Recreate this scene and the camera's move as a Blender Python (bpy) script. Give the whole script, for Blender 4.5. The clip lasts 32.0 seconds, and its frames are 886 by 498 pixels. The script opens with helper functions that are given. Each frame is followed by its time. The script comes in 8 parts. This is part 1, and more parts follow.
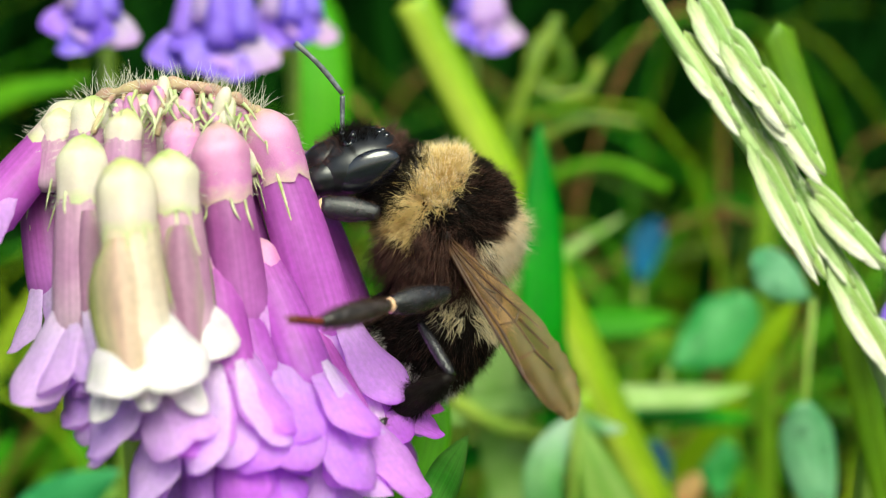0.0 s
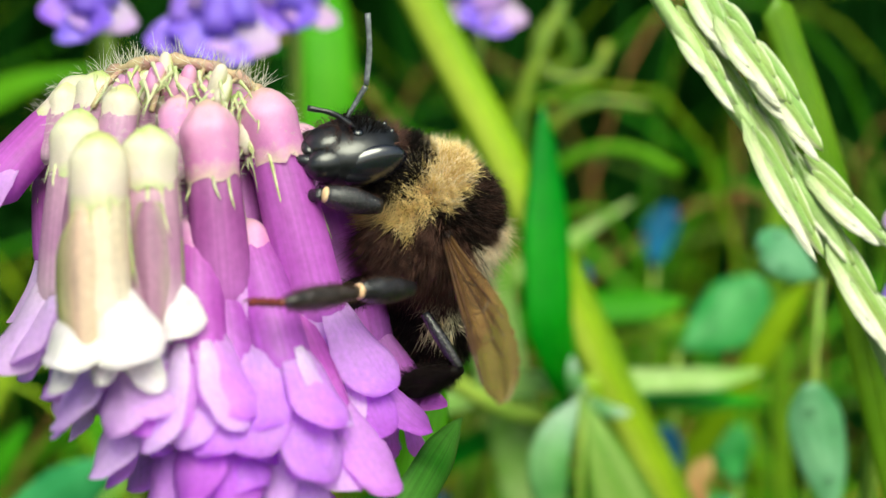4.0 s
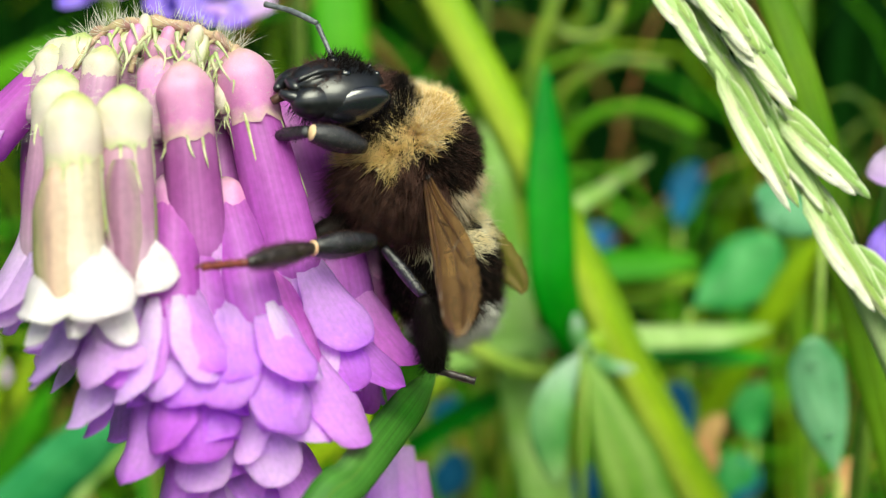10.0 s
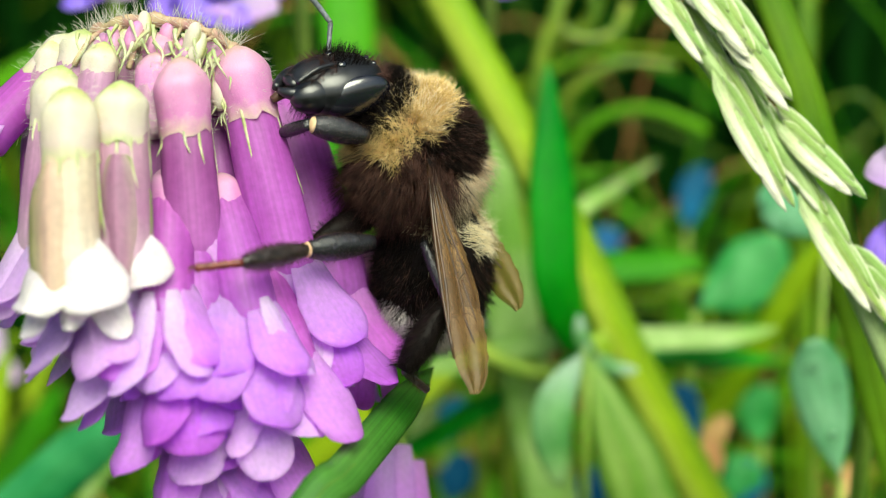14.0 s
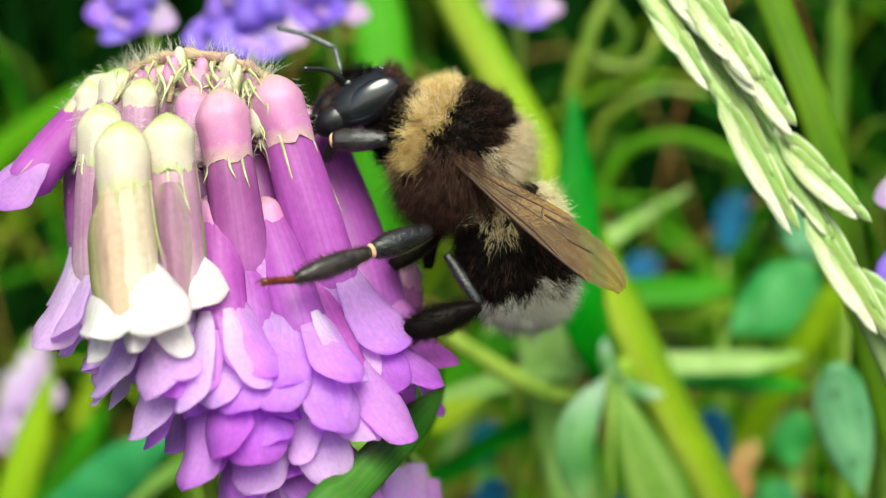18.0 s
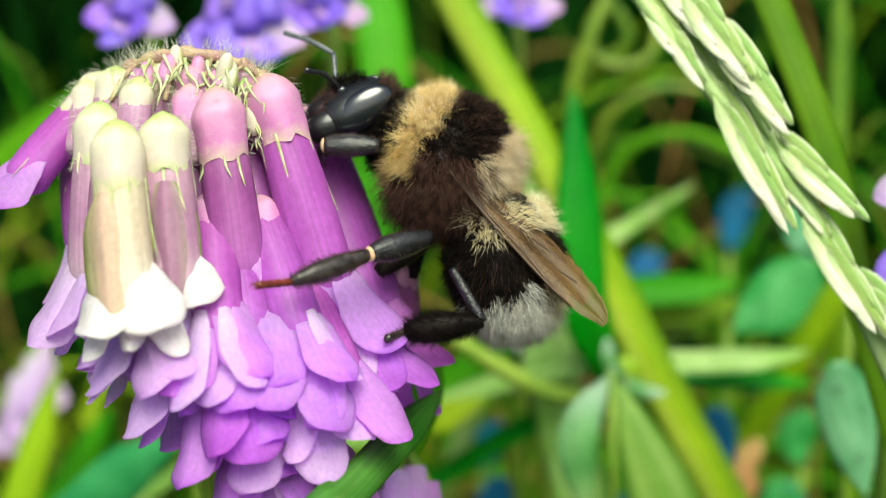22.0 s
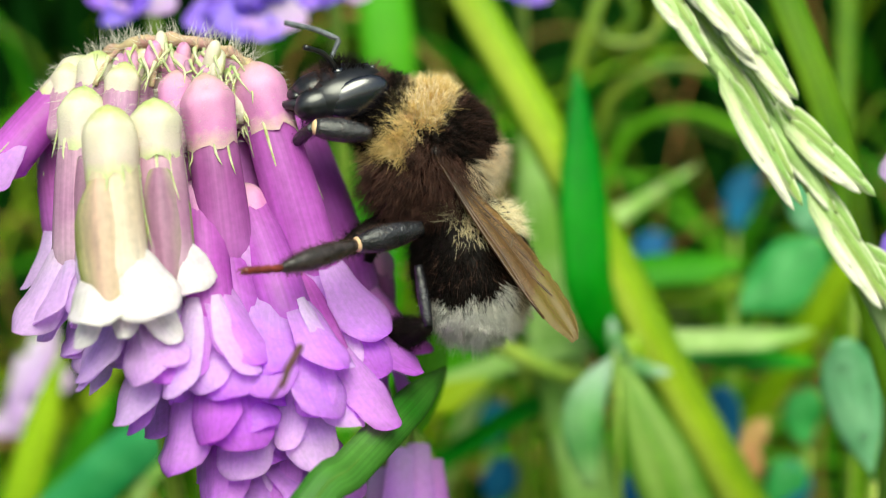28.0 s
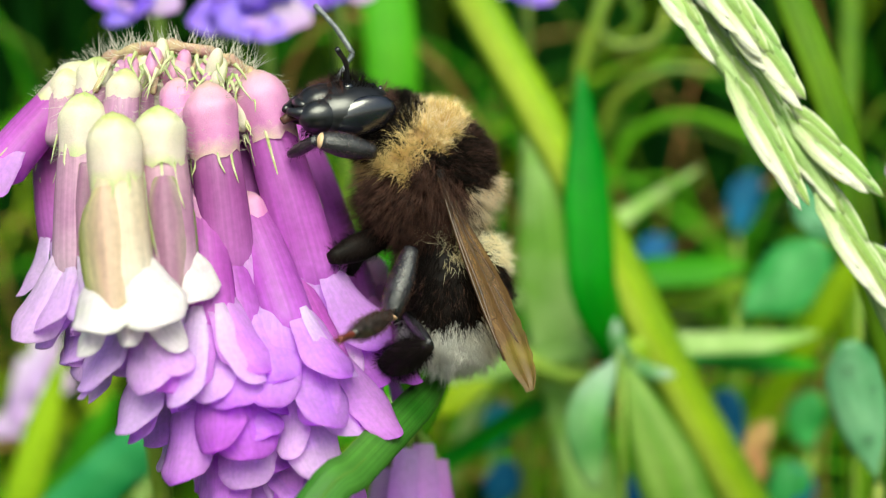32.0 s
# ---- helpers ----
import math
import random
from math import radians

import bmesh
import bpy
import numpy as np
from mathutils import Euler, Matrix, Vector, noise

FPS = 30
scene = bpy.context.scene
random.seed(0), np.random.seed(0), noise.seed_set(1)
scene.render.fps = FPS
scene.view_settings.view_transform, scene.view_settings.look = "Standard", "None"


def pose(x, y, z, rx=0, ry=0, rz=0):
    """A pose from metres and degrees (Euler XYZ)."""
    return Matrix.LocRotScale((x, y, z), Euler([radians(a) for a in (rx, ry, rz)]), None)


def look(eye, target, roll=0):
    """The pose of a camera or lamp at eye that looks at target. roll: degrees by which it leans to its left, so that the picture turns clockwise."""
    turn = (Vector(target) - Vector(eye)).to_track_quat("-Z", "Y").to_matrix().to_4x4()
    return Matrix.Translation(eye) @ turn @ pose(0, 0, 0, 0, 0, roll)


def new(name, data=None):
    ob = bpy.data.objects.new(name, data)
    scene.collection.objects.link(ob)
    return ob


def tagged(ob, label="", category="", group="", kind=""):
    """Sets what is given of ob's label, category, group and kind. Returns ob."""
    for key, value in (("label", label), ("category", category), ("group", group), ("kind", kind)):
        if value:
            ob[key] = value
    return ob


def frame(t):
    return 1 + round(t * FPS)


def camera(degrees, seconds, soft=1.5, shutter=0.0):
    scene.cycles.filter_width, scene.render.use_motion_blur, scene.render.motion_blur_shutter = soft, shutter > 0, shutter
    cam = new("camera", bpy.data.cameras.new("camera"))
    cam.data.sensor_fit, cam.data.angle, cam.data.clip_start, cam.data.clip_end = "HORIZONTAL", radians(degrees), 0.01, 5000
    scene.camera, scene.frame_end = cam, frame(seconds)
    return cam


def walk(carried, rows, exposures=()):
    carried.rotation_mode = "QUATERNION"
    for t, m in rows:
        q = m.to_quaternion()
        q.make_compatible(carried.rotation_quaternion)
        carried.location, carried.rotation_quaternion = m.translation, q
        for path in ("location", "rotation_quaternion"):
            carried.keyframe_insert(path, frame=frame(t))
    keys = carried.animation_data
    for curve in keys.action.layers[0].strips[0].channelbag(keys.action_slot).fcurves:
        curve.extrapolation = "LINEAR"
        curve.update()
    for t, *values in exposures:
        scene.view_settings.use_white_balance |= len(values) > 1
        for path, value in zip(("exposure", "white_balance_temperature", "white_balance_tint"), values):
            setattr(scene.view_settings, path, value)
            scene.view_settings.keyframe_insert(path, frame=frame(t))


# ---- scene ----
# Metres, z up. The subject has a frame of its own in millimetres: x right, y ahead, z up.
MM = 0.001
RIG = pose(0, 0, 0.28, -15, 0, 0)
UNRIG = RIG.inverted()


def turn(axis, degrees):
    return Matrix.Rotation(radians(degrees), 4, axis)


def shift(x, y, z):
    return Matrix.Translation((x * MM, y * MM, z * MM))


# seconds, x, y, z in millimetres, yaw, pitch, roll
CAMERA_ROWS = [
    (0, -8.21, 1.31, 1.67, -4.57, 1.75, -1.12), (0.5, -7.41, 1.78, 1.9, -4.13, 1.65, -0.63), (1, -7.41, 2.08, 1.66, -4.19, 1.6, -0.9),
    (1.5, -7.03, 2.27, 1.81, -3.84, 1.33, -0.41), (2, -6.14, 2.81, 1.5, -3.77, 1.06, -0.87), (2.5, -5.9, 2.78, 1.63, -3.39, 1.08, -0.61),
    (4.5, -6, 1.57, 0.98, -3.3, 1.33, -0.48), (5, -3.35, 1.29, 1.57, -2.71, 1.22, -0.28), (5.5, -0.98, 0.88, 1.74, -0.74, 1.22, -0.35),
    (6, -0.88, 0.52, 1.15, -0.74, 1.27, -0.32), (6.5, -0.92, 0.72, 1.12, -0.59, 1.21, -0.26), (7, -1.16, 0.32, 0.86, -0.41, 1.47, -0.38),
    (7.5, -1.9, 0.47, 0.74, -0.68, 1.06, -0.16), (8, -1.85, 0.56, 0.22, -0.76, 0.74, -0.08), (8.5, -1.69, 0.65, 0.4, -0.76, 0.62, -0.09),
    (9, -1.46, 0.79, 0.53, -0.81, 0.12, -0.05), (9.5, -0.94, 0.82, 0.36, -0.59, -0.02, -0.06), (10, -0.95, 0.74, 0.24, -0.74, -0.18, 0.03),
    (10.5, -0.99, 0.94, 0.33, -0.56, -0.38, 0.06), (11, -0.9, 0.94, 0.07, -0.63, -0.41, -0.07), (11.5, -0.34, 0.7, 0.36, -0.28, -0.48, 0.06),
    (12, -0.27, 0.63, 0.16, -0.26, -0.18, -0.08), (12.5, -0.11, 0.33, 0.05, -0.2, -0.04, 0.07), (13, 0, 0, 0, 0, 0, 0),
    (13.5, 0.1, 0.24, -0.22, -0.03, 0, -0.08), (14, 0.33, 0.34, 0, 0.04, -0.03, -0.06), (14.5, 0.8, 0.16, -0.17, 0.34, 0.24, -0.06),
    (16.5, 1.95, -1.15, -0.19, 1.45, 0.99, -0.15), (17, 2.08, -1.26, -0.16, 1.73, 1.05, -0.24), (17.5, 2.59, -1.9, -0.24, 2.65, 1.27, -0.12),
    (18, 3.17, -1.84, -0.38, 2.61, 1.29, -0.12), (18.5, 3.14, -2.07, -0.53, 2.77, 1.72, 0.03), (19, 3.43, -1.7, -0.28, 2.82, 1.21, 0.06),
    (19.5, 3.04, -1.6, -0.13, 2.72, 1.18, 0.15), (20, 3.13, -1.68, -0.27, 2.96, 1.05, 0.01), (20.5, 3.44, -1.78, -0.36, 2.93, 0.94, 0.23),
    (21, 3.4, -1.68, -0.21, 2.7, 0.94, 0.14), (21.5, 3.81, -1.62, -0.11, 2.98, 0.91, 0.23), (22, 4, -1.69, 0.02, 3.06, 1.12, 0.36),
    (22.5, 3.62, -1.41, -0.1, 2.87, 0.8, 0.36), (23, 3.69, -1.35, -0.4, 2.76, 0.8, 0.3), (23.5, 3.95, -1.4, -0.11, 2.78, 0.76, 0.35),
    (24, 4.1, -1.44, -0.18, 2.76, 0.87, 0.3), (24.5, 4.41, -1.59, -0.29, 3.12, 0.97, 0.31), (25, 4.42, -1.36, -0.2, 3.11, 0.6, 0.45),
    (25.5, 3.95, -1.21, -0.68, 3.01, 0.59, 0.5), (27.5, 4.24, -1.41, -0.54, 3.35, 0.44, 0.35), (28, 4.13, -1.33, -0.51, 3.32, 0.44, 0.53),
    (28.5, 3.74, -1.26, -0.75, 3.3, 0.62, 0.45), (29, 3.6, -1.26, -0.82, 3.35, 0.73, 0.41), (29.5, 4.19, -1.21, -0.73, 3.52, 0.84, 0.31),
    (30, 4, -1.24, -0.82, 3.29, 0.81, 0.45), (30.5, 3.51, -1.13, -1.01, 3.36, 0.74, 0.37), (31, 3.47, -0.98, -0.87, 3.32, 0.84, 0.39),
    (31.5, 2.99, -1.04, -1.18, 3, 1.01, 0.37), (32, 3.74, -1.07, -0.82, 3.31, 0.65, 0.41),
]

cam = camera(39.0, 32.0, soft=1.1)
cam.data.dof.use_dof = True
cam.data.dof.focus_distance = 0.0705
cam.data.dof.aperture_fstop = 26.0
EXPOSURE = 0.63
walk(cam, [(t, RIG @ shift(x, y, z) @ turn("Z", yaw) @ turn("X", pitch) @ turn("Y", roll) @ turn("X", 90))
           for t, x, y, z, yaw, pitch, roll in CAMERA_ROWS], [(0.0, EXPOSURE, 6750, -10), (32.0, EXPOSURE, 6750, -10)])

# ---- daylight: a bright veiled sky, the sun high above ----
SUN_HEIGHT, SUN_SIDE = 54, 165
world = bpy.data.worlds.new("world")
scene.world = world
world.use_nodes = True
sky = world.node_tree.nodes.new("ShaderNodeTexSky")
sky.sky_type, sky.sun_disc = "NISHITA", False
sky.sun_elevation, sky.sun_rotation = radians(SUN_HEIGHT), radians(SUN_SIDE)
sky.air_density, sky.dust_density = 1.0, 4.0
world.node_tree.links.new(sky.outputs[0], world.node_tree.nodes["Background"].inputs[0])
world.node_tree.nodes["Background"].inputs[1].default_value = 0.105
sun = new("sun", bpy.data.lights.new("sun", "SUN"))
sun.data.energy, sun.data.angle, sun.data.color = 3.4, radians(46), (1.0, 0.95, 0.86)
a, e = radians(SUN_SIDE), radians(SUN_HEIGHT)
sun.matrix_world = look((0, 0, 0), (-math.sin(a) * math.cos(e), -math.cos(a) * math.cos(e), -math.sin(e)))
sun.location = (0.2, -0.6, 1.2)


# ---- materials ----
def material(name, low, high, size=1.0, rough=0.5, bump=0.25, fine=6.0, thin=0.0, ramp=None, veins=0.0, spec=0.5, coat=0.0,
             stretch=(1, 1, 1), streaks=0.25, tinted=0.72):
    """Two colours mixed at the grain size given in millimetres, a finer second grain, relief, and for thin things light that passes through.
    ramp: colours along UV's (axis, ((place, colour), ...)). veins: fine lines along the length."""
    m = bpy.data.materials.new(name)
    m.use_nodes = True
    n, link = m.node_tree.nodes, m.node_tree.links.new
    out, bsdf = n["Material Output"], n["Principled BSDF"]
    where = n.new("ShaderNodeTexCoord")
    place = n.new("ShaderNodeMapping")
    place.inputs["Scale"].default_value = [s / (size * MM) for s in stretch]
    link(where.outputs["Object"], place.inputs[0])
    coarse, grain = n.new("ShaderNodeTexNoise"), n.new("ShaderNodeTexNoise")
    for node, k, d in ((coarse, 1.0, 3.0), (grain, fine, 5.0)):
        node.inputs["Scale"].default_value, node.inputs["Detail"].default_value = k, d
        link(place.outputs[0], node.inputs["Vector"])
    each = n.new("ShaderNodeObjectInfo")
    mix = n.new("ShaderNodeMix")
    mix.data_type = "RGBA"
    mix.inputs[6].default_value, mix.inputs[7].default_value = (*low, 1), (*high, 1)
    spread = n.new("ShaderNodeMapRange")
    spread.inputs[1].default_value, spread.inputs[2].default_value = 0.32, 0.68
    link(coarse.outputs[0], spread.inputs[0])
    link(spread.outputs[0], mix.inputs[0])
    colour = mix.outputs[2]
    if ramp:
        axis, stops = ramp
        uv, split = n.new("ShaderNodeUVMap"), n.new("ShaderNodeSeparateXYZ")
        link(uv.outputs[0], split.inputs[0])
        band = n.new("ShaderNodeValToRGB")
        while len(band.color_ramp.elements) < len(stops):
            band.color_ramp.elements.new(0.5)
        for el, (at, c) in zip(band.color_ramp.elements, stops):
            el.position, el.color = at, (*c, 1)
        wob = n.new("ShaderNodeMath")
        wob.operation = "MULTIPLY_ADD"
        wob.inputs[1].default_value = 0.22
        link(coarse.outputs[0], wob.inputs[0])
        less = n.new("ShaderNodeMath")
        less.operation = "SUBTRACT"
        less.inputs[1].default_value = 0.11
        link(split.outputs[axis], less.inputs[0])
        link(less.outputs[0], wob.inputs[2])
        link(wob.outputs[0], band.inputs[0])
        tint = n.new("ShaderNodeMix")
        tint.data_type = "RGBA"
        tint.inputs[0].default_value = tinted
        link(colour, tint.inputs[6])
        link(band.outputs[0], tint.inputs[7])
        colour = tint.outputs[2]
    tone = n.new("ShaderNodeHueSaturation")
    value = n.new("ShaderNodeMapRange")
    value.inputs[3].default_value, value.inputs[4].default_value = 0.8, 1.2
    link(grain.outputs[0], value.inputs[0])
    own = n.new("ShaderNodeMapRange")
    own.inputs[3].default_value, own.inputs[4].default_value = 0.485, 0.515
    link(each.outputs["Random"], own.inputs[0])
    link(own.outputs[0], tone.inputs["Hue"])
    link(value.outputs[0], tone.inputs["Value"])
    link(colour, tone.inputs["Color"])
    colour = tone.outputs[0]
    link(colour, bsdf.inputs["Base Color"])
    bsdf.inputs["Roughness"].default_value = rough
    bsdf.inputs["Specular IOR Level"].default_value = spec
    bsdf.inputs["Coat Weight"].default_value = coat
    bsdf.inputs["Coat Roughness"].default_value = 0.12
    relief = n.new("ShaderNodeBump")
    relief.inputs["Strength"].default_value, relief.inputs["Distance"].default_value = bump, 0.05 * size * MM
    height = grain.outputs[0]
    if veins:
        uv2, lines = n.new("ShaderNodeUVMap"), n.new("ShaderNodeTexNoise")
        along = n.new("ShaderNodeMapping")
        along.inputs["Scale"].default_value = (veins, 1.2, 1)
        link(uv2.outputs[0], along.inputs[0])
        link(along.outputs[0], lines.inputs["Vector"])
        lines.inputs["Scale"].default_value, lines.inputs["Detail"].default_value = 1.0, 2.0
        add = n.new("ShaderNodeMath")
        add.operation = "ADD"
        link(lines.outputs[0], add.inputs[0])
        link(grain.outputs[0], add.inputs[1])
        height = add.outputs[0]
        streak = n.new("ShaderNodeMapRange")
        streak.inputs[1].default_value, streak.inputs[2].default_value = 0.3, 0.7
        streak.inputs[3].default_value, streak.inputs[4].default_value = 1 - streaks, 1 + streaks * 0.9
        link(lines.outputs[0], streak.inputs[0])
        times = n.new("ShaderNodeMath")
        times.operation = "MULTIPLY"
        link(streak.outputs[0], times.inputs[0])
        link(value.outputs[0], times.inputs[1])
        link(times.outputs[0], tone.inputs["Value"])
    link(height, relief.inputs["Height"])
    link(relief.outputs[0], bsdf.inputs["Normal"])
    if thin:
        through_it, both = n.new("ShaderNodeBsdfTranslucent"), n.new("ShaderNodeMixShader")
        link(colour, through_it.inputs[0])
        both.inputs[0].default_value = thin
        link(bsdf.outputs[0], both.inputs[1])
        link(through_it.outputs[0], both.inputs[2])
        link(both.outputs[0], out.inputs[0])
    return m


SOIL = material("soil", (0.012, 0.010, 0.006), (0.04, 0.032, 0.018), 6, 0.95, 0.8)
GRASS = material("grass", (0.03, 0.22, 0.004), (0.12, 0.40, 0.008), 40, 0.55, 0.1, thin=0.35, veins=14, spec=0.2)
# Grass with the shade deep in the sward put into its colour.
GRASS_SHADE = material("shade_grass", (0.003, 0.022, 0.002), (0.009, 0.050, 0.003), 25, 0.6, 0.1, thin=0.15, veins=14, spec=0.08)
GRASS_LIME = material("lime_grass", (0.18, 0.34, 0.006), (0.34, 0.50, 0.015), 30, 0.5, 0.15, thin=0.3, veins=12, spec=0.25)
BLADE = material("blade", (0.012, 0.22, 0.005), (0.035, 0.32, 0.008), 12, 0.45, 0.15, thin=0.35, veins=22, spec=0.3)
# The pale streak along one side is a highlight put into the colour.
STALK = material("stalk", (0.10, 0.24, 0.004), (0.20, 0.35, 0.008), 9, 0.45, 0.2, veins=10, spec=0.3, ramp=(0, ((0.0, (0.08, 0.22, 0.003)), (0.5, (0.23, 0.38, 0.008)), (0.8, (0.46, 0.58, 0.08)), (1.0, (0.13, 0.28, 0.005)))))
OLIVE = material("olive_blade", (0.07, 0.20, 0.006), (0.15, 0.30, 0.012), 10, 0.45, 0.15, thin=0.3, veins=22, spec=0.3)
PALE_LEAF = material("pale_leaf", (0.22, 0.46, 0.05), (0.50, 0.68, 0.26), 7, 0.45, 0.2, thin=0.35, veins=8, spec=0.3)
BLUE_LEAF = material("cool_green_leaf", (0.012, 0.20, 0.035), (0.07, 0.36, 0.10), 5, 0.4, 0.2, thin=0.3, veins=8, spec=0.35)
# Blue cast of dark shade, put into the colour of added leaf shapes.
TEAL = material("teal_shade_leaf", (0.003, 0.07, 0.16), (0.01, 0.14, 0.30), 8, 0.5, 0.2, thin=0.2, spec=0.2)
DOWNY = material("downy_leaf", (0.12, 0.34, 0.08), (0.44, 0.60, 0.38), 5, 0.6, 0.3, thin=0.4, veins=7, ramp=(1, ((0.0, (0.36, 0.52, 0.16)), (0.25, (0.06, 0.26, 0.02)), (0.5, (0.14, 0.38, 0.07)), (0.75, (0.42, 0.58, 0.42)), (1.0, (0.66, 0.76, 0.66)))))
STRIPED = material("striped_leaf", (0.15, 0.36, 0.02), (0.34, 0.50, 0.09), 6, 0.5, 0.3, thin=0.4, veins=7, ramp=(0, ((0.0, (0.12, 0.32, 0.01)), (0.3, (0.36, 0.52, 0.13)), (0.5, (0.16, 0.36, 0.015)), (0.75, (0.36, 0.52, 0.11)), (1.0, (0.12, 0.30, 0.01)))))
LOW_BLADE = material("low_blade", (0.035, 0.14, 0.01), (0.11, 0.26, 0.04), 8, 0.4, 0.2, thin=0.35, veins=16, spec=0.35)
MINT = material("dewy_leaf", (0.09, 0.34, 0.13), (0.24, 0.52, 0.28), 4, 0.35, 0.2, thin=0.4, veins=8, spec=0.5)
ORANGE = material("withered_leaf", (0.42, 0.20, 0.06), (0.72, 0.46, 0.20), 3, 0.7, 0.4, thin=0.3, veins=8)
STRAW = material("straw", (0.30, 0.13, 0.03), (0.52, 0.28, 0.09), 5, 0.7, 0.4, thin=0.25, veins=10)
STEM = material("stem", (0.14, 0.26, 0.02), (0.27, 0.38, 0.05), 4, 0.5, 0.3, thin=0.1)
TENDRIL = material("tendril", (0.06, 0.17, 0.006), (0.22, 0.32, 0.022), 4, 0.45, 0.2, thin=0.15)
LEMMA = material("lemma", (0.40, 0.52, 0.20), (0.60, 0.68, 0.38), 1.2, 0.5, 0.35, thin=0.4, veins=11, tinted=0.9, streaks=0.35,
                 ramp=(0, ((0.0, (0.82, 0.82, 0.66)), (0.12, (0.62, 0.70, 0.38)), (0.30, (0.26, 0.44, 0.07)), (0.6, (0.36, 0.54, 0.13)), (0.80, (0.62, 0.70, 0.38)), (1.0, (0.86, 0.85, 0.74)))))
LEMMA_TIP = material("lemma_tip", (0.76, 0.76, 0.58), (0.90, 0.89, 0.78), 1.0, 0.5, 0.3, thin=0.4, veins=9, tinted=0.75, streaks=0.35,
                     ramp=(1, ((0.0, (0.32, 0.50, 0.10)), (0.35, (0.60, 0.70, 0.34)), (0.7, (0.80, 0.80, 0.62)), (1.0, (0.84, 0.82, 0.72)))))
SPIKE_STEM = material("spike_stem", (0.28, 0.46, 0.14), (0.44, 0.58, 0.26), 3, 0.45, 0.3, veins=10)
DEW = bpy.data.materials.new("dew")
DEW.use_nodes = True
DEW.node_tree.nodes["Principled BSDF"].inputs["Roughness"].default_value = 0.02
DEW.node_tree.nodes["Principled BSDF"].inputs["Transmission Weight"].default_value = 1.0
DEW.node_tree.nodes["Principled BSDF"].inputs["IOR"].default_value = 1.33

PURPLE = material("purple_petal", (0.77, 0.36, 0.93), (0.88, 0.58, 0.97), 1.8, 0.5, 0.10, thin=0.72, veins=16, streaks=0.06, spec=0.3,
                  ramp=(1, ((0.0, (0.91, 0.76, 0.97)), (0.4, (0.85, 0.52, 0.96)), (0.85, (0.82, 0.43, 0.95)), (1.0, (0.70, 0.24, 0.90)))))
MAGENTA = material("magenta_petal", (0.71, 0.20, 0.84), (0.84, 0.40, 0.93), 1.8, 0.5, 0.10, thin=0.72, veins=16, streaks=0.08, spec=0.25,
                   ramp=(1, ((0.0, (0.87, 0.60, 0.94)), (0.5, (0.80, 0.34, 0.91)), (1.0, (0.68, 0.16, 0.82)))))
LAVENDER = material("lavender_petal", (0.81, 0.55, 0.95), (0.93, 0.78, 0.98), 1.6, 0.5, 0.10, thin=0.72, veins=16, streaks=0.06,
                    ramp=(1, ((0.0, (0.95, 0.90, 0.98)), (0.5, (0.90, 0.74, 0.97)), (1.0, (0.84, 0.58, 0.96)))))
VIOLET = material("violet_petal", (0.20, 0.09, 0.72), (0.42, 0.26, 0.92), 4, 0.5, 0.25, thin=0.45, veins=10, streaks=0.15)
WHITE = material("white_petal", (0.80, 0.72, 0.80), (0.90, 0.87, 0.84), 1.6, 0.5, 0.15, thin=0.45, veins=12, streaks=0.08)
TUBE_DEEP = material("deep_tube", (0.36, 0.07, 0.38), (0.48, 0.13, 0.50), 2.2, 0.45, 0.2, thin=0.4, veins=14, streaks=0.14,
                     ramp=(1, ((0.0, (0.54, 0.24, 0.48)), (0.4, (0.36, 0.09, 0.36)), (0.8, (0.52, 0.18, 0.60)), (1.0, (0.68, 0.32, 0.82)))))
TUBE_MAUVE = material("mauve_tube", (0.48, 0.22, 0.42), (0.62, 0.36, 0.52), 2.2, 0.5, 0.25, thin=0.25, veins=14, streaks=0.15,
                      ramp=(1, ((0.0, (0.54, 0.36, 0.40)), (0.5, (0.40, 0.18, 0.35)), (1.0, (0.78, 0.62, 0.70)))))
TUBE_BRIGHT = material("bright_tube", (0.50, 0.085, 0.58), (0.64, 0.20, 0.72), 2.0, 0.45, 0.2, thin=0.5, veins=14, streaks=0.14,
                       ramp=(1, ((0.0, (0.48, 0.13, 0.48)), (0.5, (0.52, 0.11, 0.61)), (1.0, (0.66, 0.23, 0.80)))))
TUBE_CREAM = material("cream_tube", (0.72, 0.62, 0.36), (0.85, 0.78, 0.55), 2.0, 0.5, 0.25, thin=0.3, veins=12, streaks=0.15,
                      ramp=(1, ((0.0, (0.62, 0.56, 0.36)), (0.5, (0.62, 0.48, 0.42)), (1.0, (0.86, 0.80, 0.76)))))
HOOD = material("hood", (0.66, 0.54, 0.38), (0.82, 0.72, 0.54), 2.0, 0.5, 0.2, thin=0.5, veins=10, streaks=0.12, tinted=0.85,
                ramp=(0, ((0.0, (0.46, 0.56, 0.14)), (0.12, (0.62, 0.62, 0.30)), (0.3, (0.74, 0.62, 0.46)), (0.6, (0.76, 0.58, 0.48)), (0.86, (0.68, 0.64, 0.36)), (1.0, (0.46, 0.56, 0.14)))))
HOOD_MAUVE = material("mauve_hood", (0.50, 0.28, 0.44), (0.68, 0.48, 0.58), 2.0, 0.5, 0.2, thin=0.5, veins=10, streaks=0.12, tinted=0.85,
                      ramp=(0, ((0.0, (0.44, 0.54, 0.16)), (0.16, (0.62, 0.50, 0.46)), (0.4, (0.50, 0.26, 0.42)), (0.7, (0.46, 0.22, 0.40)), (1.0, (0.48, 0.56, 0.20)))))
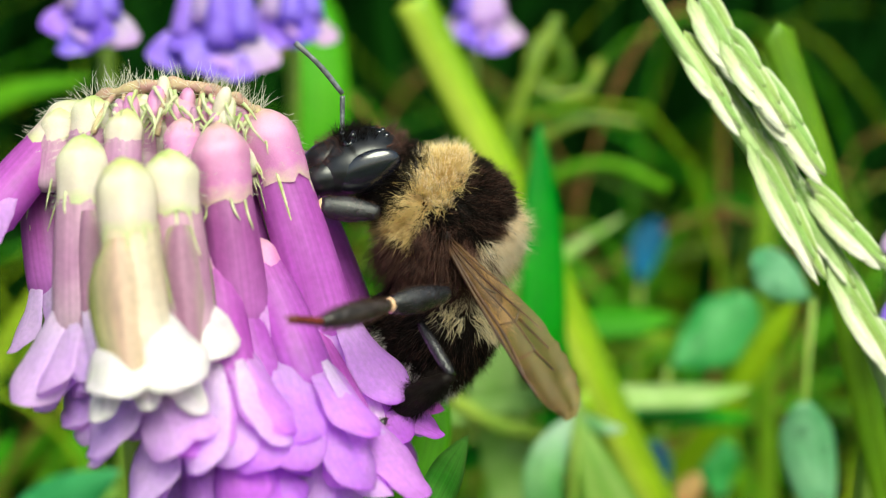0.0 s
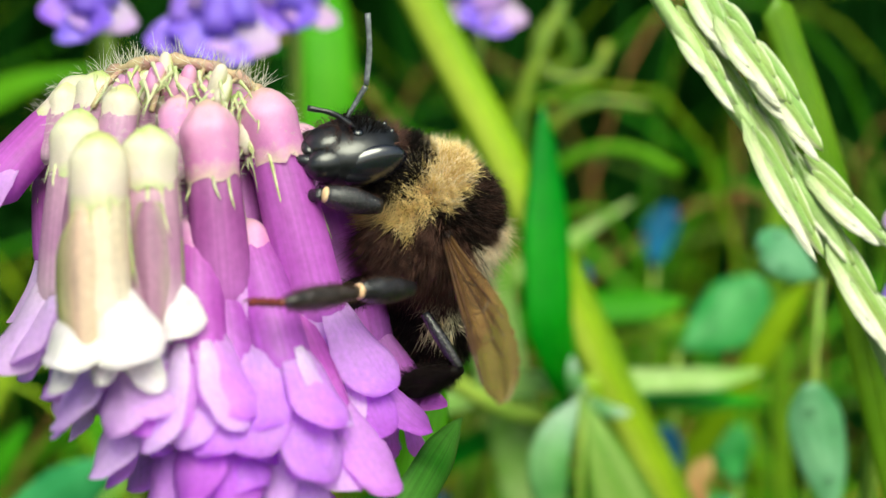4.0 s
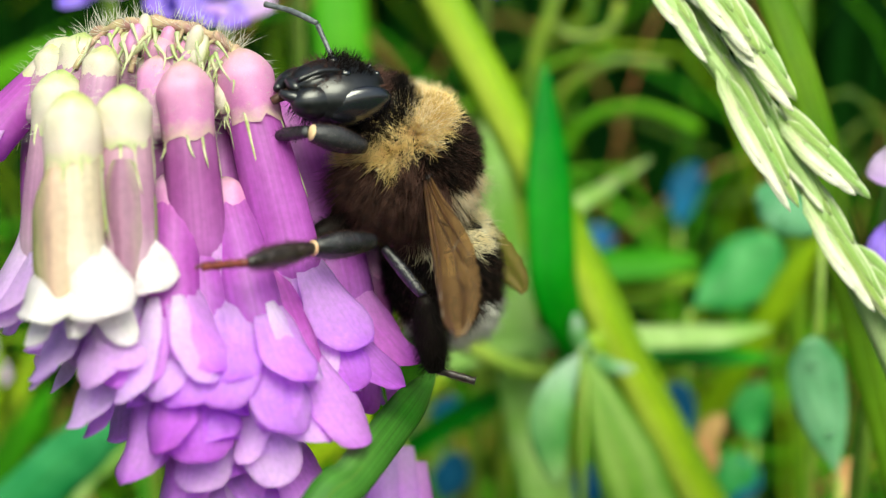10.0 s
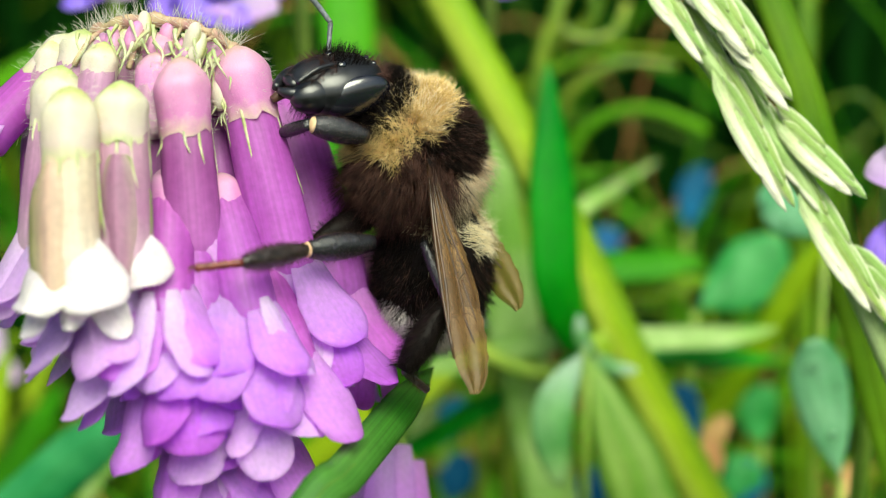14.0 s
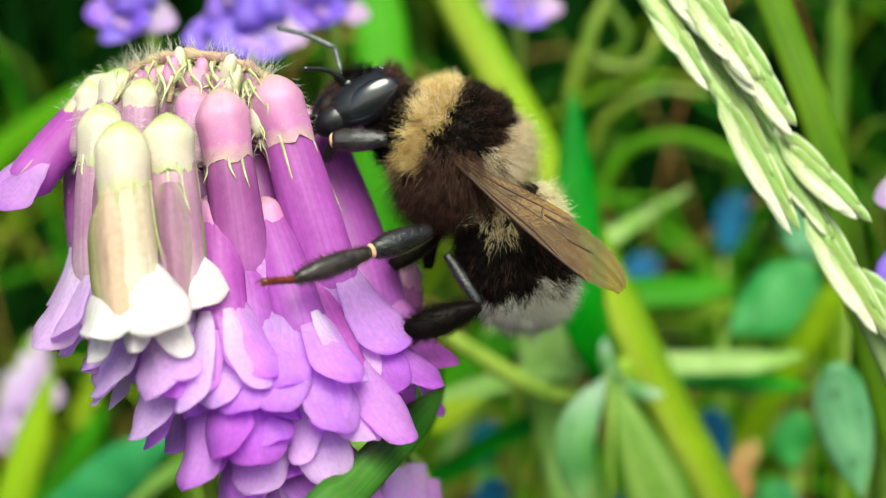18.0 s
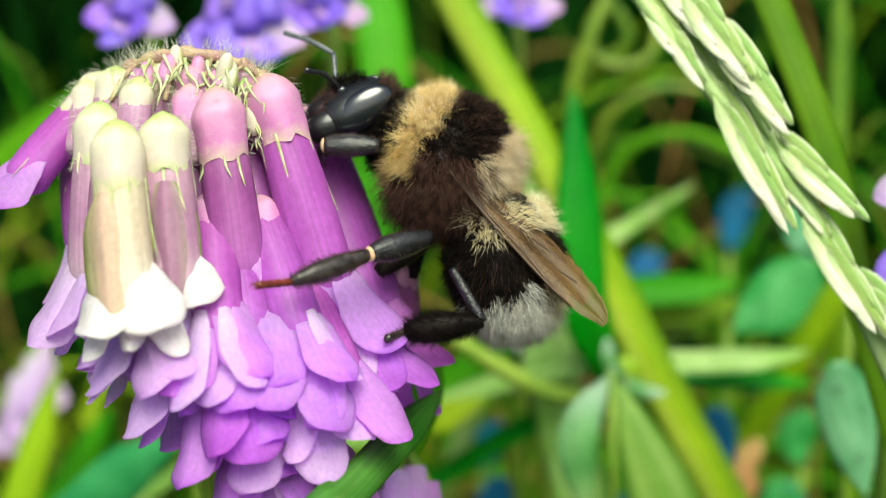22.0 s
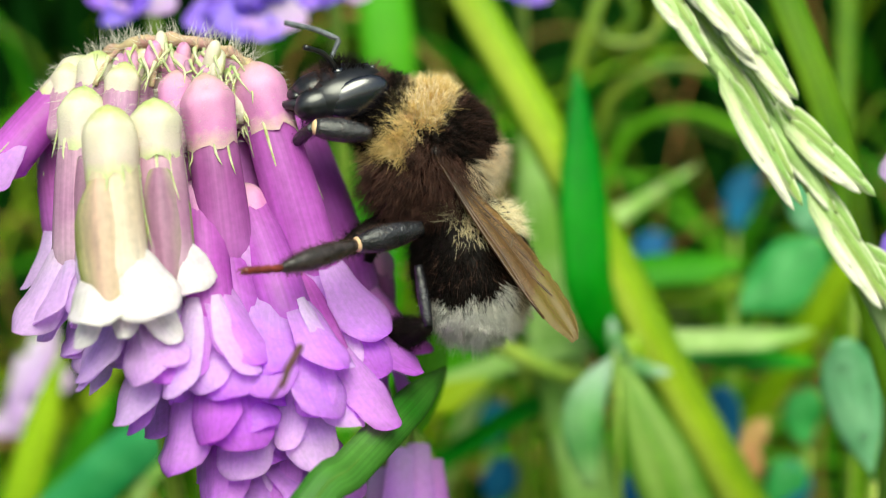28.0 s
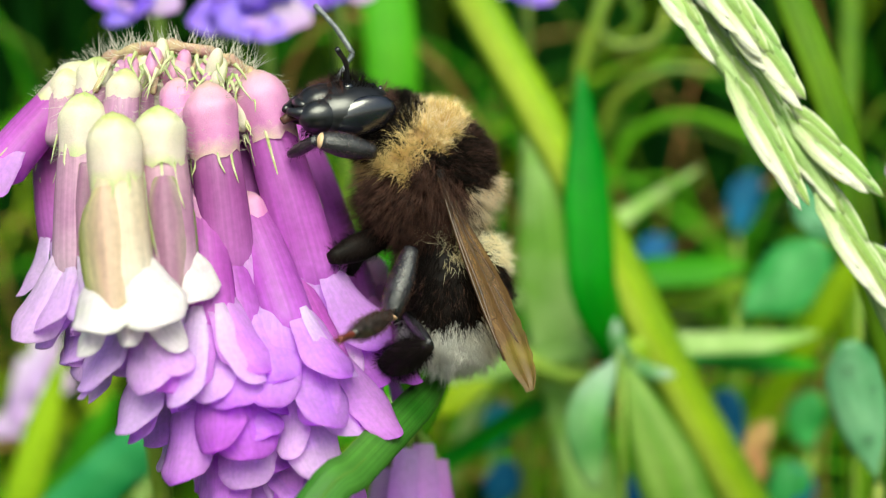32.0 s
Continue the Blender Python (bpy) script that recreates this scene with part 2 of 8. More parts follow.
CALYX_PINK = material("pink_calyx", (0.68, 0.22, 0.56), (0.88, 0.50, 0.74), 0.6, 0.40, 1.0, thin=0.4, fine=9, tinted=0.75, spec=0.7,
                      ramp=(1, ((0.0, (0.66, 0.56, 0.26)), (0.16, (0.84, 0.54, 0.64)), (0.45, (0.84, 0.40, 0.70)), (0.8, (0.78, 0.29, 0.66)), (1.0, (0.80, 0.66, 0.50)))))
CALYX_PALE = material("pale_calyx", (0.72, 0.64, 0.48), (0.90, 0.83, 0.72), 0.6, 0.45, 0.9, thin=0.4, fine=9, tinted=0.8, spec=0.6,
                      ramp=(1, ((0.0, (0.48, 0.62, 0.08)), (0.14, (0.66, 0.72, 0.26)), (0.34, (0.86, 0.82, 0.66)), (0.8, (0.86, 0.73, 0.69)), (1.0, (0.62, 0.68, 0.30)))))
TOOTH = material("calyx_tooth", (0.46, 0.54, 0.20), (0.74, 0.74, 0.52), 0.8, 0.6, 0.4, thin=0.3)
RACHIS = material("rachis", (0.34, 0.18, 0.17), (0.46, 0.38, 0.20), 0.8, 0.6, 0.9)
DOWN = material("white_down", (0.62, 0.60, 0.5), (0.8, 0.78, 0.7), 1, 0.5, 0.0, thin=0.3)

SHELL = material("black_shell", (0.004, 0.004, 0.005), (0.012, 0.012, 0.016), 0.5, 0.30, 0.3, spec=0.6, coat=0.2)
EYE = material("compound_eye", (0.003, 0.003, 0.005), (0.012, 0.012, 0.022), 0.12, 0.24, 0.1, spec=1.0, coat=0.6)
LEG = material("leg_shell", (0.005, 0.005, 0.006), (0.022, 0.020, 0.026), 0.9, 0.26, 2.0, spec=0.6, coat=0.2)
TIBIA = material("leg_brown", (0.008, 0.006, 0.006), (0.055, 0.042, 0.044), 0.35, 0.3, 1.2, spec=0.7)
FOOT = material("foot_red", (0.08, 0.014, 0.008), (0.20, 0.045, 0.024), 0.4, 0.4, 0.3)
FOOT_DARK = material("foot_brown", (0.035, 0.012, 0.010), (0.10, 0.035, 0.025), 0.4, 0.45, 0.4)
FEELER = material("feeler_grey", (0.06, 0.065, 0.075), (0.17, 0.18, 0.20), 0.3, 0.35, 0.4)
JOINT = material("pale_joint", (0.55, 0.36, 0.18), (0.7, 0.5, 0.3), 0.4, 0.5, 0.3)
FUR_BLACK = material("black_fur", (0.003, 0.0022, 0.002), (0.010, 0.007, 0.006), 1.0, 0.5, 0.0, spec=0.08)
FUR_BROWN = material("brown_fur", (0.014, 0.007, 0.005), (0.12, 0.060, 0.043), 0.5, 0.45, 0.0, spec=0.2)
FUR_YELLOW = material("yellow_fur", (0.70, 0.46, 0.16), (0.90, 0.70, 0.37), 1.6, 0.55, 0.0, thin=0.25)
FUR_CREAM = material("cream_fur", (0.82, 0.66, 0.38), (0.92, 0.84, 0.64), 1.2, 0.55, 0.0, thin=0.25)
FUR_WHITE = material("white_fur", (0.82, 0.78, 0.72), (0.94, 0.92, 0.88), 1.2, 0.55, 0.0, thin=0.3)
VEIN = material("wing_vein", (0.03, 0.015, 0.006), (0.07, 0.035, 0.012), 0.8, 0.4, 0.2)


def wing_film(name, tint, body, clear):
    m = bpy.data.materials.new(name)
    m.use_nodes = True
    n, link = m.node_tree.nodes, m.node_tree.links.new
    bsdf = n["Principled BSDF"]
    where, noise_a = n.new("ShaderNodeTexCoord"), n.new("ShaderNodeTexNoise")
    noise_a.inputs["Scale"].default_value, noise_a.inputs["Detail"].default_value = 900, 4
    link(where.outputs["Object"], noise_a.inputs["Vector"])
    mix = n.new("ShaderNodeMix")
    mix.data_type = "RGBA"
    mix.inputs[6].default_value, mix.inputs[7].default_value = (*body, 1), (*[min(1, c * 1.7) for c in body], 1)
    link(noise_a.outputs[0], mix.inputs[0])
    link(mix.outputs[2], bsdf.inputs["Base Color"])
    bsdf.inputs["Roughness"].default_value = 0.5
    relief = n.new("ShaderNodeBump")
    relief.inputs["Strength"].default_value, relief.inputs["Distance"].default_value = 0.5, 0.0001
    link(noise_a.outputs[0], relief.inputs["Height"])
    link(relief.outputs[0], bsdf.inputs["Normal"])
    clear_node, both = n.new("ShaderNodeBsdfTransparent"), n.new("ShaderNodeMixShader")
    clear_node.inputs[0].default_value = (*tint, 1)
    both.inputs[0].default_value = clear
    link(bsdf.outputs[0], both.inputs[1])
    link(clear_node.outputs[0], both.inputs[2])
    link(both.outputs[0], n["Material Output"].inputs[0])
    return m


FILM = wing_film("wing_film", (0.70, 0.50, 0.26), (0.115, 0.062, 0.022), 0.46)


# ---- mesh tools, in millimetres ----
class Geo:
    def __init__(self):
        self.v, self.f, self.uv = [], [], []

    def add(self, v, f, uv=None):
        k = len(self.v)
        self.v += [tuple(p) for p in v]
        self.uv += list(uv) if uv is not None else [(0.5, 0.5)] * len(v)
        self.f += [tuple(i + k for i in face) for face in f]
        return self


def vec(p):
    return Vector(p)


def curve_through(points, count):
    """Points along a smooth line through those given."""
    p = [vec(q) for q in points]
    p = [p[0] * 2 - p[1]] + p + [p[-1] * 2 - p[-2]]
    out, last = [], len(p) - 3
    for i in range(count):
        s = i / (count - 1) * last
        k = min(int(s), last - 1)
        u = s - k
        a, b, c, d = p[k:k + 4]
        out.append(0.5 * (2 * b + (c - a) * u + (2 * a - 5 * b + 4 * c - d) * u * u + (3 * b - a - 3 * c + d) * u ** 3))
    return out


def frames(path, hint):
    out = []
    for i, p in enumerate(path):
        t = (path[min(i + 1, len(path) - 1)] - path[max(i - 1, 0)]).normalized()
        s = t.cross(vec(hint))
        s = s.normalized() if s.length > 1e-6 else t.orthogonal().normalized()
        out.append((p, t, s, s.cross(t).normalized()))
    return out


def tube(path, radius, sides=8, hint=(0, -1, 0.2), flat=1.0, caps=True):
    """radius: a function of the place along the path, 0 to 1."""
    v, f, uv = [], [], []
    n = len(path)
    for i, (p, t, s, up) in enumerate(frames(path, hint)):
        r = radius(i / (n - 1))
        for k in range(sides):
            a = math.tau * k / sides
            v.append(p + s * (math.cos(a) * r) + up * (math.sin(a) * r * flat))
            uv.append((0.5 + 0.5 * math.cos(a), i / (n - 1)))
    for i in range(n - 1):
        for k in range(sides):
            j = (k + 1) % sides
            f.append((i * sides + k, i * sides + j, (i + 1) * sides + j, (i + 1) * sides + k))
    if caps:
        f += [tuple(range(sides))[::-1], tuple((n - 1) * sides + k for k in range(sides))]
    return Geo().add(v, f, uv)


def strip(path, width, hint=(0, -1, 0.3), fold=0.25, thick=0.12, across=5, wave=0.0, seed=0.0, along=None, frill=0.0):
    """A leaf or petal along a path; width: a function of the place along it; fold: how far the halves bend back."""
    v, f, uv = [], [], []
    n = len(path)
    for i, (p, t, s, up) in enumerate(frames(path, hint)):
        at = along[i] if along else i / (n - 1)
        w = max(width(at), 0.02)
        for side in (0, 1):
            for k in range(across):
                u = (2 * k / (across - 1) - 1) * (1 + frill * math.sin(i * 2.3 + seed) * math.sin(i * 0.7 + k))
                back = -fold * abs(u) ** 1.5 * w * 0.5 + wave * w * math.sin(i * 0.9 + u * 2.2 + seed) * abs(u)
                edge = 1 - 0.9 * abs(u) ** 6
                v.append(p + s * (u * w * 0.5) + up * (back - (side - 0.5) * thick * edge))
                uv.append((0.5 + 0.5 * u, at))
    row = 2 * across
    for i in range(n - 1):
        for k in range(across - 1):
            a = i * row + k
            f.append((a, a + row, a + row + 1, a + 1))
            b = a + across
            f.append((b, b + 1, b + row + 1, b + row))
        a = i * row
        f.append((a, a + across, a + across + row, a + row))
        a += across - 1
        f.append((a, a + row, a + across + row, a + across))
    for i in (0, n - 1):
        for k in range(across - 1):
            a = i * row + k
            f.append((a, a + 1, a + across + 1, a + across) if i == 0 else (a, a + across, a + across + 1, a + 1))
    return Geo().add(v, f, uv)


def ball(centre, radii, m=None, rings=12, sides=18, power=1.0):
    v, f, uv = [], [], []
    for i in range(rings + 1):
        a = math.pi * i / rings
        for k in range(sides):
            b = math.tau * k / sides
            p = vec((math.cos(a), math.sin(a) * math.cos(b), math.sin(a) * math.sin(b)))
            p = vec((math.copysign(abs(c) ** power, c) * r for c, r in zip(p, radii)))
            v.append(vec(centre) + (m @ p if m else p))
            uv.append((k / sides, i / rings))
    for i in range(rings):
        for k in range(sides):
            j = (k + 1) % sides
            f.append((i * sides + k, i * sides + j, (i + 1) * sides + j, (i + 1) * sides + k))
    return Geo().add(v, f, uv)


def hairs(roots, ways, lengths, thick, droop=0.15, rng=None):
    """Tapered hairs of three sides; roots, ways and lengths are arrays."""
    roots, ways, lengths = np.asarray(roots, float), np.asarray(ways, float), np.asarray(lengths, float)
    n = len(roots)
    ways = ways / np.linalg.norm(ways, axis=1, keepdims=True)
    ref = np.where(np.abs(ways[:, 2:3]) < 0.8, np.array([[0, 0, 1.0]]), np.array([[1.0, 0, 0]]))
    s = np.cross(ways, ref)
    s /= np.linalg.norm(s, axis=1, keepdims=True)
    u = np.cross(s, ways)
    bend = s * rng.normal(0, 0.16, (n, 1)) + u * rng.normal(0, 0.16, (n, 1)) + np.array([[0, 0, -droop]])
    rings = []
    for at, r in ((0.0, 1.0), (0.55, 0.8)):
        mid = roots + ways * (lengths * at)[:, None] + bend * (lengths * at * at)[:, None]
        for k in range(3):
            a = math.tau * k / 3
            rings.append(mid + (s * math.cos(a) + u * math.sin(a)) * thick * r)
    rings.append(roots + ways * lengths[:, None] + bend * lengths[:, None])
    v = np.stack(rings, 1).reshape(-1, 3)
    base = np.arange(n)[:, None] * 7
    quads = np.concatenate([base + np.array([[k, (k + 1) % 3, 3 + (k + 1) % 3, 3 + k]]) for k in range(3)])
    tris = np.concatenate([base + np.array([[3 + k, 3 + (k + 1) % 3, 6]]) for k in range(3)])
    g = Geo()
    g.v, g.f, g.uv = v.tolist(), quads.tolist() + tris.tolist(), [(0.5, 0.5)] * len(v)
    return g


def link_mesh(name, geo, mat, smooth=True):
    me = bpy.data.meshes.new(name)
    me.from_pydata((np.asarray(geo.v, float) * MM).tolist(), [], geo.f)
    layer = me.uv_layers.new(name="UVMap")
    loops = np.empty(len(me.loops), int)
    me.loops.foreach_get("vertex_index", loops)
    layer.data.foreach_set("uv", np.asarray(geo.uv, np.float32)[loops].ravel())
    me.polygons.foreach_set("use_smooth", [smooth] * len(me.polygons))
    me.materials.append(mat)
    me.update()
    return me


def part(name, geo, mat, parent, label=""):
    ob = new(name, link_mesh(name, geo, mat))
    ob.parent = parent
    return tagged(ob, label)


def thing(name, at, label, category, group="", kind="", m=None):
    """An empty at a place of the subject's frame, to hold the parts of one thing."""
    ob = new(name)
    ob.empty_display_size = 0.003
    ob.matrix_world = m if m else RIG @ shift(*at)
    return tagged(ob, label, category, group, kind)


def soil_under(p, dx=0.0, dy=0.0):
    """The place on the ground below p, in the subject's frame."""
    w = RIG @ (vec(p) * MM)
    return UNRIG @ Vector((w.x + dx * MM, w.y + dy * MM, -0.002)) / MM


def moved(geo, by):
    g = Geo()
    g.f, g.uv = geo.f, geo.uv
    g.v = [(x - by[0], y - by[1], z - by[2]) for x, y, z in geo.v]
    return g


def grown(name, mesh_name, make, points, mat, label, category, group="", dx=0.0, dy=0.0):
    """A blade or stem through the points given, the last of which runs on to the soil."""
    last = vec(points[-1])
    on = (last - vec(points[-2])).normalized()
    on = (on + vec((0, 0, -0.35))).normalized() if on.z > -0.6 else on
    foot = soil_under(last + on * 110, dx, dy)
    path = [vec(p) for p in points] + [last + on * 25, last + on * 70 + vec((0, 0, -14)), foot]
    ob = thing(name, foot, label, category, group)
    part(mesh_name, moved(make(path), foot), mat, ob)
    if mesh_name == "blade":
        line = curve_through(path, 26)[1:]
        part("midrib", moved(tube([p + vec((0, -0.05, 0)) for p in line], lambda s: 0.06 + 0.2 * s, 6), foot), mat, ob)
    return ob


# ---- ground ----
def ground():
    n = 60
    v, f = [], []
    ticks = [math.copysign(abs(s) ** 3.2, s) for s in np.linspace(-1, 1, n)]
    for x in ticks:
        for y in ticks:
            w = (x * 400, 0.5 + y * 400)
            v.append((w[0] / MM, w[1] / MM, 4 * noise.noise((w[0] * 18, w[1] * 18, 0)) * (1 if abs(w[0]) < 2 and abs(w[1]) < 3 else 0)))
    for i in range(n - 1):
        for j in range(n - 1):
            f.append((i * n + j, (i + 1) * n + j, (i + 1) * n + j + 1, i * n + j + 1))
    tagged(new("ground", link_mesh("ground", Geo().add(v, f), SOIL)), "dark bare soil under the meadow grass", "ground", kind="structure")


ground()


def meadow():
    """Grass behind the subject, blade by blade, too many to count."""
    rng = random.Random(4)
    for name, mat, count, near, far, label in (
            ("meadow_grass", GRASS, 330, 0.16, 0.55, "fresh green meadow grass standing thick in the soil"),
            ("dark_meadow_grass", GRASS_SHADE, 3600, 0.3, 1.3, "grass coloured dark for the shade in the sward"),
            ("yellowing_meadow_grass", GRASS_LIME, 150, 0.17, 0.5, "yellow-green grass blades among the sward")):
        g = Geo()
        for _ in range(count):
            y = near + (far - near) * rng.random() ** 1.7
            x = (rng.random() - 0.5) * (0.34 + y * 1.1)
            h = rng.uniform(0.12, 0.30) + 0.06 * (y > 0.5)
            lean = vec((rng.gauss(0, 0.5), rng.gauss(0.1, 0.35), 0)) * h
            w = rng.uniform(2.2, 5.0)
            base = vec((x, y, -0.004))
            path = curve_through([base, base + lean * 0.25 + vec((0, 0, h * 0.6)), base + lean * 1.1 + vec((0, 0, h * rng.uniform(0.7, 1.0)))], 8)
            b = strip([p / MM for p in path], lambda s: w * (1 - s ** 2.5) * (0.5 + 0.5 * min(1, s * 4)), (rng.gauss(0, 0.5), -1, 0.4), 0.3, 0.15, 3)
            g.add(b.v, b.f, b.uv)
        ob = new(name, link_mesh(name, g, mat))
        tagged(ob, label, "grass", kind="stuff")


meadow()


def surround():
    """The sward goes on round and behind the camera, unseen, added to shade low blades."""
    rng = random.Random(9)
    g = Geo()
    for _ in range(4200):
        a, far = rng.uniform(0, math.tau), 0.2 + 2.2 * rng.random() ** 1.4
        x, y = far * math.cos(a), far * math.sin(a)
        if y > 0.1 and abs(x) < 0.2 + 0.6 * y:
            continue
        h = rng.uniform(0.16, 0.27)
        lean = vec((rng.gauss(0, 0.35), rng.gauss(0, 0.35), 0)) * h
        base = vec((x, y, -0.004))
        w = rng.uniform(3.0, 6.5)
        path = curve_through([base, base + lean * 0.3 + vec((0, 0, h * 0.6)), base + lean + vec((0, 0, h))], 6)
        s = strip([p / MM for p in path], lambda q: w * (1 - q ** 2.5), (rng.gauss(0, 1), -1, 0.2), 0.3, 0.15, 3)
        g.add(s.v, s.f, s.uv)
    tagged(new("surrounding_grass", link_mesh("surrounding_grass", g, GRASS)), "unseen green meadow grass, added all round the flower", "grass", kind="stuff")


surround()


def shading_growth():
    """High dense grass added at the back; its unseen crowns shade the stems."""
    rng = random.Random(31)
    g = Geo()
    for _ in range(3000):
        y = 0.30 + 0.9 * rng.random() ** 1.5
        x = (rng.random() - 0.5) * (0.9 + y * 1.2)
        h = rng.uniform(0.42, 0.72)
        base = vec((x, y, -0.004))
        lean = vec((rng.gauss(0, 0.3), rng.gauss(-0.12, 0.2), 0)) * h
        w = rng.uniform(4.5, 9.0)
        path = curve_through([base, base + lean * 0.2 + vec((0, 0, h * 0.6)), base + lean + vec((0, 0, h))], 8)
        b = strip([p / MM for p in path], lambda q: w * (1 - q ** 3) * (0.35 + 0.65 * min(1, q * 2)), (rng.gauss(0, 0.6), -1, 0.3), 0.3, 0.15, 3)
        g.add(b.v, b.f, b.uv)
    tagged(new("tall_grass", link_mesh("tall_grass", g, GRASS_SHADE)), "tall dense grass added at the back as shade, coloured dark", "grass", kind="stuff")


shading_growth()


def tangle():
    """Arching stems and withered stalks between the plants, behind the flower."""
    rng = random.Random(17)
    for name, mat, count, r0, r1, label in (("arching_stem", TENDRIL, 44, 0.2, 0.45, "thin pale green arching stem in the sward"),
                                            ("arching_stem", GRASS, 30, 0.25, 0.7, "green arching stem in the sward"),
                                            ("arching_stem", GRASS_LIME, 24, 0.2, 0.5, "thin lime green arching stem in the sward"),
                                            ("withered_stalk", STRAW, 30, 0.2, 0.45, "withered brown stalk among the green")):
        for _ in range(count):
            y = rng.uniform(0.15, 0.32)
            x = rng.uniform(-0.12, 0.16)
            peak = rng.uniform(0.15, 0.275)
            run = rng.choice((-1, 1)) * rng.uniform(0.02, 0.10)
            foot = vec((x, y + 0.03, -0.003))
            p = [foot, vec((x + run * 0.1, y + 0.01, peak * 0.6)), vec((x + run * 0.35, y, peak)), vec((x + run, y - 0.005, peak * rng.uniform(0.86, 1.04))),
                 vec((x + run * 1.5, y, peak * rng.uniform(0.65, 0.95)))]
            r = rng.uniform(r0, r1)
            ob = new(name, link_mesh(name, tube([(q - foot) / MM for q in curve_through(p, 22)], lambda u: r * (1.2 - 0.7 * u), 7), mat))
            ob.location = foot
            tagged(ob, label, "stem", "arching stems in the sward")


tangle()


# ---- the vetch flower head ----
FLOWER_AT = (-15.69, 74.0, 6.24)
flower = thing("vetch_flower_head", FLOWER_AT, "drooping purple vetch flower head, florets in tiers, pale ones in front", "flower")


def petal(base, way, face, length, width, bend=0.5, notch=0.0, tip=0.6, fold=0.25, seed=0.0):
    """An obovate petal; way and face are unit vectors, bend is the turn towards face in radians along it."""
    path, p, d = [], vec(base), vec(way)
    n = 15
    axis = vec(way).cross(vec(face)).normalized()
    along = [math.sin(0.5 * math.pi * i / (n - 1)) ** 0.9 for i in range(n)]
    for i in range(n):
        path.append(p.copy())
        step = along[min(i + 1, n - 1)] - along[i]
        p = p + d * (length * step)
        d = Matrix.Rotation(bend * step, 3, axis) @ d
    shape = lambda s: width * (0.32 + 0.68 * math.sin(min(s / tip, 1) * math.pi / 2)) * (1 if s < tip else math.sqrt(max(0.0, 1 - ((s - tip) / (1 - tip)) ** 2.2)))
    g = strip(path, shape, face, fold, 0.09, 13, 0.05, seed, along, 0.035)
    if notch:
        out = []
        for (x, y, z), (u, s) in zip(g.v, g.uv):
            cut = notch * max(0, 1 - abs(u - 0.5) * 5) * max(0, s - 0.6) / 0.4
            q = vec((x, y, z)) - d * cut
            out.append(tuple(q))
        g.v = out
    return g


def calyx_geo(base, d, n, s, length, r):
    """A swollen pouch with a rim, and its five awl-shaped teeth apart."""
    v, f, uv = [], [], []
    rings, sides = 14, 24
    for i in range(rings + 1):
        u = i / rings
        c = -0.25 * length + 1.2 * length * u
        rr = r * (math.sin(min(1, u * 2.1) * math.pi / 2) ** 0.65) * (1.0 - 0.03 * math.sin(max(0, u - 0.4) / 0.6 * math.pi))
        rr = rr * (1 - 0.05 * max(0, u - 0.45) / 0.55)
        rr = max(rr, 0.02)
        for k in range(sides):
            a = math.tau * k / sides
            dip = 0.13 * length * (0.4 + 0.35 * math.cos(5 * a + base.x) + 0.9 * noise.noise((math.cos(a) * 2.5 + base.z, math.sin(a) * 2.5, base.x))) * max(0, u - 0.7) / 0.3
            bump = 1 + 0.10 * math.sin(a) * math.sin(u * 3) + 0.09 * noise.noise((math.cos(a) * 1.6 + base.x, math.sin(a) * 1.6, u * 3 + base.z)) + 0.03 * math.sin(a * 7 + u * 3)
            v.append(base + d * (c + dip) + s * (math.cos(a) * rr * bump) + n * (math.sin(a) * rr * bump))
            uv.append((k / sides, u))
    for i in range(rings):
        for k in range(sides):
            j = (k + 1) % sides
            f.append((i * sides + k, i * sides + j, (i + 1) * sides + j, (i + 1) * sides + k))
    f.append(tuple(range(sides))[::-1])
    return Geo().add(v, f, uv)


flower_rng = random.Random(11)
hair_rng = np.random.default_rng(3)


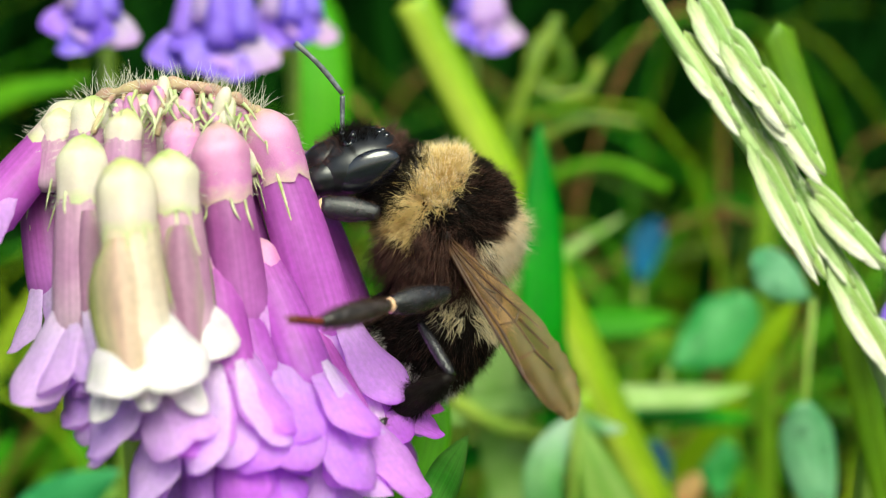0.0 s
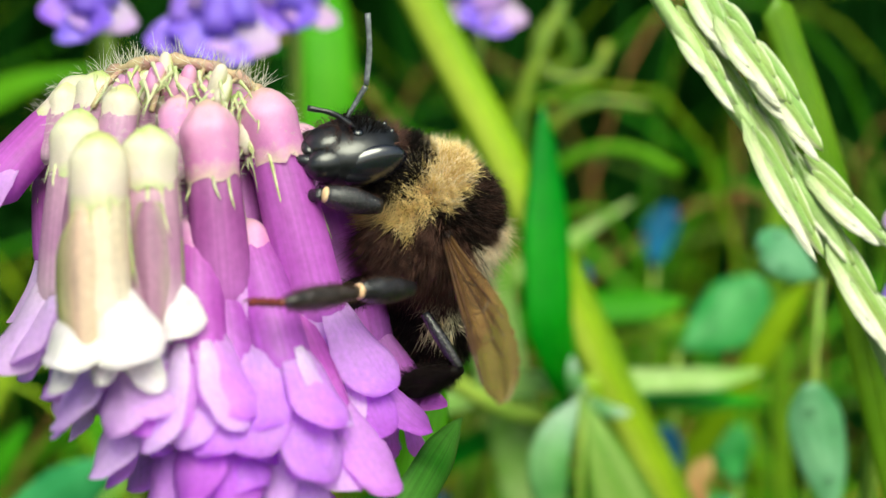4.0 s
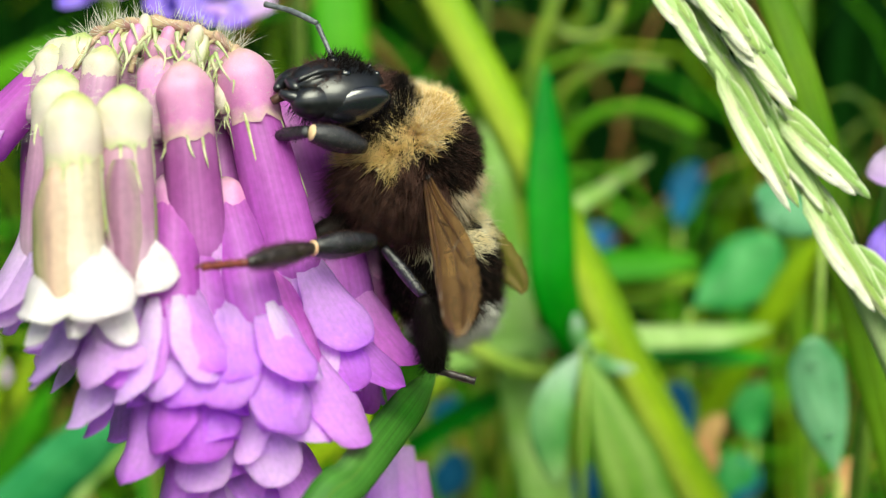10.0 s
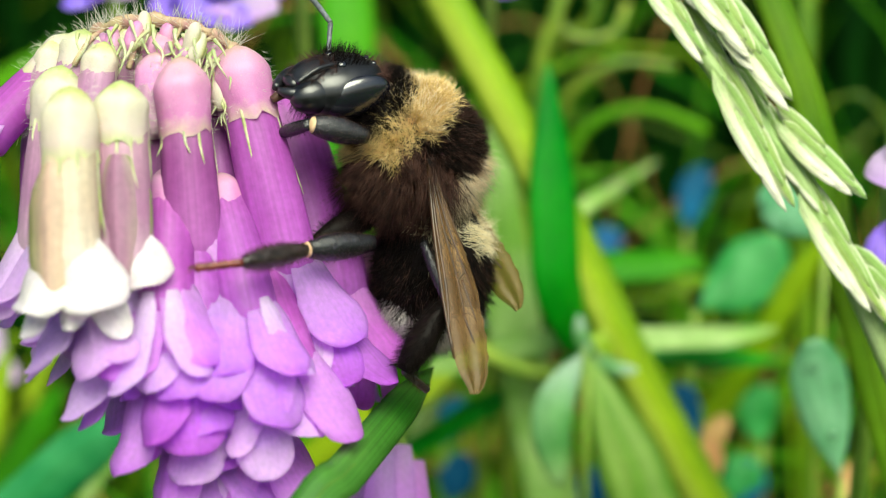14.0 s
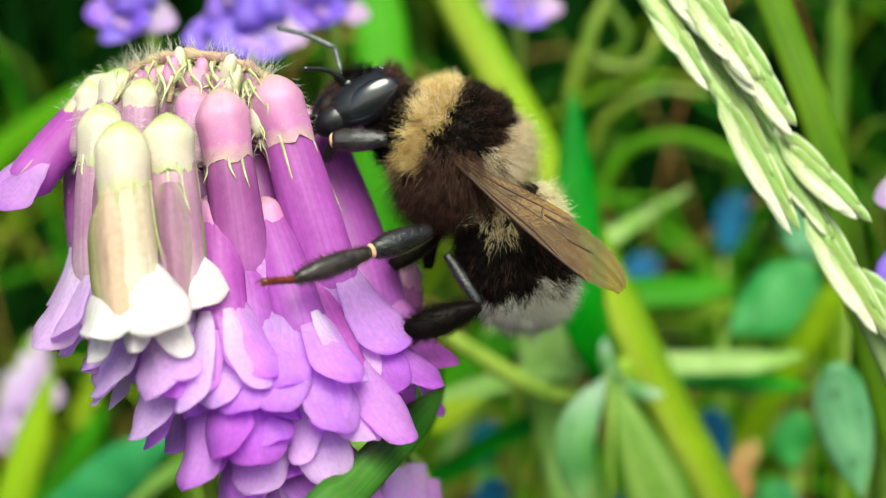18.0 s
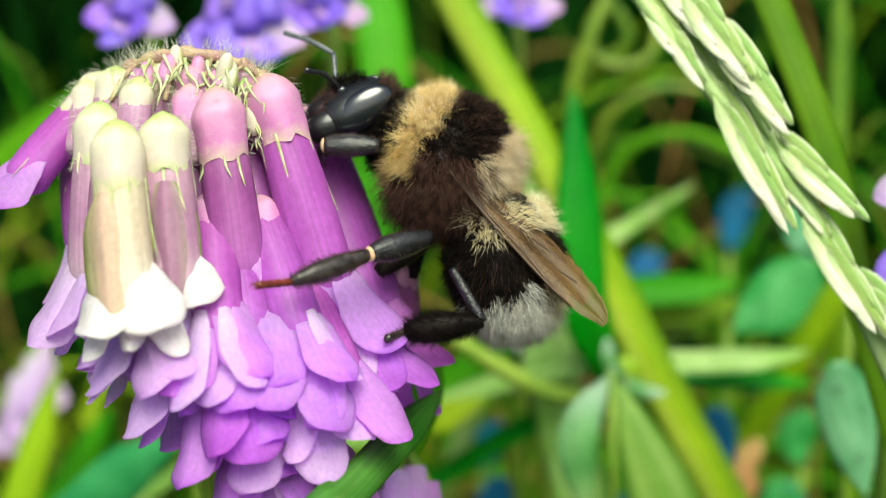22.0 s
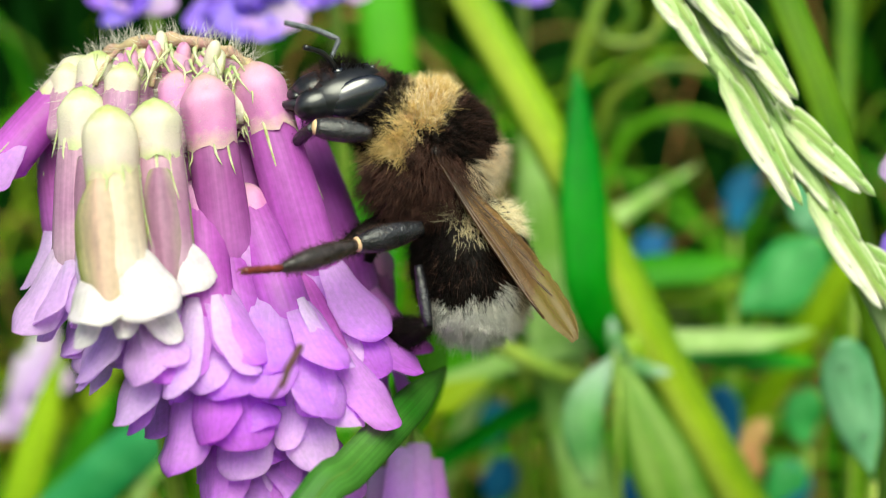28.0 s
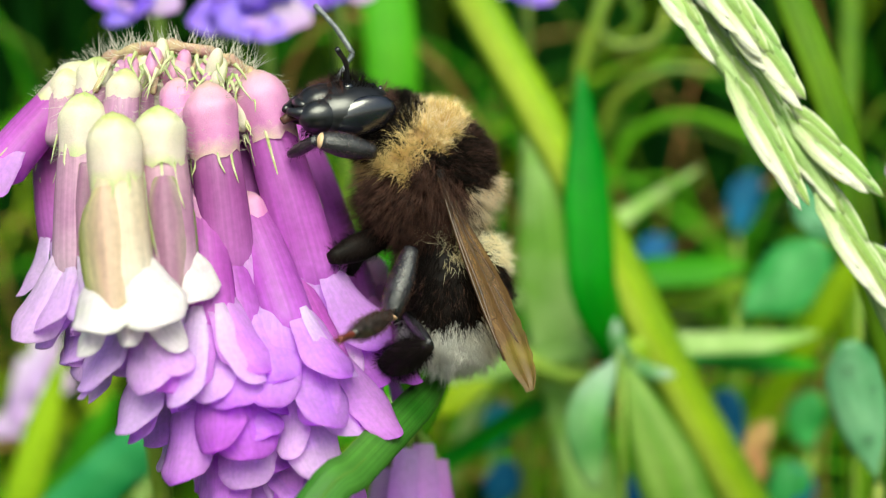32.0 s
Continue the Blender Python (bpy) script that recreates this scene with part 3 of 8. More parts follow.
def floret(base, mouth, tube_mat, calyx_mat, standard_mat, wing_mat, face=(0, -1, 0.1), calyx=1.0, standard=1.0, bend=0.7, teeth=True, width=1.0, label="", twist=0.0, wings=True, jitter=0.0, cup=(0.2, 0.5), size=(1.0, 1.0)):
    base, mouth = vec(base), vec(mouth)
    d = (mouth - base).normalized()
    length = (mouth - base).length
    n = (vec(face) - d * vec(face).dot(d)).normalized()
    n = Matrix.Rotation(radians(twist), 3, d) @ n
    s = d.cross(n)
    r = flower_rng
    cl = 3.35 * calyx * r.uniform(0.92, 1.1)
    # throat of the standard petal
    path = curve_through([base + d * 0.6, base + d * (length * 0.4) + n * 0.25, base + d * (length * 0.8) + n * 0.2, mouth - n * 0.1], 12)
    prof = lambda u: (1.22 + 0.34 * math.sin(u * math.pi * 0.62)) * width * (1 if u < 0.8 else 1 - 0.55 * ((u - 0.8) / 0.2) ** 1.5)
    top = part("floret", tube(path, prof, 14, n, 0.82), tube_mat, flower, label)
    if calyx:
        part("calyx", calyx_geo(base, d, n, s, cl, 1.5 * calyx), calyx_mat, top)
        roots, ways = [], []
        for _ in range(130 if teeth else 0):
            a, u = r.uniform(0, math.tau), r.uniform(-0.1, 0.95)
            out = s * math.cos(a) + n * math.sin(a)
            roots.append(base + d * (cl * u) + out * 1.38 * calyx)
            ways.append(out + d * r.uniform(-0.2, 0.8))
        if roots:
            part("down", hairs(roots, ways, hair_rng.uniform(0.25, 0.8, len(roots)), 0.012, 0.0, hair_rng), DOWN, top)
        if teeth:
            for k in range(7):
                a = math.tau * (k + 0.5) / 7 + r.uniform(-0.3, 0.3)
                rim = base + d * (cl * 0.92) + (s * math.cos(a) + n * math.sin(a)) * 1.30 * calyx
                out = (s * math.cos(a) + n * math.sin(a))
                ln = r.choice((r.uniform(0.8, 2.0), r.uniform(2.0, 4.6))) * (1.25 if math.sin(a) > -0.2 else 0.8)
                p = curve_through([rim - d * 0.5, rim + d * ln * 0.45 + out * 0.12, rim + d * ln + out * r.uniform(0.0, 0.4) + s * r.uniform(-0.3, 0.3)], 7)
                part("calyx_tooth", tube(p, lambda u: 0.095 * (1 - u) ** 0.6 + 0.015, 6), TOOTH, top)
    if standard:
        w = 3.5 * standard
        for side in (-1, 1):
            lean = (d + s * (side * r.uniform(0.14, 0.32) + jitter * r.uniform(-0.5, 0.5)) + n * (0.06 + jitter * r.uniform(-0.2, 0.4))).normalized()
            front = (n + s * (side * r.uniform(0.1, 0.5) + jitter * r.uniform(-0.8, 0.8))).normalized()
            part("standard_petal", petal(mouth - d * r.uniform(1.9, 2.8) + s * side * 0.6 * width + n * (1.0 * width), lean, front, r.uniform(5.4, 7.0) * standard * size[0],
                                         w * size[1] * r.uniform(0.84, 1.06), bend * r.uniform(0.5, 1.3), 0.0, r.uniform(0.58, 0.74), r.uniform(*cup), r.uniform(0, 6)), standard_mat, top)
        if wings:
            for side in (-1, 1):
                lean = (d + s * side * r.uniform(0.25, 0.5) - n * 0.08 + s * jitter * r.uniform(-0.4, 0.4)).normalized()
                ahead = r.choice((-0.35, 1.5)) if jitter else -0.35
                part("wing_petal", petal(mouth - d * 1.4 + s * side * 0.7 + n * ahead, lean, (n * 0.8 + s * side * 0.6).normalized(), r.uniform(4.4, 5.6) * standard, r.uniform(2.0, 2.8) * standard, 0.25, 0, 0.62, 0.3, r.uniform(0, 6)), wing_mat, top)
            part("keel_petal", petal(mouth - d * 1.0 + n * 0.3, (d - n * 0.1).normalized(), n, 3.9 * standard, 1.7 * standard, 0.5, 0, 0.55, 0.9, 1.0), wing_mat, top)
    return top


# inner florets behind the front row
floret((-2.42, -2.00, 4.08), (-1.60, -3.50, -7.56), TUBE_MAUVE, CALYX_PALE, LAVENDER, PURPLE, (0, -1, 0.1), 0.9, 0.9, 0.4)
floret((0.79, -2.50, 4.32), (2.26, -5.00, -7.54), TUBE_DEEP, CALYX_PALE, PURPLE, LAVENDER, (0.1, -1, 0.1), 0.9, 0.9, 0.4)
floret((3.17, -1.00, 4.69), (5.13, -3.00, -6.25), TUBE_DEEP, CALYX_PINK, MAGENTA, LAVENDER, (0.2, -1, 0.1), 0.85, 0.9, 0.4)
floret((-7.04, 1.00, 2.59), (-5.62, -1.00, -5.89), TUBE_DEEP, CALYX_PINK, LAVENDER, LAVENDER, (-0.6, -1, 0.1), 0.85, 0.9, 0.4)
# tiers of florets, the upper ones with swollen calyces under the arched stalk
floret((-4.45, -1.00, 4.75), (-9.39, -3.00, -1.88), TUBE_BRIGHT, CALYX_PALE, PURPLE, LAVENDER, (-0.5, -0.8, 0.5), 0.95, 0.85, 0.05, wings=False)
floret((-3.84, -5.00, 2.36), (-3.53, -6.50, -7.84), TUBE_MAUVE, CALYX_PALE, LAVENDER, LAVENDER, (-0.3, -1, 0.1), 0.95, 1.0, 0.5)
floret((-1.29, -10.00, 0.67), (-0.10, -11.50, -8.62), TUBE_CREAM, CALYX_PALE, WHITE, WHITE, (0, -1, 0.1), 1.0, 0.86, 0.3, label="cream white floret", cup=(0.3, 0.5), size=(0.80, 1.38))
floret((0.83, -8.50, 1.37), (1.97, -9.50, -8.38), TUBE_MAUVE, CALYX_PALE, WHITE, LAVENDER, (0.1, -1, 0.1), 0.95, 0.72, 0.3, cup=(0.3, 0.5), size=(0.78, 1.28))
for top_at, low_at, wide, turned in (((-1.55, -11.40, -0.52), (-0.45, -13.10, -9.48), 3.9, -0.05), ((1.24, -10.00, 0.20), (2.27, -11.00, -9.08), 3.0, 0.1), ((-3.38, -6.60, 1.05), (-3.35, -8.00, -8.27), 2.8, -0.3)):
    hood_way = (vec(low_at) - vec(top_at)).normalized()
    top_at = vec(top_at) + hood_way * 2.1 + vec((0, -0.35, 0))
    hood = petal(top_at, hood_way, (turned, -1, 0.1), (vec(low_at) - vec(top_at)).length, wide, -0.10, 0, 0.32, 0.85, 2.0 + wide)
    part("hood_petal", hood, HOOD if wide > 3.2 else HOOD_MAUVE, flower, "pale folded hood petal with green edges")
floret((3.21, -6.00, 2.99), (4.65, -6.00, -7.69), TUBE_DEEP, CALYX_PINK, PURPLE, LAVENDER, (0.25, -1, 0.1), 1.0, 1.0, 0.5)
floret((5.60, -3.50, 4.13), (9.46, -3.50, -8.38), TUBE_BRIGHT, CALYX_PINK, PURPLE, PURPLE, (0.35, -1, 0.15), 1.1, 1.15, 0.35, width=1.15)
floret((3.83, 0.00, 3.79), (6.46, -2.00, -8.93), TUBE_DEEP, CALYX_PINK, MAGENTA, LAVENDER, (0.2, -1, 0.1), 0.9, 1.0, 0.5)
floret((6.6, 4.00, 3.3), (11.3, 1.50, -10.09), TUBE_BRIGHT, CALYX_PINK, MAGENTA, PURPLE, (0.7, -0.8, 0.1), 0.9, 1.0, 0.5, width=1.55)
floret((12.73, 5.00, -6.23), (12.33, 4.00, -12.72), TUBE_DEEP, CALYX_PINK, MAGENTA, PURPLE, (0.8, -0.6, 0.1), 0.8, 0.9, 0.4)
floret((-2.86, -3.30, -0.60), (-3.04, -6.80, -7.83), TUBE_BRIGHT, CALYX_PINK, LAVENDER, LAVENDER, (-0.60, -1, 0.15), 0.8, 1.03, 0.14, False, jitter=0.38)
floret((-0.84, -4.80, -3.82), (0.5, -8.30, -10.4), TUBE_BRIGHT, CALYX_PINK, LAVENDER, LAVENDER, (-0.39, -1, 0.15), 0.8, 1.03, 0.14, False, jitter=0.38)
floret((0.57, -4.30, -4.62), (2.0, -7.80, -12.0), TUBE_BRIGHT, CALYX_PINK, LAVENDER, PURPLE, (-0.19, -1, 0.15), 0.8, 1.03, 0.14, False, jitter=0.38)
floret((2.71, -5.30, -2.72), (3.95, -8.80, -10.53), TUBE_BRIGHT, CALYX_PINK, PURPLE, LAVENDER, (0.06, -1, 0.15), 0.8, 1.03, 0.14, False, jitter=0.38)
floret((3.53, -4.30, -3.32), (5.60, -7.80, -11.21), TUBE_BRIGHT, CALYX_PINK, PURPLE, PURPLE, (0.20, -1, 0.15), 0.8, 1.03, 0.14, False, jitter=0.38)
floret((5.08, -3.80, -2.81), (8.31, -7.30, -10.77), TUBE_BRIGHT, CALYX_PINK, PURPLE, LAVENDER, (0.42, -1, 0.15), 0.8, 1.03, 0.14, False, jitter=0.38)
floret((1.52, -3.70, -7.23), (3.7, -7.20, -14.4), TUBE_BRIGHT, CALYX_PINK, PURPLE, PURPLE, (-0.05, -1, 0.15), 0.8, 1.02, 0.1, False, jitter=0.38)
floret((3.10, -4.70, -5.93), (4.75, -8.20, -13.63), TUBE_BRIGHT, CALYX_PINK, MAGENTA, PURPLE, (0.13, -1, 0.15), 0.8, 1.02, 0.1, False, jitter=0.38)
floret((4.04, -2.70, -7.58), (6.72, -6.20, -15.41), TUBE_BRIGHT, CALYX_PINK, LAVENDER, PURPLE, (0.31, -1, 0.15), 0.8, 1.02, 0.1, False, jitter=0.38)
floret((5.34, -2.70, -6.25), (8.94, -6.20, -14.14), TUBE_BRIGHT, CALYX_PINK, LAVENDER, LAVENDER, (0.48, -1, 0.15), 0.8, 1.02, 0.1, False, jitter=0.38)
floret((6.70, -3.20, -5.76), (10.52, -6.70, -13.30), TUBE_BRIGHT, CALYX_PINK, PURPLE, PURPLE, (0.64, -1, 0.15), 0.8, 1.02, 0.1, False, jitter=0.38)
floret((6.90, 0.70, -3.63), (11.49, -2.80, -11.54), TUBE_BRIGHT, CALYX_PINK, MAGENTA, LAVENDER, (0.75, -1, 0.15), 0.8, 1.03, 0.14, False, jitter=0.38)
floret((1.89, -1.70, -9.61), (4.9, -5.20, -16.6), TUBE_BRIGHT, CALYX_PINK, PURPLE, PURPLE, (0.06, -1, 0.15), 0.8, 1.02, 0.1, False, jitter=0.38)
floret((3.36, -1.20, -10.31), (5.81, -4.70, -18.17), TUBE_BRIGHT, CALYX_PINK, PURPLE, LAVENDER, (0.26, -1, 0.15), 0.8, 1.02, 0.1, False, jitter=0.38)
floret((4.76, -0.70, -9.65), (8.32, -4.20, -17.59), TUBE_BRIGHT, CALYX_PINK, PURPLE, PURPLE, (0.45, -1, 0.15), 0.8, 1.02, 0.1, False, jitter=0.38)
floret((-0.80, -1.30, -2.15), (-1.0, -4.80, -9.2), TUBE_BRIGHT, CALYX_PINK, LAVENDER, LAVENDER, (-0.26, -1, 0.15), 0.8, 1.03, 0.14, False, jitter=0.38)
floret((-2.49, -1.30, -3.17), (-1.9, -4.80, -8.9), TUBE_BRIGHT, CALYX_PINK, LAVENDER, LAVENDER, (-0.48, -1, 0.15), 0.8, 1.03, 0.14, False, jitter=0.38)
floret((2.6, 1.30, -9.6), (5.3, -2.20, -16.9), TUBE_BRIGHT, CALYX_PINK, LAVENDER, PURPLE, (-0.10, -1, 0.15), 0.8, 1.02, 0.1, False, jitter=0.38)
floret((-2.91, -2.00, -6.27), (-1.58, -5.00, -10.48), TUBE_BRIGHT, CALYX_PINK, LAVENDER, LAVENDER, (-0.1, -1, 0.25), 0.8, 1.00, 0.15, False, cup=(0.15, 0.35), size=(0.95, 1.05))
floret((0.76, -1.00, -10.70), (2.40, -4.00, -14.51), TUBE_BRIGHT, CALYX_PINK, PURPLE, LAVENDER, (-0.1, -1, 0.25), 0.8, 1.00, 0.15, False, cup=(0.15, 0.35), size=(0.95, 1.05))
floret((3.12, 0.00, -12.13), (4.93, -3.00, -15.87), TUBE_BRIGHT, CALYX_PINK, LAVENDER, PURPLE, (-0.1, -1, 0.25), 0.8, 0.95, 0.15, False, cup=(0.15, 0.35), size=(0.95, 1.05))


for crowded, crowd, mat in (((1.08, -3.00, 5.01), 0.72, CALYX_PINK),
                           ((-3.64, -2.50, 5.03), 0.72, CALYX_PALE),
                           ((-5.27, -2.00, 4.44), 0.7, CALYX_PALE),
                           ((-1.02, -2.50, 5.24), 0.66, CALYX_PALE),
                           ((3.89, -2.00, 5.28), 0.7, CALYX_PINK),
                           ((-1.69, -4.50, 4.05), 0.68, CALYX_PALE),
                           ((1.29, -4.50, 3.60), 0.7, CALYX_PINK),
                           ((2.14, -1.00, 5.38), 0.64, CALYX_PALE)):
    crowded = vec(crowded)
    floret(crowded, crowded + vec((0.12 * crowded.x, -0.6, -4.2)), TUBE_MAUVE, mat, LAVENDER, LAVENDER, (0.1 * crowded.x, -1, 0.2), crowd, 0, width=0.72)


def flower_stalk():
    path = curve_through([(5.37, -3.00, 4.71), (3.76, -3.00, 5.65), (0.74, -3.00, 6.22), (-2.42, -2.00, 5.81), (-4.72, 1.00, 4.70), (-4.54, 6.00, -0.22), (-2.88, 10.00, -10.89)], 60)
    part("rachis", tube(path, lambda u: 0.29 + 0.09 * math.sin(u * 3) + 0.09 * math.sin(u * 61) + 0.05 * math.sin(u * 97), 12), RACHIS, flower, "hairy pinkish green arched stalk")
    low = soil_under(vec(FLOWER_AT) + path[-1], 6, 18) - vec(FLOWER_AT)
    stem_path = curve_through([path[-1], path[-1] * 0.6 + low * 0.4 + vec((4, 6, 0)), low], 20)
    part("stem", tube(stem_path, lambda u: 0.7 + 0.3 * u, 10), STEM, flower, "long green flower stem")
    roots, ways = [], []
    for i in range(480):
        k = hair_rng.integers(0, 38)
        a = hair_rng.uniform(0, math.tau)
        t = (path[k + 1] - path[k]).normalized()
        o = t.orthogonal().normalized()
        o = Matrix.Rotation(a, 3, t) @ o
        roots.append(path[k] + o * 0.4)
        ways.append(o + t * hair_rng.normal(0, 0.4) + vec((0, 0, 0.5)))
    part("stalk_hairs", hairs(roots, ways, hair_rng.uniform(0.3, 1.5, 480) * hair_rng.uniform(0.5, 1.4, 480), 0.016, 0.0, hair_rng), DOWN, flower, "fine white hairs")
    # small buds crowded below the arch
    rng = random.Random(21)
    for k in range(24):
        at = path[3 + int(k * 1.5)] + vec((rng.uniform(-0.9, 0.9), rng.uniform(-1.8, 0.2), -rng.uniform(0.5, 3.4)))
        size = rng.uniform(0.26, 0.48)
        lean = Matrix.Rotation(rng.uniform(-0.5, 0.5), 3, "Y") @ Matrix.Rotation(rng.uniform(-0.4, 0.4), 3, "X")
        bud = part("bud", ball(at, (size, size, size * rng.uniform(2.0, 3.2)), lean, 9, 10, 0.9), rng.choice((CALYX_PALE, CALYX_PINK, CALYX_PINK, CALYX_PALE, TUBE_MAUVE)), flower)
        for _ in range(3):
            w = lean @ vec((rng.uniform(-0.5, 0.5), rng.uniform(-0.5, 0.1), -1))
            part("calyx_tooth", tube(curve_through([at + w * size, at + w * size * 2.2, at + w * size * 3.4 + vec((rng.uniform(-0.3, 0.3), -0.2, 0))], 5), lambda u: 0.1 * (1 - u) + 0.015, 5), TOOTH, bud)
        q = min(path[:42], key=lambda p: (p - at).length)
        part("pedicel", tube(curve_through([q, (q + at) / 2 + vec((0, -0.2, 0)), at], 5), lambda u: 0.12, 6), RACHIS, bud)
    for k in range(70):
        q = path[3 + int(k * 0.5)] + vec((rng.uniform(-0.8, 0.8), rng.uniform(-2.2, -0.2), -rng.uniform(0.2, 2.0)))
        w = vec((rng.uniform(-0.9, 0.9), rng.uniform(-0.6, 0.3), -1)) * rng.uniform(0.8, 1.7)
        part("calyx_tooth", tube(curve_through([q, q + w * 0.6 + vec((rng.uniform(-0.3, 0.3), -0.1, 0)), q + w * 1.3 + vec((rng.uniform(-0.5, 0.5), -0.2, 0))], 6), lambda u: 0.11 * (1 - u) + 0.02, 5), TOOTH, flower)
    for tip in ((-3.50, -4.00, 3.31), (-0.06, -5.00, 3.15), (2.93, -4.50, 4.17), (5.30, -4.00, 4.55)):
        q = min(path[:42], key=lambda p: (p - vec(tip)).length)
        part("pedicel", tube(curve_through([q, (q + vec(tip)) / 2 + vec((0, -0.3, 0.2)), vec(tip)], 6), lambda u: 0.17, 8), RACHIS, flower)


flower_stalk()


# ---- the bumblebee; its frame: x to the head, y to its left side, z to its back ----
bee = thing("bumblebee", (0, 74, 7), "furry black bumblebee with yellow bands, feeding on the vetch flower", "bumblebee")
fur_rng = np.random.default_rng(7)


def shell_points(count, radii, keep, power=1.0):
    """Random points on an ellipsoid with their normals, those that keep() lets stand."""
    d = fur_rng.normal(0, 1, (count, 3))
    d /= np.linalg.norm(d, axis=1, keepdims=True)
    p = np.sign(d) * np.abs(d) ** power * np.array(radii)
    n = d / np.array(radii)
    n /= np.linalg.norm(n, axis=1, keepdims=True)
    ok = keep(p)
    return p[ok], n[ok]


def fur(name, count, radii, keep, flow, length, thick, mat, parent, label="", droop=0.15, spread=0.22, at=(0, 0, 0), power=1.0):
    p, n = shell_points(count, radii, keep, power)
    ways = n * 0.9 + np.array([flow]) + fur_rng.normal(0, spread, p.shape)
    # hairs lean together into tufts of uneven length
    tufts = p[fur_rng.integers(0, len(p), max(8, len(p) // 45))]
    nearest = np.concatenate([np.argmin(((q[:, None, :] - tufts[None]) ** 2).sum(2), 1) for q in np.array_split(p, 1 + len(p) // 2000)])
    ways += (tufts[nearest] - p) * 0.45 + fur_rng.normal(0, 0.14, tufts.shape)[nearest]
    ln = length * fur_rng.uniform(0.6, 1.3, len(p)) * fur_rng.uniform(0.8, 1.2, len(tufts))[nearest]
    return part(name, hairs(p * 0.97 + np.array([at]), ways, ln, thick, droop, fur_rng), mat, parent, label)


def wobble(p, k=1.0):
    return 0.35 * np.sin(p[:, 1] * 2.1 * k + p[:, 2] * 1.3) + 0.25 * np.sin(p[:, 2] * 3.7 * k) + fur_rng.normal(0, 0.22, len(p))


THORAX = (3.5, 3.4, 3.75)
thorax = part("thorax", ball((0.2, 0, 0.1), [r * 0.97 for r in THORAX], None, 22, 32, 0.94), FUR_BLACK, bee)
collar = lambda p: (p[:, 0] + 0.8 * wobble(p) > 1.45 - 0.12 * p[:, 2]) & (p[:, 2] + wobble(p, 0.7) > -2.3)
rear = lambda p: (p[:, 0] + 0.3 * p[:, 2] + 1.2 * wobble(p) < -2.1) & (p[:, 2] + wobble(p) > -2.2)
side = lambda p: (p[:, 2] + wobble(p) < -0.9)
CHEST = dict(at=(0.2, 0, 0.1), power=0.94)
fur("collar_fur", 28000, THORAX, collar, (-0.25, 0, 0.05), 1.2, 0.015, FUR_YELLOW, thorax, "dense straw yellow collar fur", **CHEST)
fur("collar_under_fur", 12000, THORAX, collar, (-0.2, 0, 0.1), 0.6, 0.034, FUR_YELLOW, thorax, **CHEST)
fur("crown_fur", 13000, THORAX, lambda p: collar(p) & (p[:, 2] + 1.5 * wobble(p) > 0.2), (-0.1, 0, 0.3), 1.25, 0.013, FUR_CREAM, thorax, "pale cream fur tips", **CHEST)
fur("rear_fur", 22000, THORAX, rear, (-0.4, 0, -0.15), 1.7, 0.014, FUR_CREAM, thorax, "pale yellow fur band", **CHEST)
fur("back_fur", 20000, THORAX, lambda p: ~collar(p) & ~rear(p) & ~side(p), (-0.35, 0, 0.0), 0.8, 0.018, FUR_BLACK, thorax, "dense black fur", **CHEST)
# Brown hairs put the sheen of the black back into colour.
fur("fur_sheen", 8000, THORAX, lambda p: ~collar(p) & ~rear(p) & ~side(p), (-0.35, 0, 0.0), 1.15, 0.011, FUR_BROWN, thorax, "brown fur tips coloured as sheen on the black", **CHEST)
fur("side_fur", 20000, THORAX, lambda p: side(p) & ~collar(p), (-0.25, 0, -0.55), 1.95, 0.014, FUR_BROWN, thorax, "shaggy dark brown fur", **CHEST)
fur("under_fur", 9000, THORAX, lambda p: side(p) & ~collar(p), (-0.1, 0, -0.4), 0.9, 0.018, FUR_BLACK, thorax, **CHEST)
part("neck", ball((3.6, 0, 0.6), (1.5, 2.1, 2.3), None, 12, 18), FUR_BLACK, thorax)
fur("neck_fur", 7000, (1.6, 2.2, 2.4), lambda p: p[:, 0] > -1.2, (0.1, 0, 0.15), 0.75, 0.016, FUR_BLACK, thorax, "dark brown neck fur", at=(3.6, 0, 0.6))

# head: x from the crown to the jaws, z out of the face
head = part("head", ball((-0.1, 0, -0.1), (2.85, 2.3, 1.75), None, 22, 32, 0.92), SHELL, bee, "glossy black head")
for k in (1, -1):
    part("compound_eye", ball((-0.4, 1.78 * k, -0.05), (2.05, 0.66, 1.15), Matrix.Rotation(radians(10), 3, "Y") @ Matrix.Rotation(radians(-4 * k), 3, "Z"), 18, 28), EYE, head, "long shiny black eye")
    part("cheek", ball((1.75, 1.0 * k, 0.0), (1.5, 0.95, 1.0), None, 12, 18), SHELL, head)
    part("antenna_socket", ball((0.1, 0.75 * k, 1.5), (0.36, 0.36, 0.24), None, 10, 14), EYE, head)
    part("jaw", tube(curve_through([(2.4, 1.0 * k, 0.1), (3.1, 0.75 * k, 0.25), (3.6, 0.2 * k, 0.3)], 8), lambda u: 0.5 - 0.3 * u, 10), SHELL, head)
part("face_plate", ball((1.55, 0, 0.85), (1.35, 1.15, 0.75), Matrix.Rotation(radians(12), 3, "Y"), 14, 20), SHELL, head, "shiny black face plate")
part("lip", ball((2.75, 0, 0.62), (0.42, 0.72, 0.34), None, 10, 14), SHELL, head)
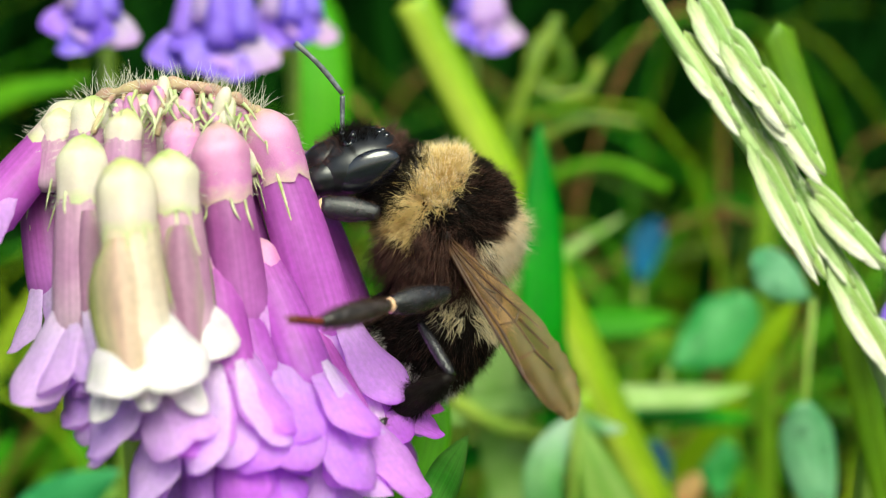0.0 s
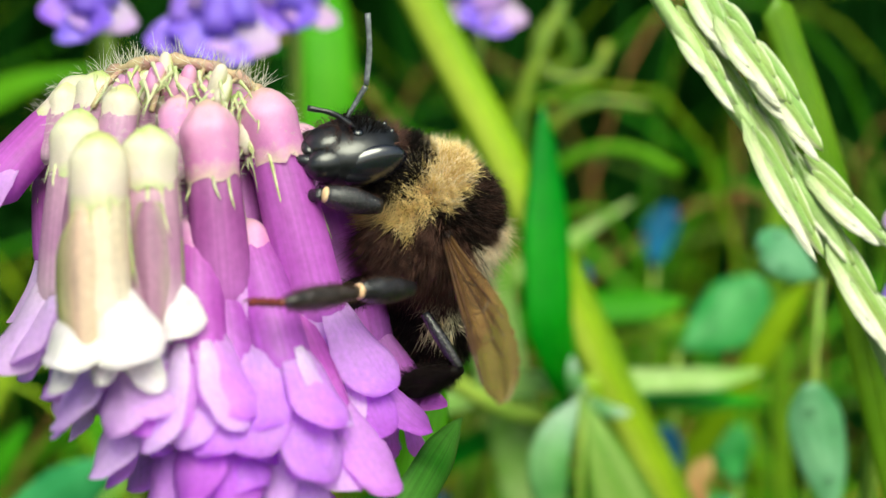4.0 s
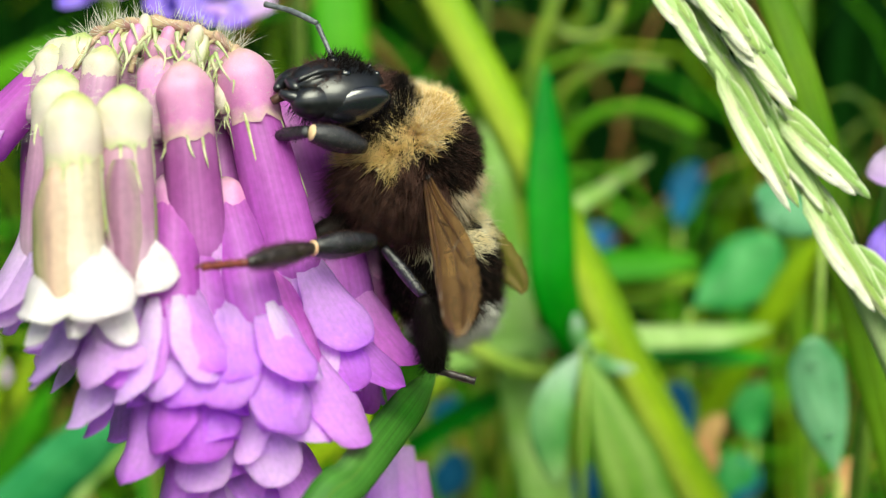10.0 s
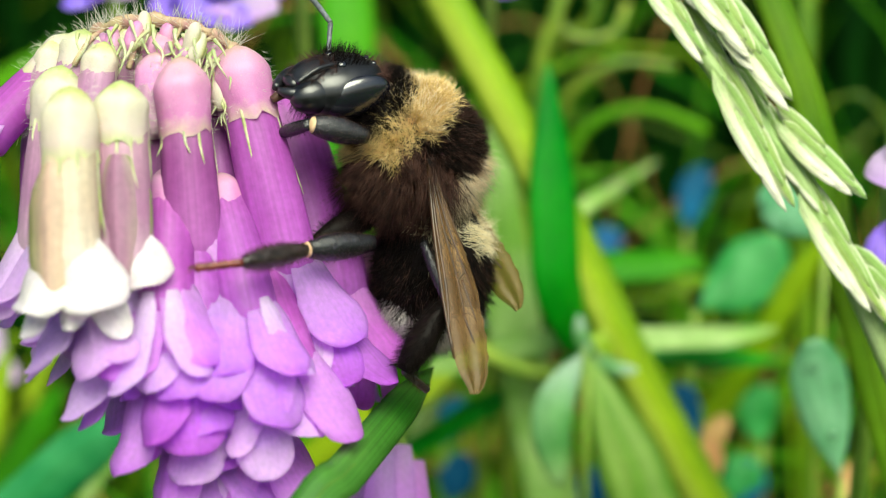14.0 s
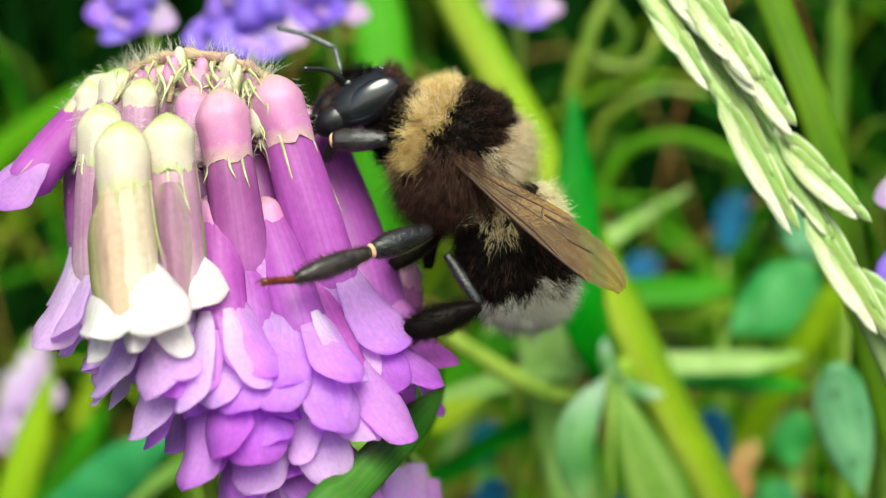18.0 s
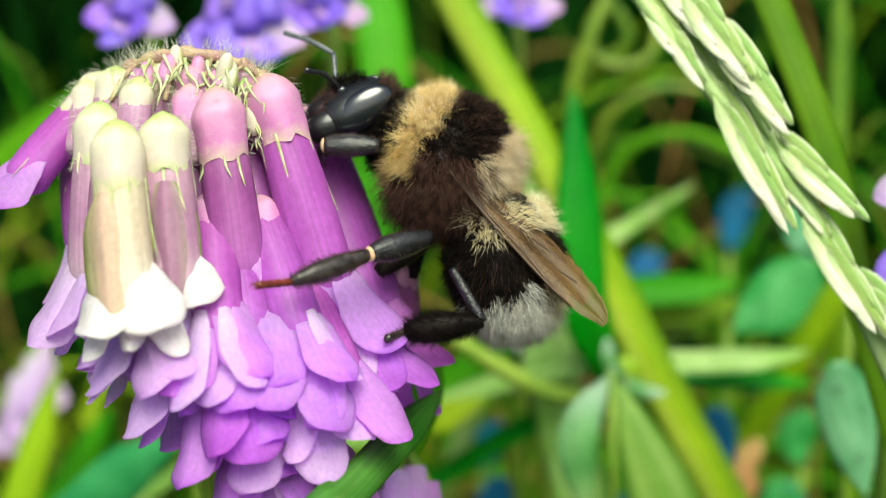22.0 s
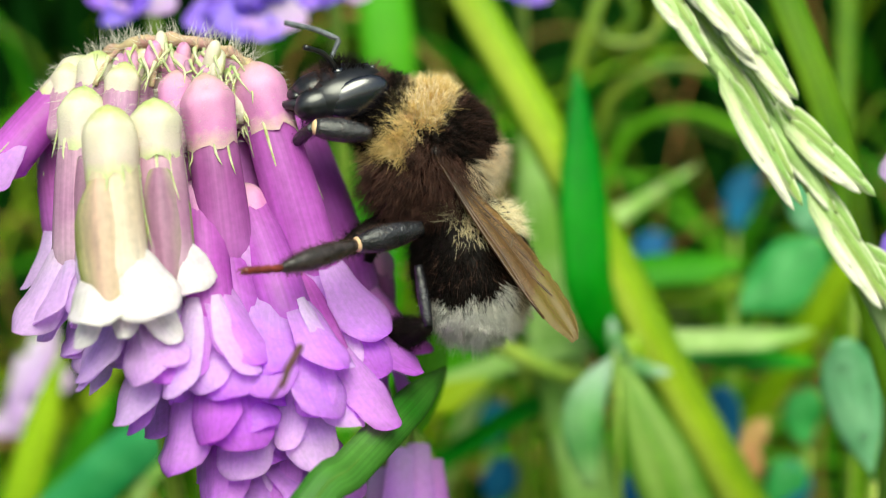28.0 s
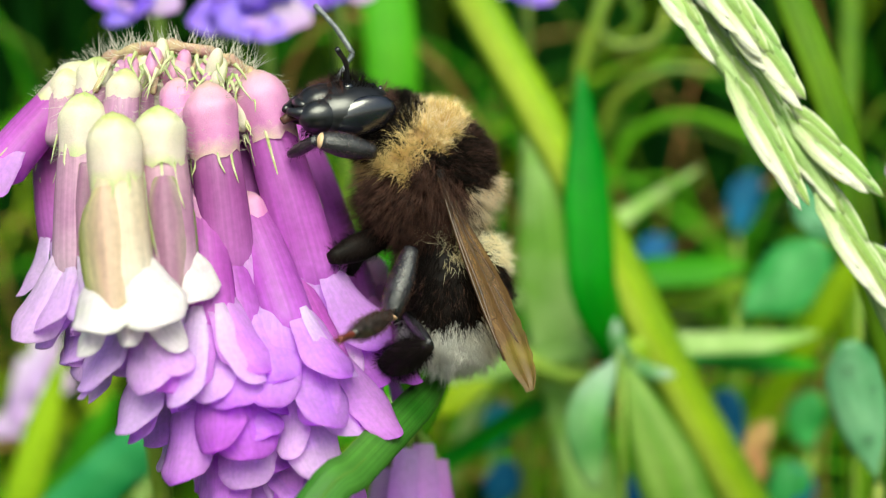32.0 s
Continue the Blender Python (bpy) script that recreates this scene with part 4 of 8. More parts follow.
part("tongue", tube(curve_through([(2.6, 0, 0.0), (3.2, 0.0, 0.0), (3.9, 0.0, -0.3)], 10), lambda u: 0.42 - 0.2 * u, 10), FUR_BROWN, head, "brown tongue sheath")
for k, back in ((-0.45, 0.0), (0.0, 0.3), (0.45, 0.0)):
    part("simple_eye", ball((-2.15 + back, k, 1.12 + back * 0.4), (0.17, 0.17, 0.15), None, 8, 10), EYE, head)
HEAD = (2.85, 2.3, 1.75)
fur("brow_fur", 5000, HEAD, lambda p: (p[:, 2] > 1.0) & (p[:, 0] > -1.6) & (p[:, 0] < 0.7) & (np.abs(p[:, 1]) < 1.05), (-0.2, 0, 0.5), 0.75, 0.014, FUR_BLACK, head, "upright black hairs", 0.0)
fur("face_fur", 3000, HEAD, lambda p: (p[:, 0] > 0.4) & (p[:, 2] > 0.5) & (np.abs(p[:, 1]) < 1.5), (0.3, 0, 0.4), 0.55, 0.012, FUR_BROWN, head, "grey brown face hairs", 0.0)
fur("nape_fur", 6000, HEAD, lambda p: (p[:, 0] < -1.7) & (p[:, 2] < 0.9), (-0.5, 0, 0.1), 0.9, 0.015, FUR_BROWN, head, "brown nape hairs", 0.0)
fur("chin_fur", 2500, HEAD, lambda p: (p[:, 2] < -0.8), (-0.2, 0, -0.4), 0.8, 0.016, FUR_BLACK, head)


def limb(name, length, profile, mat, label="", hair=0, hair_len=0.3, hair_mat=None, knob=False, parent=None, bow=0.0):
    """A limb segment along x from its own joint, with bristles."""
    path = curve_through([(0, 0, 0), (length * 0.5, 0, bow), (length, 0, 0)], 12)
    ob = part(name, tube(path, profile, 12, (0, -1, 0), 0.85), mat, parent or bee, label)
    if hair:
        s = fur_rng.uniform(0.05, 0.98, hair)
        a = fur_rng.uniform(0, math.tau, hair)
        r = np.array([profile(x) for x in s]) * 0.92
        roots = np.stack([s * length, np.cos(a) * r * 0.85, np.sin(a) * r + bow * (1 - (2 * s - 1) ** 2)], 1)
        ways = np.stack([np.full(hair, 0.75), np.cos(a), np.sin(a)], 1) + fur_rng.normal(0, 0.18, (hair, 3))
        part("bristles", hairs(roots, ways, hair_len * fur_rng.uniform(0.5, 1.3, hair), 0.011, 0.0, fur_rng), hair_mat or FUR_BLACK, ob)
    if knob:
        part("joint", ball((length, 0, 0), (0.24, 0.42, 0.46), None, 10, 14), JOINT, ob, "pale straw coloured joint")
    return ob


thick_limb = lambda r0, r1, r2: (lambda u: (r0 + (r1 - r0) * math.sin(min(1, u / 0.6) * math.pi / 2)) if u < 0.6 else r1 + (r2 - r1) * ((u - 0.6) / 0.4) ** 1.6)
mid_femur = limb("mid_leg_thigh", 4.2, thick_limb(0.45, 0.80, 0.46), LEG, "glossy black pitted thigh", 700, 0.24, FUR_BROWN, True)
mid_tibia = limb("mid_leg_shin", 5.2, thick_limb(0.32, 0.62, 0.25), TIBIA, "dark brown bristly shin", 1100, 0.36, FUR_BROWN)
mid_tarsus = limb("mid_leg_foot", 2.4, lambda u: 0.17 + 0.07 * abs(math.sin(u * 12)), FOOT, "reddish brown segmented foot", 60, 0.2, FUR_BROWN)
for k in (-1, 1):
    part("claw", tube(curve_through([(2.3, 0, 0), (2.6, 0.12 * k, 0.05), (2.72, 0.2 * k, -0.18)], 6), lambda u: 0.09 * (1 - u) + 0.015, 6), FOOT, mid_tarsus)
hind_femur = limb("hind_leg_thigh", 3.6, thick_limb(0.3, 0.42, 0.3), LEG, "slender glossy black thigh", 160, 0.3, FUR_BLACK)
hind_tibia = limb("hind_leg_shin", 4.6, thick_limb(0.35, 0.98, 0.55), FUR_BLACK, "broad black hairy shin", 1500, 0.6, FUR_BLACK)
hind_tarsus = limb("hind_leg_foot", 2.4, lambda u: 0.2 + 0.06 * abs(math.sin(u * 11)), TIBIA, "brown hairy foot", 160, 0.3, FUR_BROWN)
fore_a = limb("fore_leg_thigh", 3.25, thick_limb(0.4, 0.72, 0.5), LEG, "glossy blue-black thigh", 420, 0.22, FUR_BROWN, True)
fore_b = limb("fore_leg_shin", 2.4, thick_limb(0.34, 0.42, 0.26), LEG, "", 160, 0.25, FUR_BLACK, False)
far_hind = limb("far_hind_leg", 5.2, thick_limb(0.4, 0.85, 0.35), FUR_BLACK, "black hairy leg", 900, 0.5, FUR_BLACK)
far_hind.matrix_basis = shift(-0.6, -1.0, -3.6) @ turn("Y", 56) @ turn("Z", 8)
far_mid = limb("far_mid_leg", 4.6, thick_limb(0.35, 0.6, 0.3), FUR_BLACK, "black leg", 300, 0.3, FUR_BLACK)

far_foot = limb("far_foot", 1.5, lambda u: 0.17 + 0.05 * abs(math.sin(u * 9)), FOOT_DARK, "thin brown hairy foot", 90, 0.2, FUR_BROWN)
for k, bend in ((-1, 1.9), (1, 1.1)):
    part("claw", tube(curve_through([(1.4, 0, 0), (1.9, 0.1, 0.25 * k), (1.2 + bend, 0.1, 0.6 * k)], 8), lambda u: 0.14 * (1 - u) + 0.04, 6), FOOT_DARK, far_foot)

# feelers
scape = limb("feeler_stalk", 2.1, lambda u: 0.14 + 0.04 * u, FEELER, "grey black feeler stalk")
lash = limb("feeler_lash", 3.9, lambda u: 0.15 + 0.02 * abs(math.sin(u * 30)), FEELER, "jointed dark grey feeler", 0, bow=0.15)
dark_feeler = limb("dark_feeler", 3.0, lambda u: 0.13 + 0.035 * abs(math.sin(u * 26)), SHELL, "jointed black feeler", 0, bow=0.3)

# abdomen, along x from the waist to the tail
ABDOMEN = (4.5, 3.25, 3.3)
abdomen = part("abdomen", ball((4.3, 0, 0), ABDOMEN, None, 20, 26, 0.92), FUR_BLACK, bee)
ab = lambda p: p[:, 0] + wobble(p) * 0.8
fur("band_fur", 14000, ABDOMEN, lambda p: (ab(p) < -1.35) & (ab(p) > -3.4) & (p[:, 2] + wobble(p) > -1.9), (0.75, 0, 0), 1.15, 0.016, FUR_CREAM, abdomen, "cream fur band", 0, at=(4.3, 0, 0))
fur("dark_fur", 15000, ABDOMEN, lambda p: (ab(p) >= -1.35) & (ab(p) < 2.8) | (p[:, 2] < -1.9) & (ab(p) < 2.8), (0.85, 0, 0), 0.95, 0.017, FUR_BLACK, abdomen, "black fur", 0, at=(4.3, 0, 0))
fur("grizzled_fur", 2600, ABDOMEN, lambda p: (ab(p) >= -1.2) & (ab(p) < 2.6), (0.9, 0, 0), 1.05, 0.014, FUR_BROWN, abdomen, "greyish brown fur tips", 0, at=(4.3, 0, 0))
part("tail_tip", ball((5.95, 0, 0), (2.88, 2.9, 2.95), None, 16, 24, 0.95), FUR_WHITE, abdomen, "whitish tail")
fur("tail_fur", 20000, ABDOMEN, lambda p: (ab(p) >= 2.1), (0.8, 0, 0), 1.25, 0.014, FUR_WHITE, abdomen, "whitish tail fur", 0, at=(4.3, 0, 0))
fur("tail_under_fur", 9000, ABDOMEN, lambda p: (ab(p) >= 2.2), (0.5, 0, 0), 0.7, 0.05, FUR_WHITE, abdomen, "", 0, at=(4.3, 0, 0))


def wing(name, length, width, label):
    """A brown film stiffened by veins, along x, its front edge to -z, with a worn tip."""
    rng = random.Random(5)
    edge_low = lambda s: -0.10 * width - 0.16 * width * math.sin(s * 2.2)
    edge_high = lambda s: width * (0.10 + 0.72 * math.sin(min(1, s / 0.72) * math.pi / 2) ** 1.4) * (1 if s < 0.72 else math.sqrt(max(0, 1 - ((s - 0.72) / 0.285) ** 2)) * 0.9 + 0.1)
    n, m = 34, 17
    v, f, uv = [], [], []
    for i in range(n):
        s = i / (n - 1)
        worn = 1 - 0.10 * abs(math.sin(i * 1.9)) * (s > 0.6)
        lo, hi = edge_low(s), edge_high(s) * worn
        if s > 0.86:
            lo = lo + (hi - lo) * ((s - 0.86) / 0.14) ** 2 * 0.45
        for k in range(m):
            u = k / (m - 1)
            z = lo + (hi - lo) * u
            v.append((s * length, (0.03 + 0.05 * s) * math.sin(u * 13 + s * 2) + 0.28 * math.sin(s * 2.6), z))
            uv.append((u, s))
    for i in range(n - 1):
        for k in range(m - 1):
            a = i * m + k
            f.append((a, a + 1, a + m + 1, a + m))
    ob = part(name, Geo().add(v, f, uv), FILM, bee, label)
    at = lambda s, u: vec(v[int(round(s * (n - 1))) * m + int(round(u * (m - 1)))]) + vec((0, 0.02, 0))
    runs = (((0, 0), (0.3, 0), (0.6, 0), (0.84, 0)), ((0, 0.1), (0.3, 0.12), (0.55, 0.13), (0.75, 0.0)), ((0, 0.25), (0.25, 0.37), (0.5, 0.5), (0.7, 0.5)),
            ((0, 0.4), (0.25, 0.62), (0.45, 0.75), (0.6, 0.9)), ((0.3, 0.37), (0.36, 0.62)), ((0.5, 0.12), (0.52, 0.5)), ((0.52, 0.5), (0.5, 0.75)),
            ((0.66, 0.12), (0.68, 0.5)), ((0.68, 0.5), (0.8, 0.62)), ((0.52, 0.62), (0.7, 0.75)), ((0.0, 0.7), (0.2, 0.9), (0.35, 1.0)))
    for run in runs:
        p = curve_through([at(s, u) for s, u in run], 10)
        part("vein", tube(p, lambda u: (0.12 if run[0][0] == 0 and run[0][1] < 0.2 else 0.075) * (1 - 0.4 * u), 6), VEIN, ob)
    return ob


fore_wing = wing("fore_wing", 13.4, 2.35, "brownish see-through folded wing")
part("wing_root", ball((-0.1, 0.1, 0), (0.55, 0.36, 0.36), None, 10, 14), TIBIA, fore_wing, "brown wing root")
part("wing_scale", ball((-0.35, 0.3, 0.15), (0.42, 0.2, 0.26), None, 8, 12), CALYX_PINK, fore_wing, "pale pinkish shoulder plate")
far_wing = wing("far_wing", 12.4, 2.1, "brownish see-through wing")


# ---- plants round the flower ----
def blade_of(width, hint=(0, -1, 0.3), fold=0.25, tip=0.35, thick=0.25, count=30, across=7):
    """A grass blade from tip to foot."""
    shape = lambda s: width * min(1, (s / tip) ** 0.75 + 0.02) * (1 - 0.45 * max(0, s - 0.6) / 0.4)
    return lambda path: strip(curve_through(path, count), shape, hint, fold, thick, across)


def rod_of(r, count=36, sides=10):
    return lambda path: tube(curve_through(path, count), lambda s: r * (0.85 + 0.3 * s), sides)


grown("grass_plant", "blade", blade_of(4.9, (0.25, -1, 0.1), 0.18, 0.2), [(10.17, 119.00, 17.78), (10.58, 119.00, 10.08), (10.92, 119.00, 1.41), (11.67, 120.00, -4.57), (15.84, 126.00, -11.08), (21.25, 129.00, -18.34)], BLADE,
      "broad bright green upright grass blade", "grass blade", dx=6, dy=10)
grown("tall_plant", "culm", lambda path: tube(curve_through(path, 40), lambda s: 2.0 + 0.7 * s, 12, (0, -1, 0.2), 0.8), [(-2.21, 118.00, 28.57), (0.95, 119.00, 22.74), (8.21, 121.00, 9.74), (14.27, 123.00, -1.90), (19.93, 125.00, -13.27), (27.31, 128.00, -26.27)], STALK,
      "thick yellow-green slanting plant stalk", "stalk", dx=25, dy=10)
grown("herb", "blade", blade_of(5.6, (0, -1, 0.2), 0.2, 0.3), [(5.36, 135.00, 15.88), (6.18, 134.00, 7.20), (6.97, 133.00, -3.15), (8.69, 133.00, -11.62)], PALE_LEAF, "pale translucent green leaf blade", "leaf", dx=8, dy=12)
grown("grass_plant", "blade", blade_of(2.75, (0.2, -1, 0.2), 0.3, 0.02), [(22.05, 87.00, 20.89), (23.46, 87.50, 17.40), (25.47, 88.00, 12.28), (27.65, 89.00, 5.96), (29.11, 90.00, -0.47), (31.98, 92.00, -10.00)], OLIVE,
      "green grass blade behind the seed head", "grass blade", dx=12, dy=10)
grown("grass_plant", "blade", blade_of(2.4, (0, -1, 0.2), 0.3, 0.05), [(43.94, 150.00, 33.90), (43.68, 150.00, 23.12), (43.00, 150.00, 9.67), (44.02, 152.00, -3.83)], OLIVE, "thin yellow-green grass blade", "grass blade")
grown("grass_plant", "blade", blade_of(2.6, (0, -1, 0.5), 0.3, 0.25), [(27.40, 158.00, 11.16), (22.09, 157.00, 7.96), (16.69, 156.00, 4.65), (10.36, 157.00, 0.63), (3.17, 158.00, -6.48), (-0.58, 160.00, -16.72)], PALE_LEAF, "pale green slanting grass blade", "grass blade", dx=-10)
grown("herb", "blade", blade_of(4.2, (0, -0.6, 1), 0.25, 0.15), [(34.80, 130.00, -8.28), (28.08, 128.00, -8.53), (20.39, 126.00, -8.54), (14.33, 128.00, -8.34)], PALE_LEAF, "pale long leaf lying level among stems", "leaf", dx=-6)
grown("herb", "blade", blade_of(3.4, (0, -0.8, 0.8), 0.2, 0.15), [(36.52, 135.00, -11.91), (28.98, 133.00, -11.24), (22.32, 132.00, -10.71), (16.58, 134.00, -11.74)], BLADE, "green leaf in the shade of another", "leaf", dx=-6)
grown("herb", "blade", blade_of(4.4, (0, -0.8, 0.6), 0.2, 0.15), [(30.13, 142.00, -1.28), (24.29, 141.00, -1.54), (17.87, 140.00, -1.98), (12.29, 142.00, -3.37)], GRASS, "green leaf lying level in the sward", "leaf", dx=-5)
grown("herb", "blade", blade_of(3.6, (0, -0.8, 0.6), 0.2, 0.15), [(31.48, 146.00, -3.61), (24.82, 145.00, -4.32), (18.23, 144.00, -4.44), (13.16, 146.00, -5.44)], GRASS_LIME, "yellow-green leaf lying level in the sward", "leaf", dx=-5)
grown("herb", "blade", blade_of(3.0, (0, -1, 0.3), 0.25, 0.15), [(41.17, 134.00, 1.35), (38.66, 136.00, -3.47), (36.68, 138.00, -7.83), (34.61, 140.00, -12.32)], GRASS_LIME, "lime green leaf slanting among the stems", "leaf")


def oval_leaf(points, width, mat, label, drops=(), hint=(0, -1, 0.3), foot=(0, 0), name="vetch_sprig"):
    """A rounded leaflet with a stalk that runs down to the soil, and drops of dew on it."""
    p = curve_through(points, 16)
    shape = lambda s: width * math.sin(min(1, s * 1.08 + 0.03) * math.pi) ** 0.62 if s < 0.94 else 0.35
    base = soil_under(p[-1], *foot)
    ob = thing(name, base, label, "leaf")
    part("blade", moved(strip(p, shape, hint, 0.18, 0.22, 9, 0.02), base), mat, ob)
    stalk = curve_through([p[-1] + (p[-2] - p[-1]) * 0.5, p[-1] * 0.6 + base * 0.4 + vec((1, 2, 0)), base], 14)
    part("leaf_stalk", moved(tube(stalk, lambda u: 0.35 + 0.25 * u, 8), base), STEM, ob)
    for at, u, r in drops:
        r = r * 0.6
        q = p[int(at * 15)]
        t = (p[min(15, int(at * 15) + 1)] - q).normalized()
        s = t.cross(vec(hint)).normalized()
        up = s.cross(t).normalized()
        dew = tagged(new("dew_drop", link_mesh("dew_drop", ball((0, 0, 0), (r, r, r * 0.8), None, 10, 14), DEW)), "clear round drop of dew on a leaf", "dew drop", "drops of dew")
        dew.matrix_world = RIG @ shift(*(q + s * u + up * (r * 0.55)))
    return ob


oval_leaf([(27.70, 109.00, 4.76), (30.73, 110.00, 3.29), (34.65, 112.00, 1.05)], 4.6, MINT, "rounded bluish green leaflet wet with dew", ((0.1, 0.9, 0.55), (0.3, -1.2, 0.4), (0.5, 1.2, 0.35)), foot=(8, 8))
oval_leaf([(32.54, 109.00, -7.79), (33.30, 109.00, -12.69), (34.93, 109.00, -20.75)], 5.2, MINT, "hanging oval bluish green leaflet with dew", ((0.3, 0.6, 0.6), (0.75, 0.0, 0.7), (0.5, -1.4, 0.4)), foot=(5, 10))
oval_leaf([(37.51, 138.00, 1.15), (33.68, 138.00, -2.85), (27.50, 138.00, -7.15)], 7.6, BLUE_LEAF, "cool green oval leaflet among grass", foot=(5, 8))
oval_leaf([(10.65, 112.00, -21.18), (10.06, 112.00, -14.47), (13.42, 114.00, -8.63)], 3.7, DOWNY, "pale downy leafy stipule", foot=(6, 8), name="vetch_sprig")
grown("herb", "blade", blade_of(6.4, (0, -1, 0.3), 0.25, 0.3), [(13.96, 117.00, -10.33), (15.91, 116.00, -15.50), (18.45, 116.00, -21.80), (21.77, 118.00, -30.13)], STRIPED, "pale yellow-green folded leaf", "leaf", dx=4)
oval_leaf([(2.45, 150.00, -17.83), (1.25, 150.00, -20.83), (0.25, 150.00, -24.03)], 4.0, TEAL, "leaf shape put in for bluish dark shade")
oval_leaf([(2.93, 150.00, -24.58), (1.73, 150.00, -27.58), (0.73, 150.00, -30.78)], 4.5, TEAL, "leaf shape put in for bluish dark shade")
oval_leaf([(19.10, 148.00, -25.73), (17.90, 148.00, -28.73), (16.90, 148.00, -31.93)], 4.0, TEAL, "leaf shape put in for bluish dark shade")
oval_leaf([(37.67, 150.00, -25.44), (36.47, 150.00, -28.44), (35.47, 150.00, -31.64)], 5.0, TEAL, "leaf shape put in for bluish dark shade")
oval_leaf([(9.57, 152.00, -8.52), (8.37, 152.00, -11.52), (7.37, 152.00, -14.72)], 3.2, TEAL, "leaf shape put in for bluish dark shade")
oval_leaf([(30.60, 134.00, -17.87), (29.20, 134.00, -20.07), (28.64, 134.00, -22.67)], 2.6, ORANGE, "withered orange-brown crumpled leaf", name="withered_herb")
oval_leaf([(28.17, 133.00, -20.41), (28.57, 133.00, -22.61), (28.73, 133.00, -25.21)], 3.2, ORANGE, "withered orange-brown crumpled leaf", name="withered_herb")
oval_leaf([(44.69, 134.00, -22.69), (43.89, 134.00, -24.89), (43.57, 134.00, -27.49)], 2.6, ORANGE, "withered orange-brown crumpled leaf", name="withered_herb")
oval_leaf([(27.25, 140.00, -15.12), (26.83, 140.00, -19.22), (27.64, 140.00, -24.88)], 4.8, TEAL, "leaf shape put in for bluish dark shade")
oval_leaf([(39.84, 190.00, 12.54), (38.10, 190.00, 8.29), (37.19, 190.00, 2.32)], 5.0, TEAL, "leaf shape put in for bluish dark shade")
oval_leaf([(27.03, 190.00, 2.43), (24.46, 190.00, 0.74), (21.88, 190.00, -1.81)], 5.0, TEAL, "leaf shape put in for bluish dark shade")
oval_leaf([(37.96, 150.00, -25.26), (35.95, 150.00, -27.28), (33.25, 150.00, -30.64)], 5.0, BLUE_LEAF, "cool green oval leaflet among grass")
oval_leaf([(40.55, 155.00, -17.06), (39.14, 155.00, -20.52), (39.78, 155.00, -24.69)], 5.0, BLUE_LEAF, "cool green oval leaflet among grass")
grown("vetch_plant", "stem", rod_of(1.0), [(-3.46, 122.00, -5.15), (2.10, 124.00, -8.90), (7.24, 126.00, -11.89), (12.51, 128.00, -13.22), (16.17, 130.00, -16.34)], STEM, "green vetch stem crossing behind the bee", "stem", dx=15, dy=8)
grown("herb", "blade", blade_of(3.4, (0, -1, 0.4), 0.2, 0.2), [(1.49, 130.00, -13.12), (-2.68, 130.00, -14.88), (-7.64, 132.00, -17.50)], GRASS_LIME, "lime green grass leaf below the bee", "leaf")
for ob in [o for o in scene.objects if o.name == "tall_plant"]:
    foot = UNRIG @ ob.matrix_world.translation / MM
    ring = curve_through([(15.13, 124.00, -8.10), (15.81, 124.30, -9.36), (16.56, 124.60, -10.63)], 9)
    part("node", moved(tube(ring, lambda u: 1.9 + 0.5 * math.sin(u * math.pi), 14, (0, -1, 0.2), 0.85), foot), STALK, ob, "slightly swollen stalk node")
    for a, b, c in (((14.73, 121.00, -10.66), (13.58, 120.00, -8.40), (13.28, 120.00, -6.22)), ((14.95, 121.00, -10.66), (16.90, 120.00, -11.40), (19.05, 120.00, -11.68))):
        part("stipule", moved(strip(curve_through([a, b, c], 9), lambda q: 2.6 * (1 - q) ** 0.6 * (q + 0.2) ** 0.3, (0, -1, 0.3), 0.25, 0.15, 5), foot), DOWNY, ob, "pale downy stipule")
# the blade that crosses below the flower, and the leaf behind it
grown("grass_plant", "blade", blade_of(2.2, (0.3, -1, 0.35), 0.2, 0.12), [(-0.33, 78.00, -7.40), (-2.42, 71.00, -9.40), (-4.56, 64.50, -11.43), (-7.12, 61.00, -14.11)], LOW_BLADE, "green grass blade crossing below the flower", "grass blade", dx=-10, dy=6)
oval_leaf([(-1.65, 86.00, -5.12), (-2.78, 85.00, -9.37), (-4.45, 84.00, -15.45)], 3.6, GRASS, "small green vetch leaflet beside the flower", foot=(-4, 10))
# tendrils
grown("climbing_vetch", "coil", rod_of(0.75), [(22.20, 150.00, 29.30), (20.48, 150.00, 25.60), (15.41, 150.00, 25.36), (13.82, 151.00, 29.33), (16.32, 152.00, 32.93), (18.76, 153.00, 28.24), (12.61, 155.00, 23.81), (11.16, 156.00, 14.06)], TENDRIL, "curling pale green tendril of a vetch", "tendril")
grown("climbing_vetch", "coil", rod_of(0.7), [(30.91, 165.00, 23.92), (23.54, 165.00, 24.42), (17.28, 166.00, 20.93), (14.72, 168.00, 14.37)], TENDRIL, "arching pale green tendril of a vetch", "tendril")
grown("climbing_vetch", "coil", rod_of(0.9), [(36.16, 170.00, 15.77), (27.86, 170.00, 18.96), (20.31, 171.00, 16.88), (15.69, 172.00, 9.25)], GRASS, "arching green stem of a climbing vetch", "stem")
grown("vetch_plant", "stem", rod_of(0.9), [(16.11, 145.00, 33.37), (13.43, 145.00, 27.50), (11.45, 146.00, 21.09), (10.77, 148.00, 9.96)], TENDRIL, "pale green climbing vetch stem", "stem")


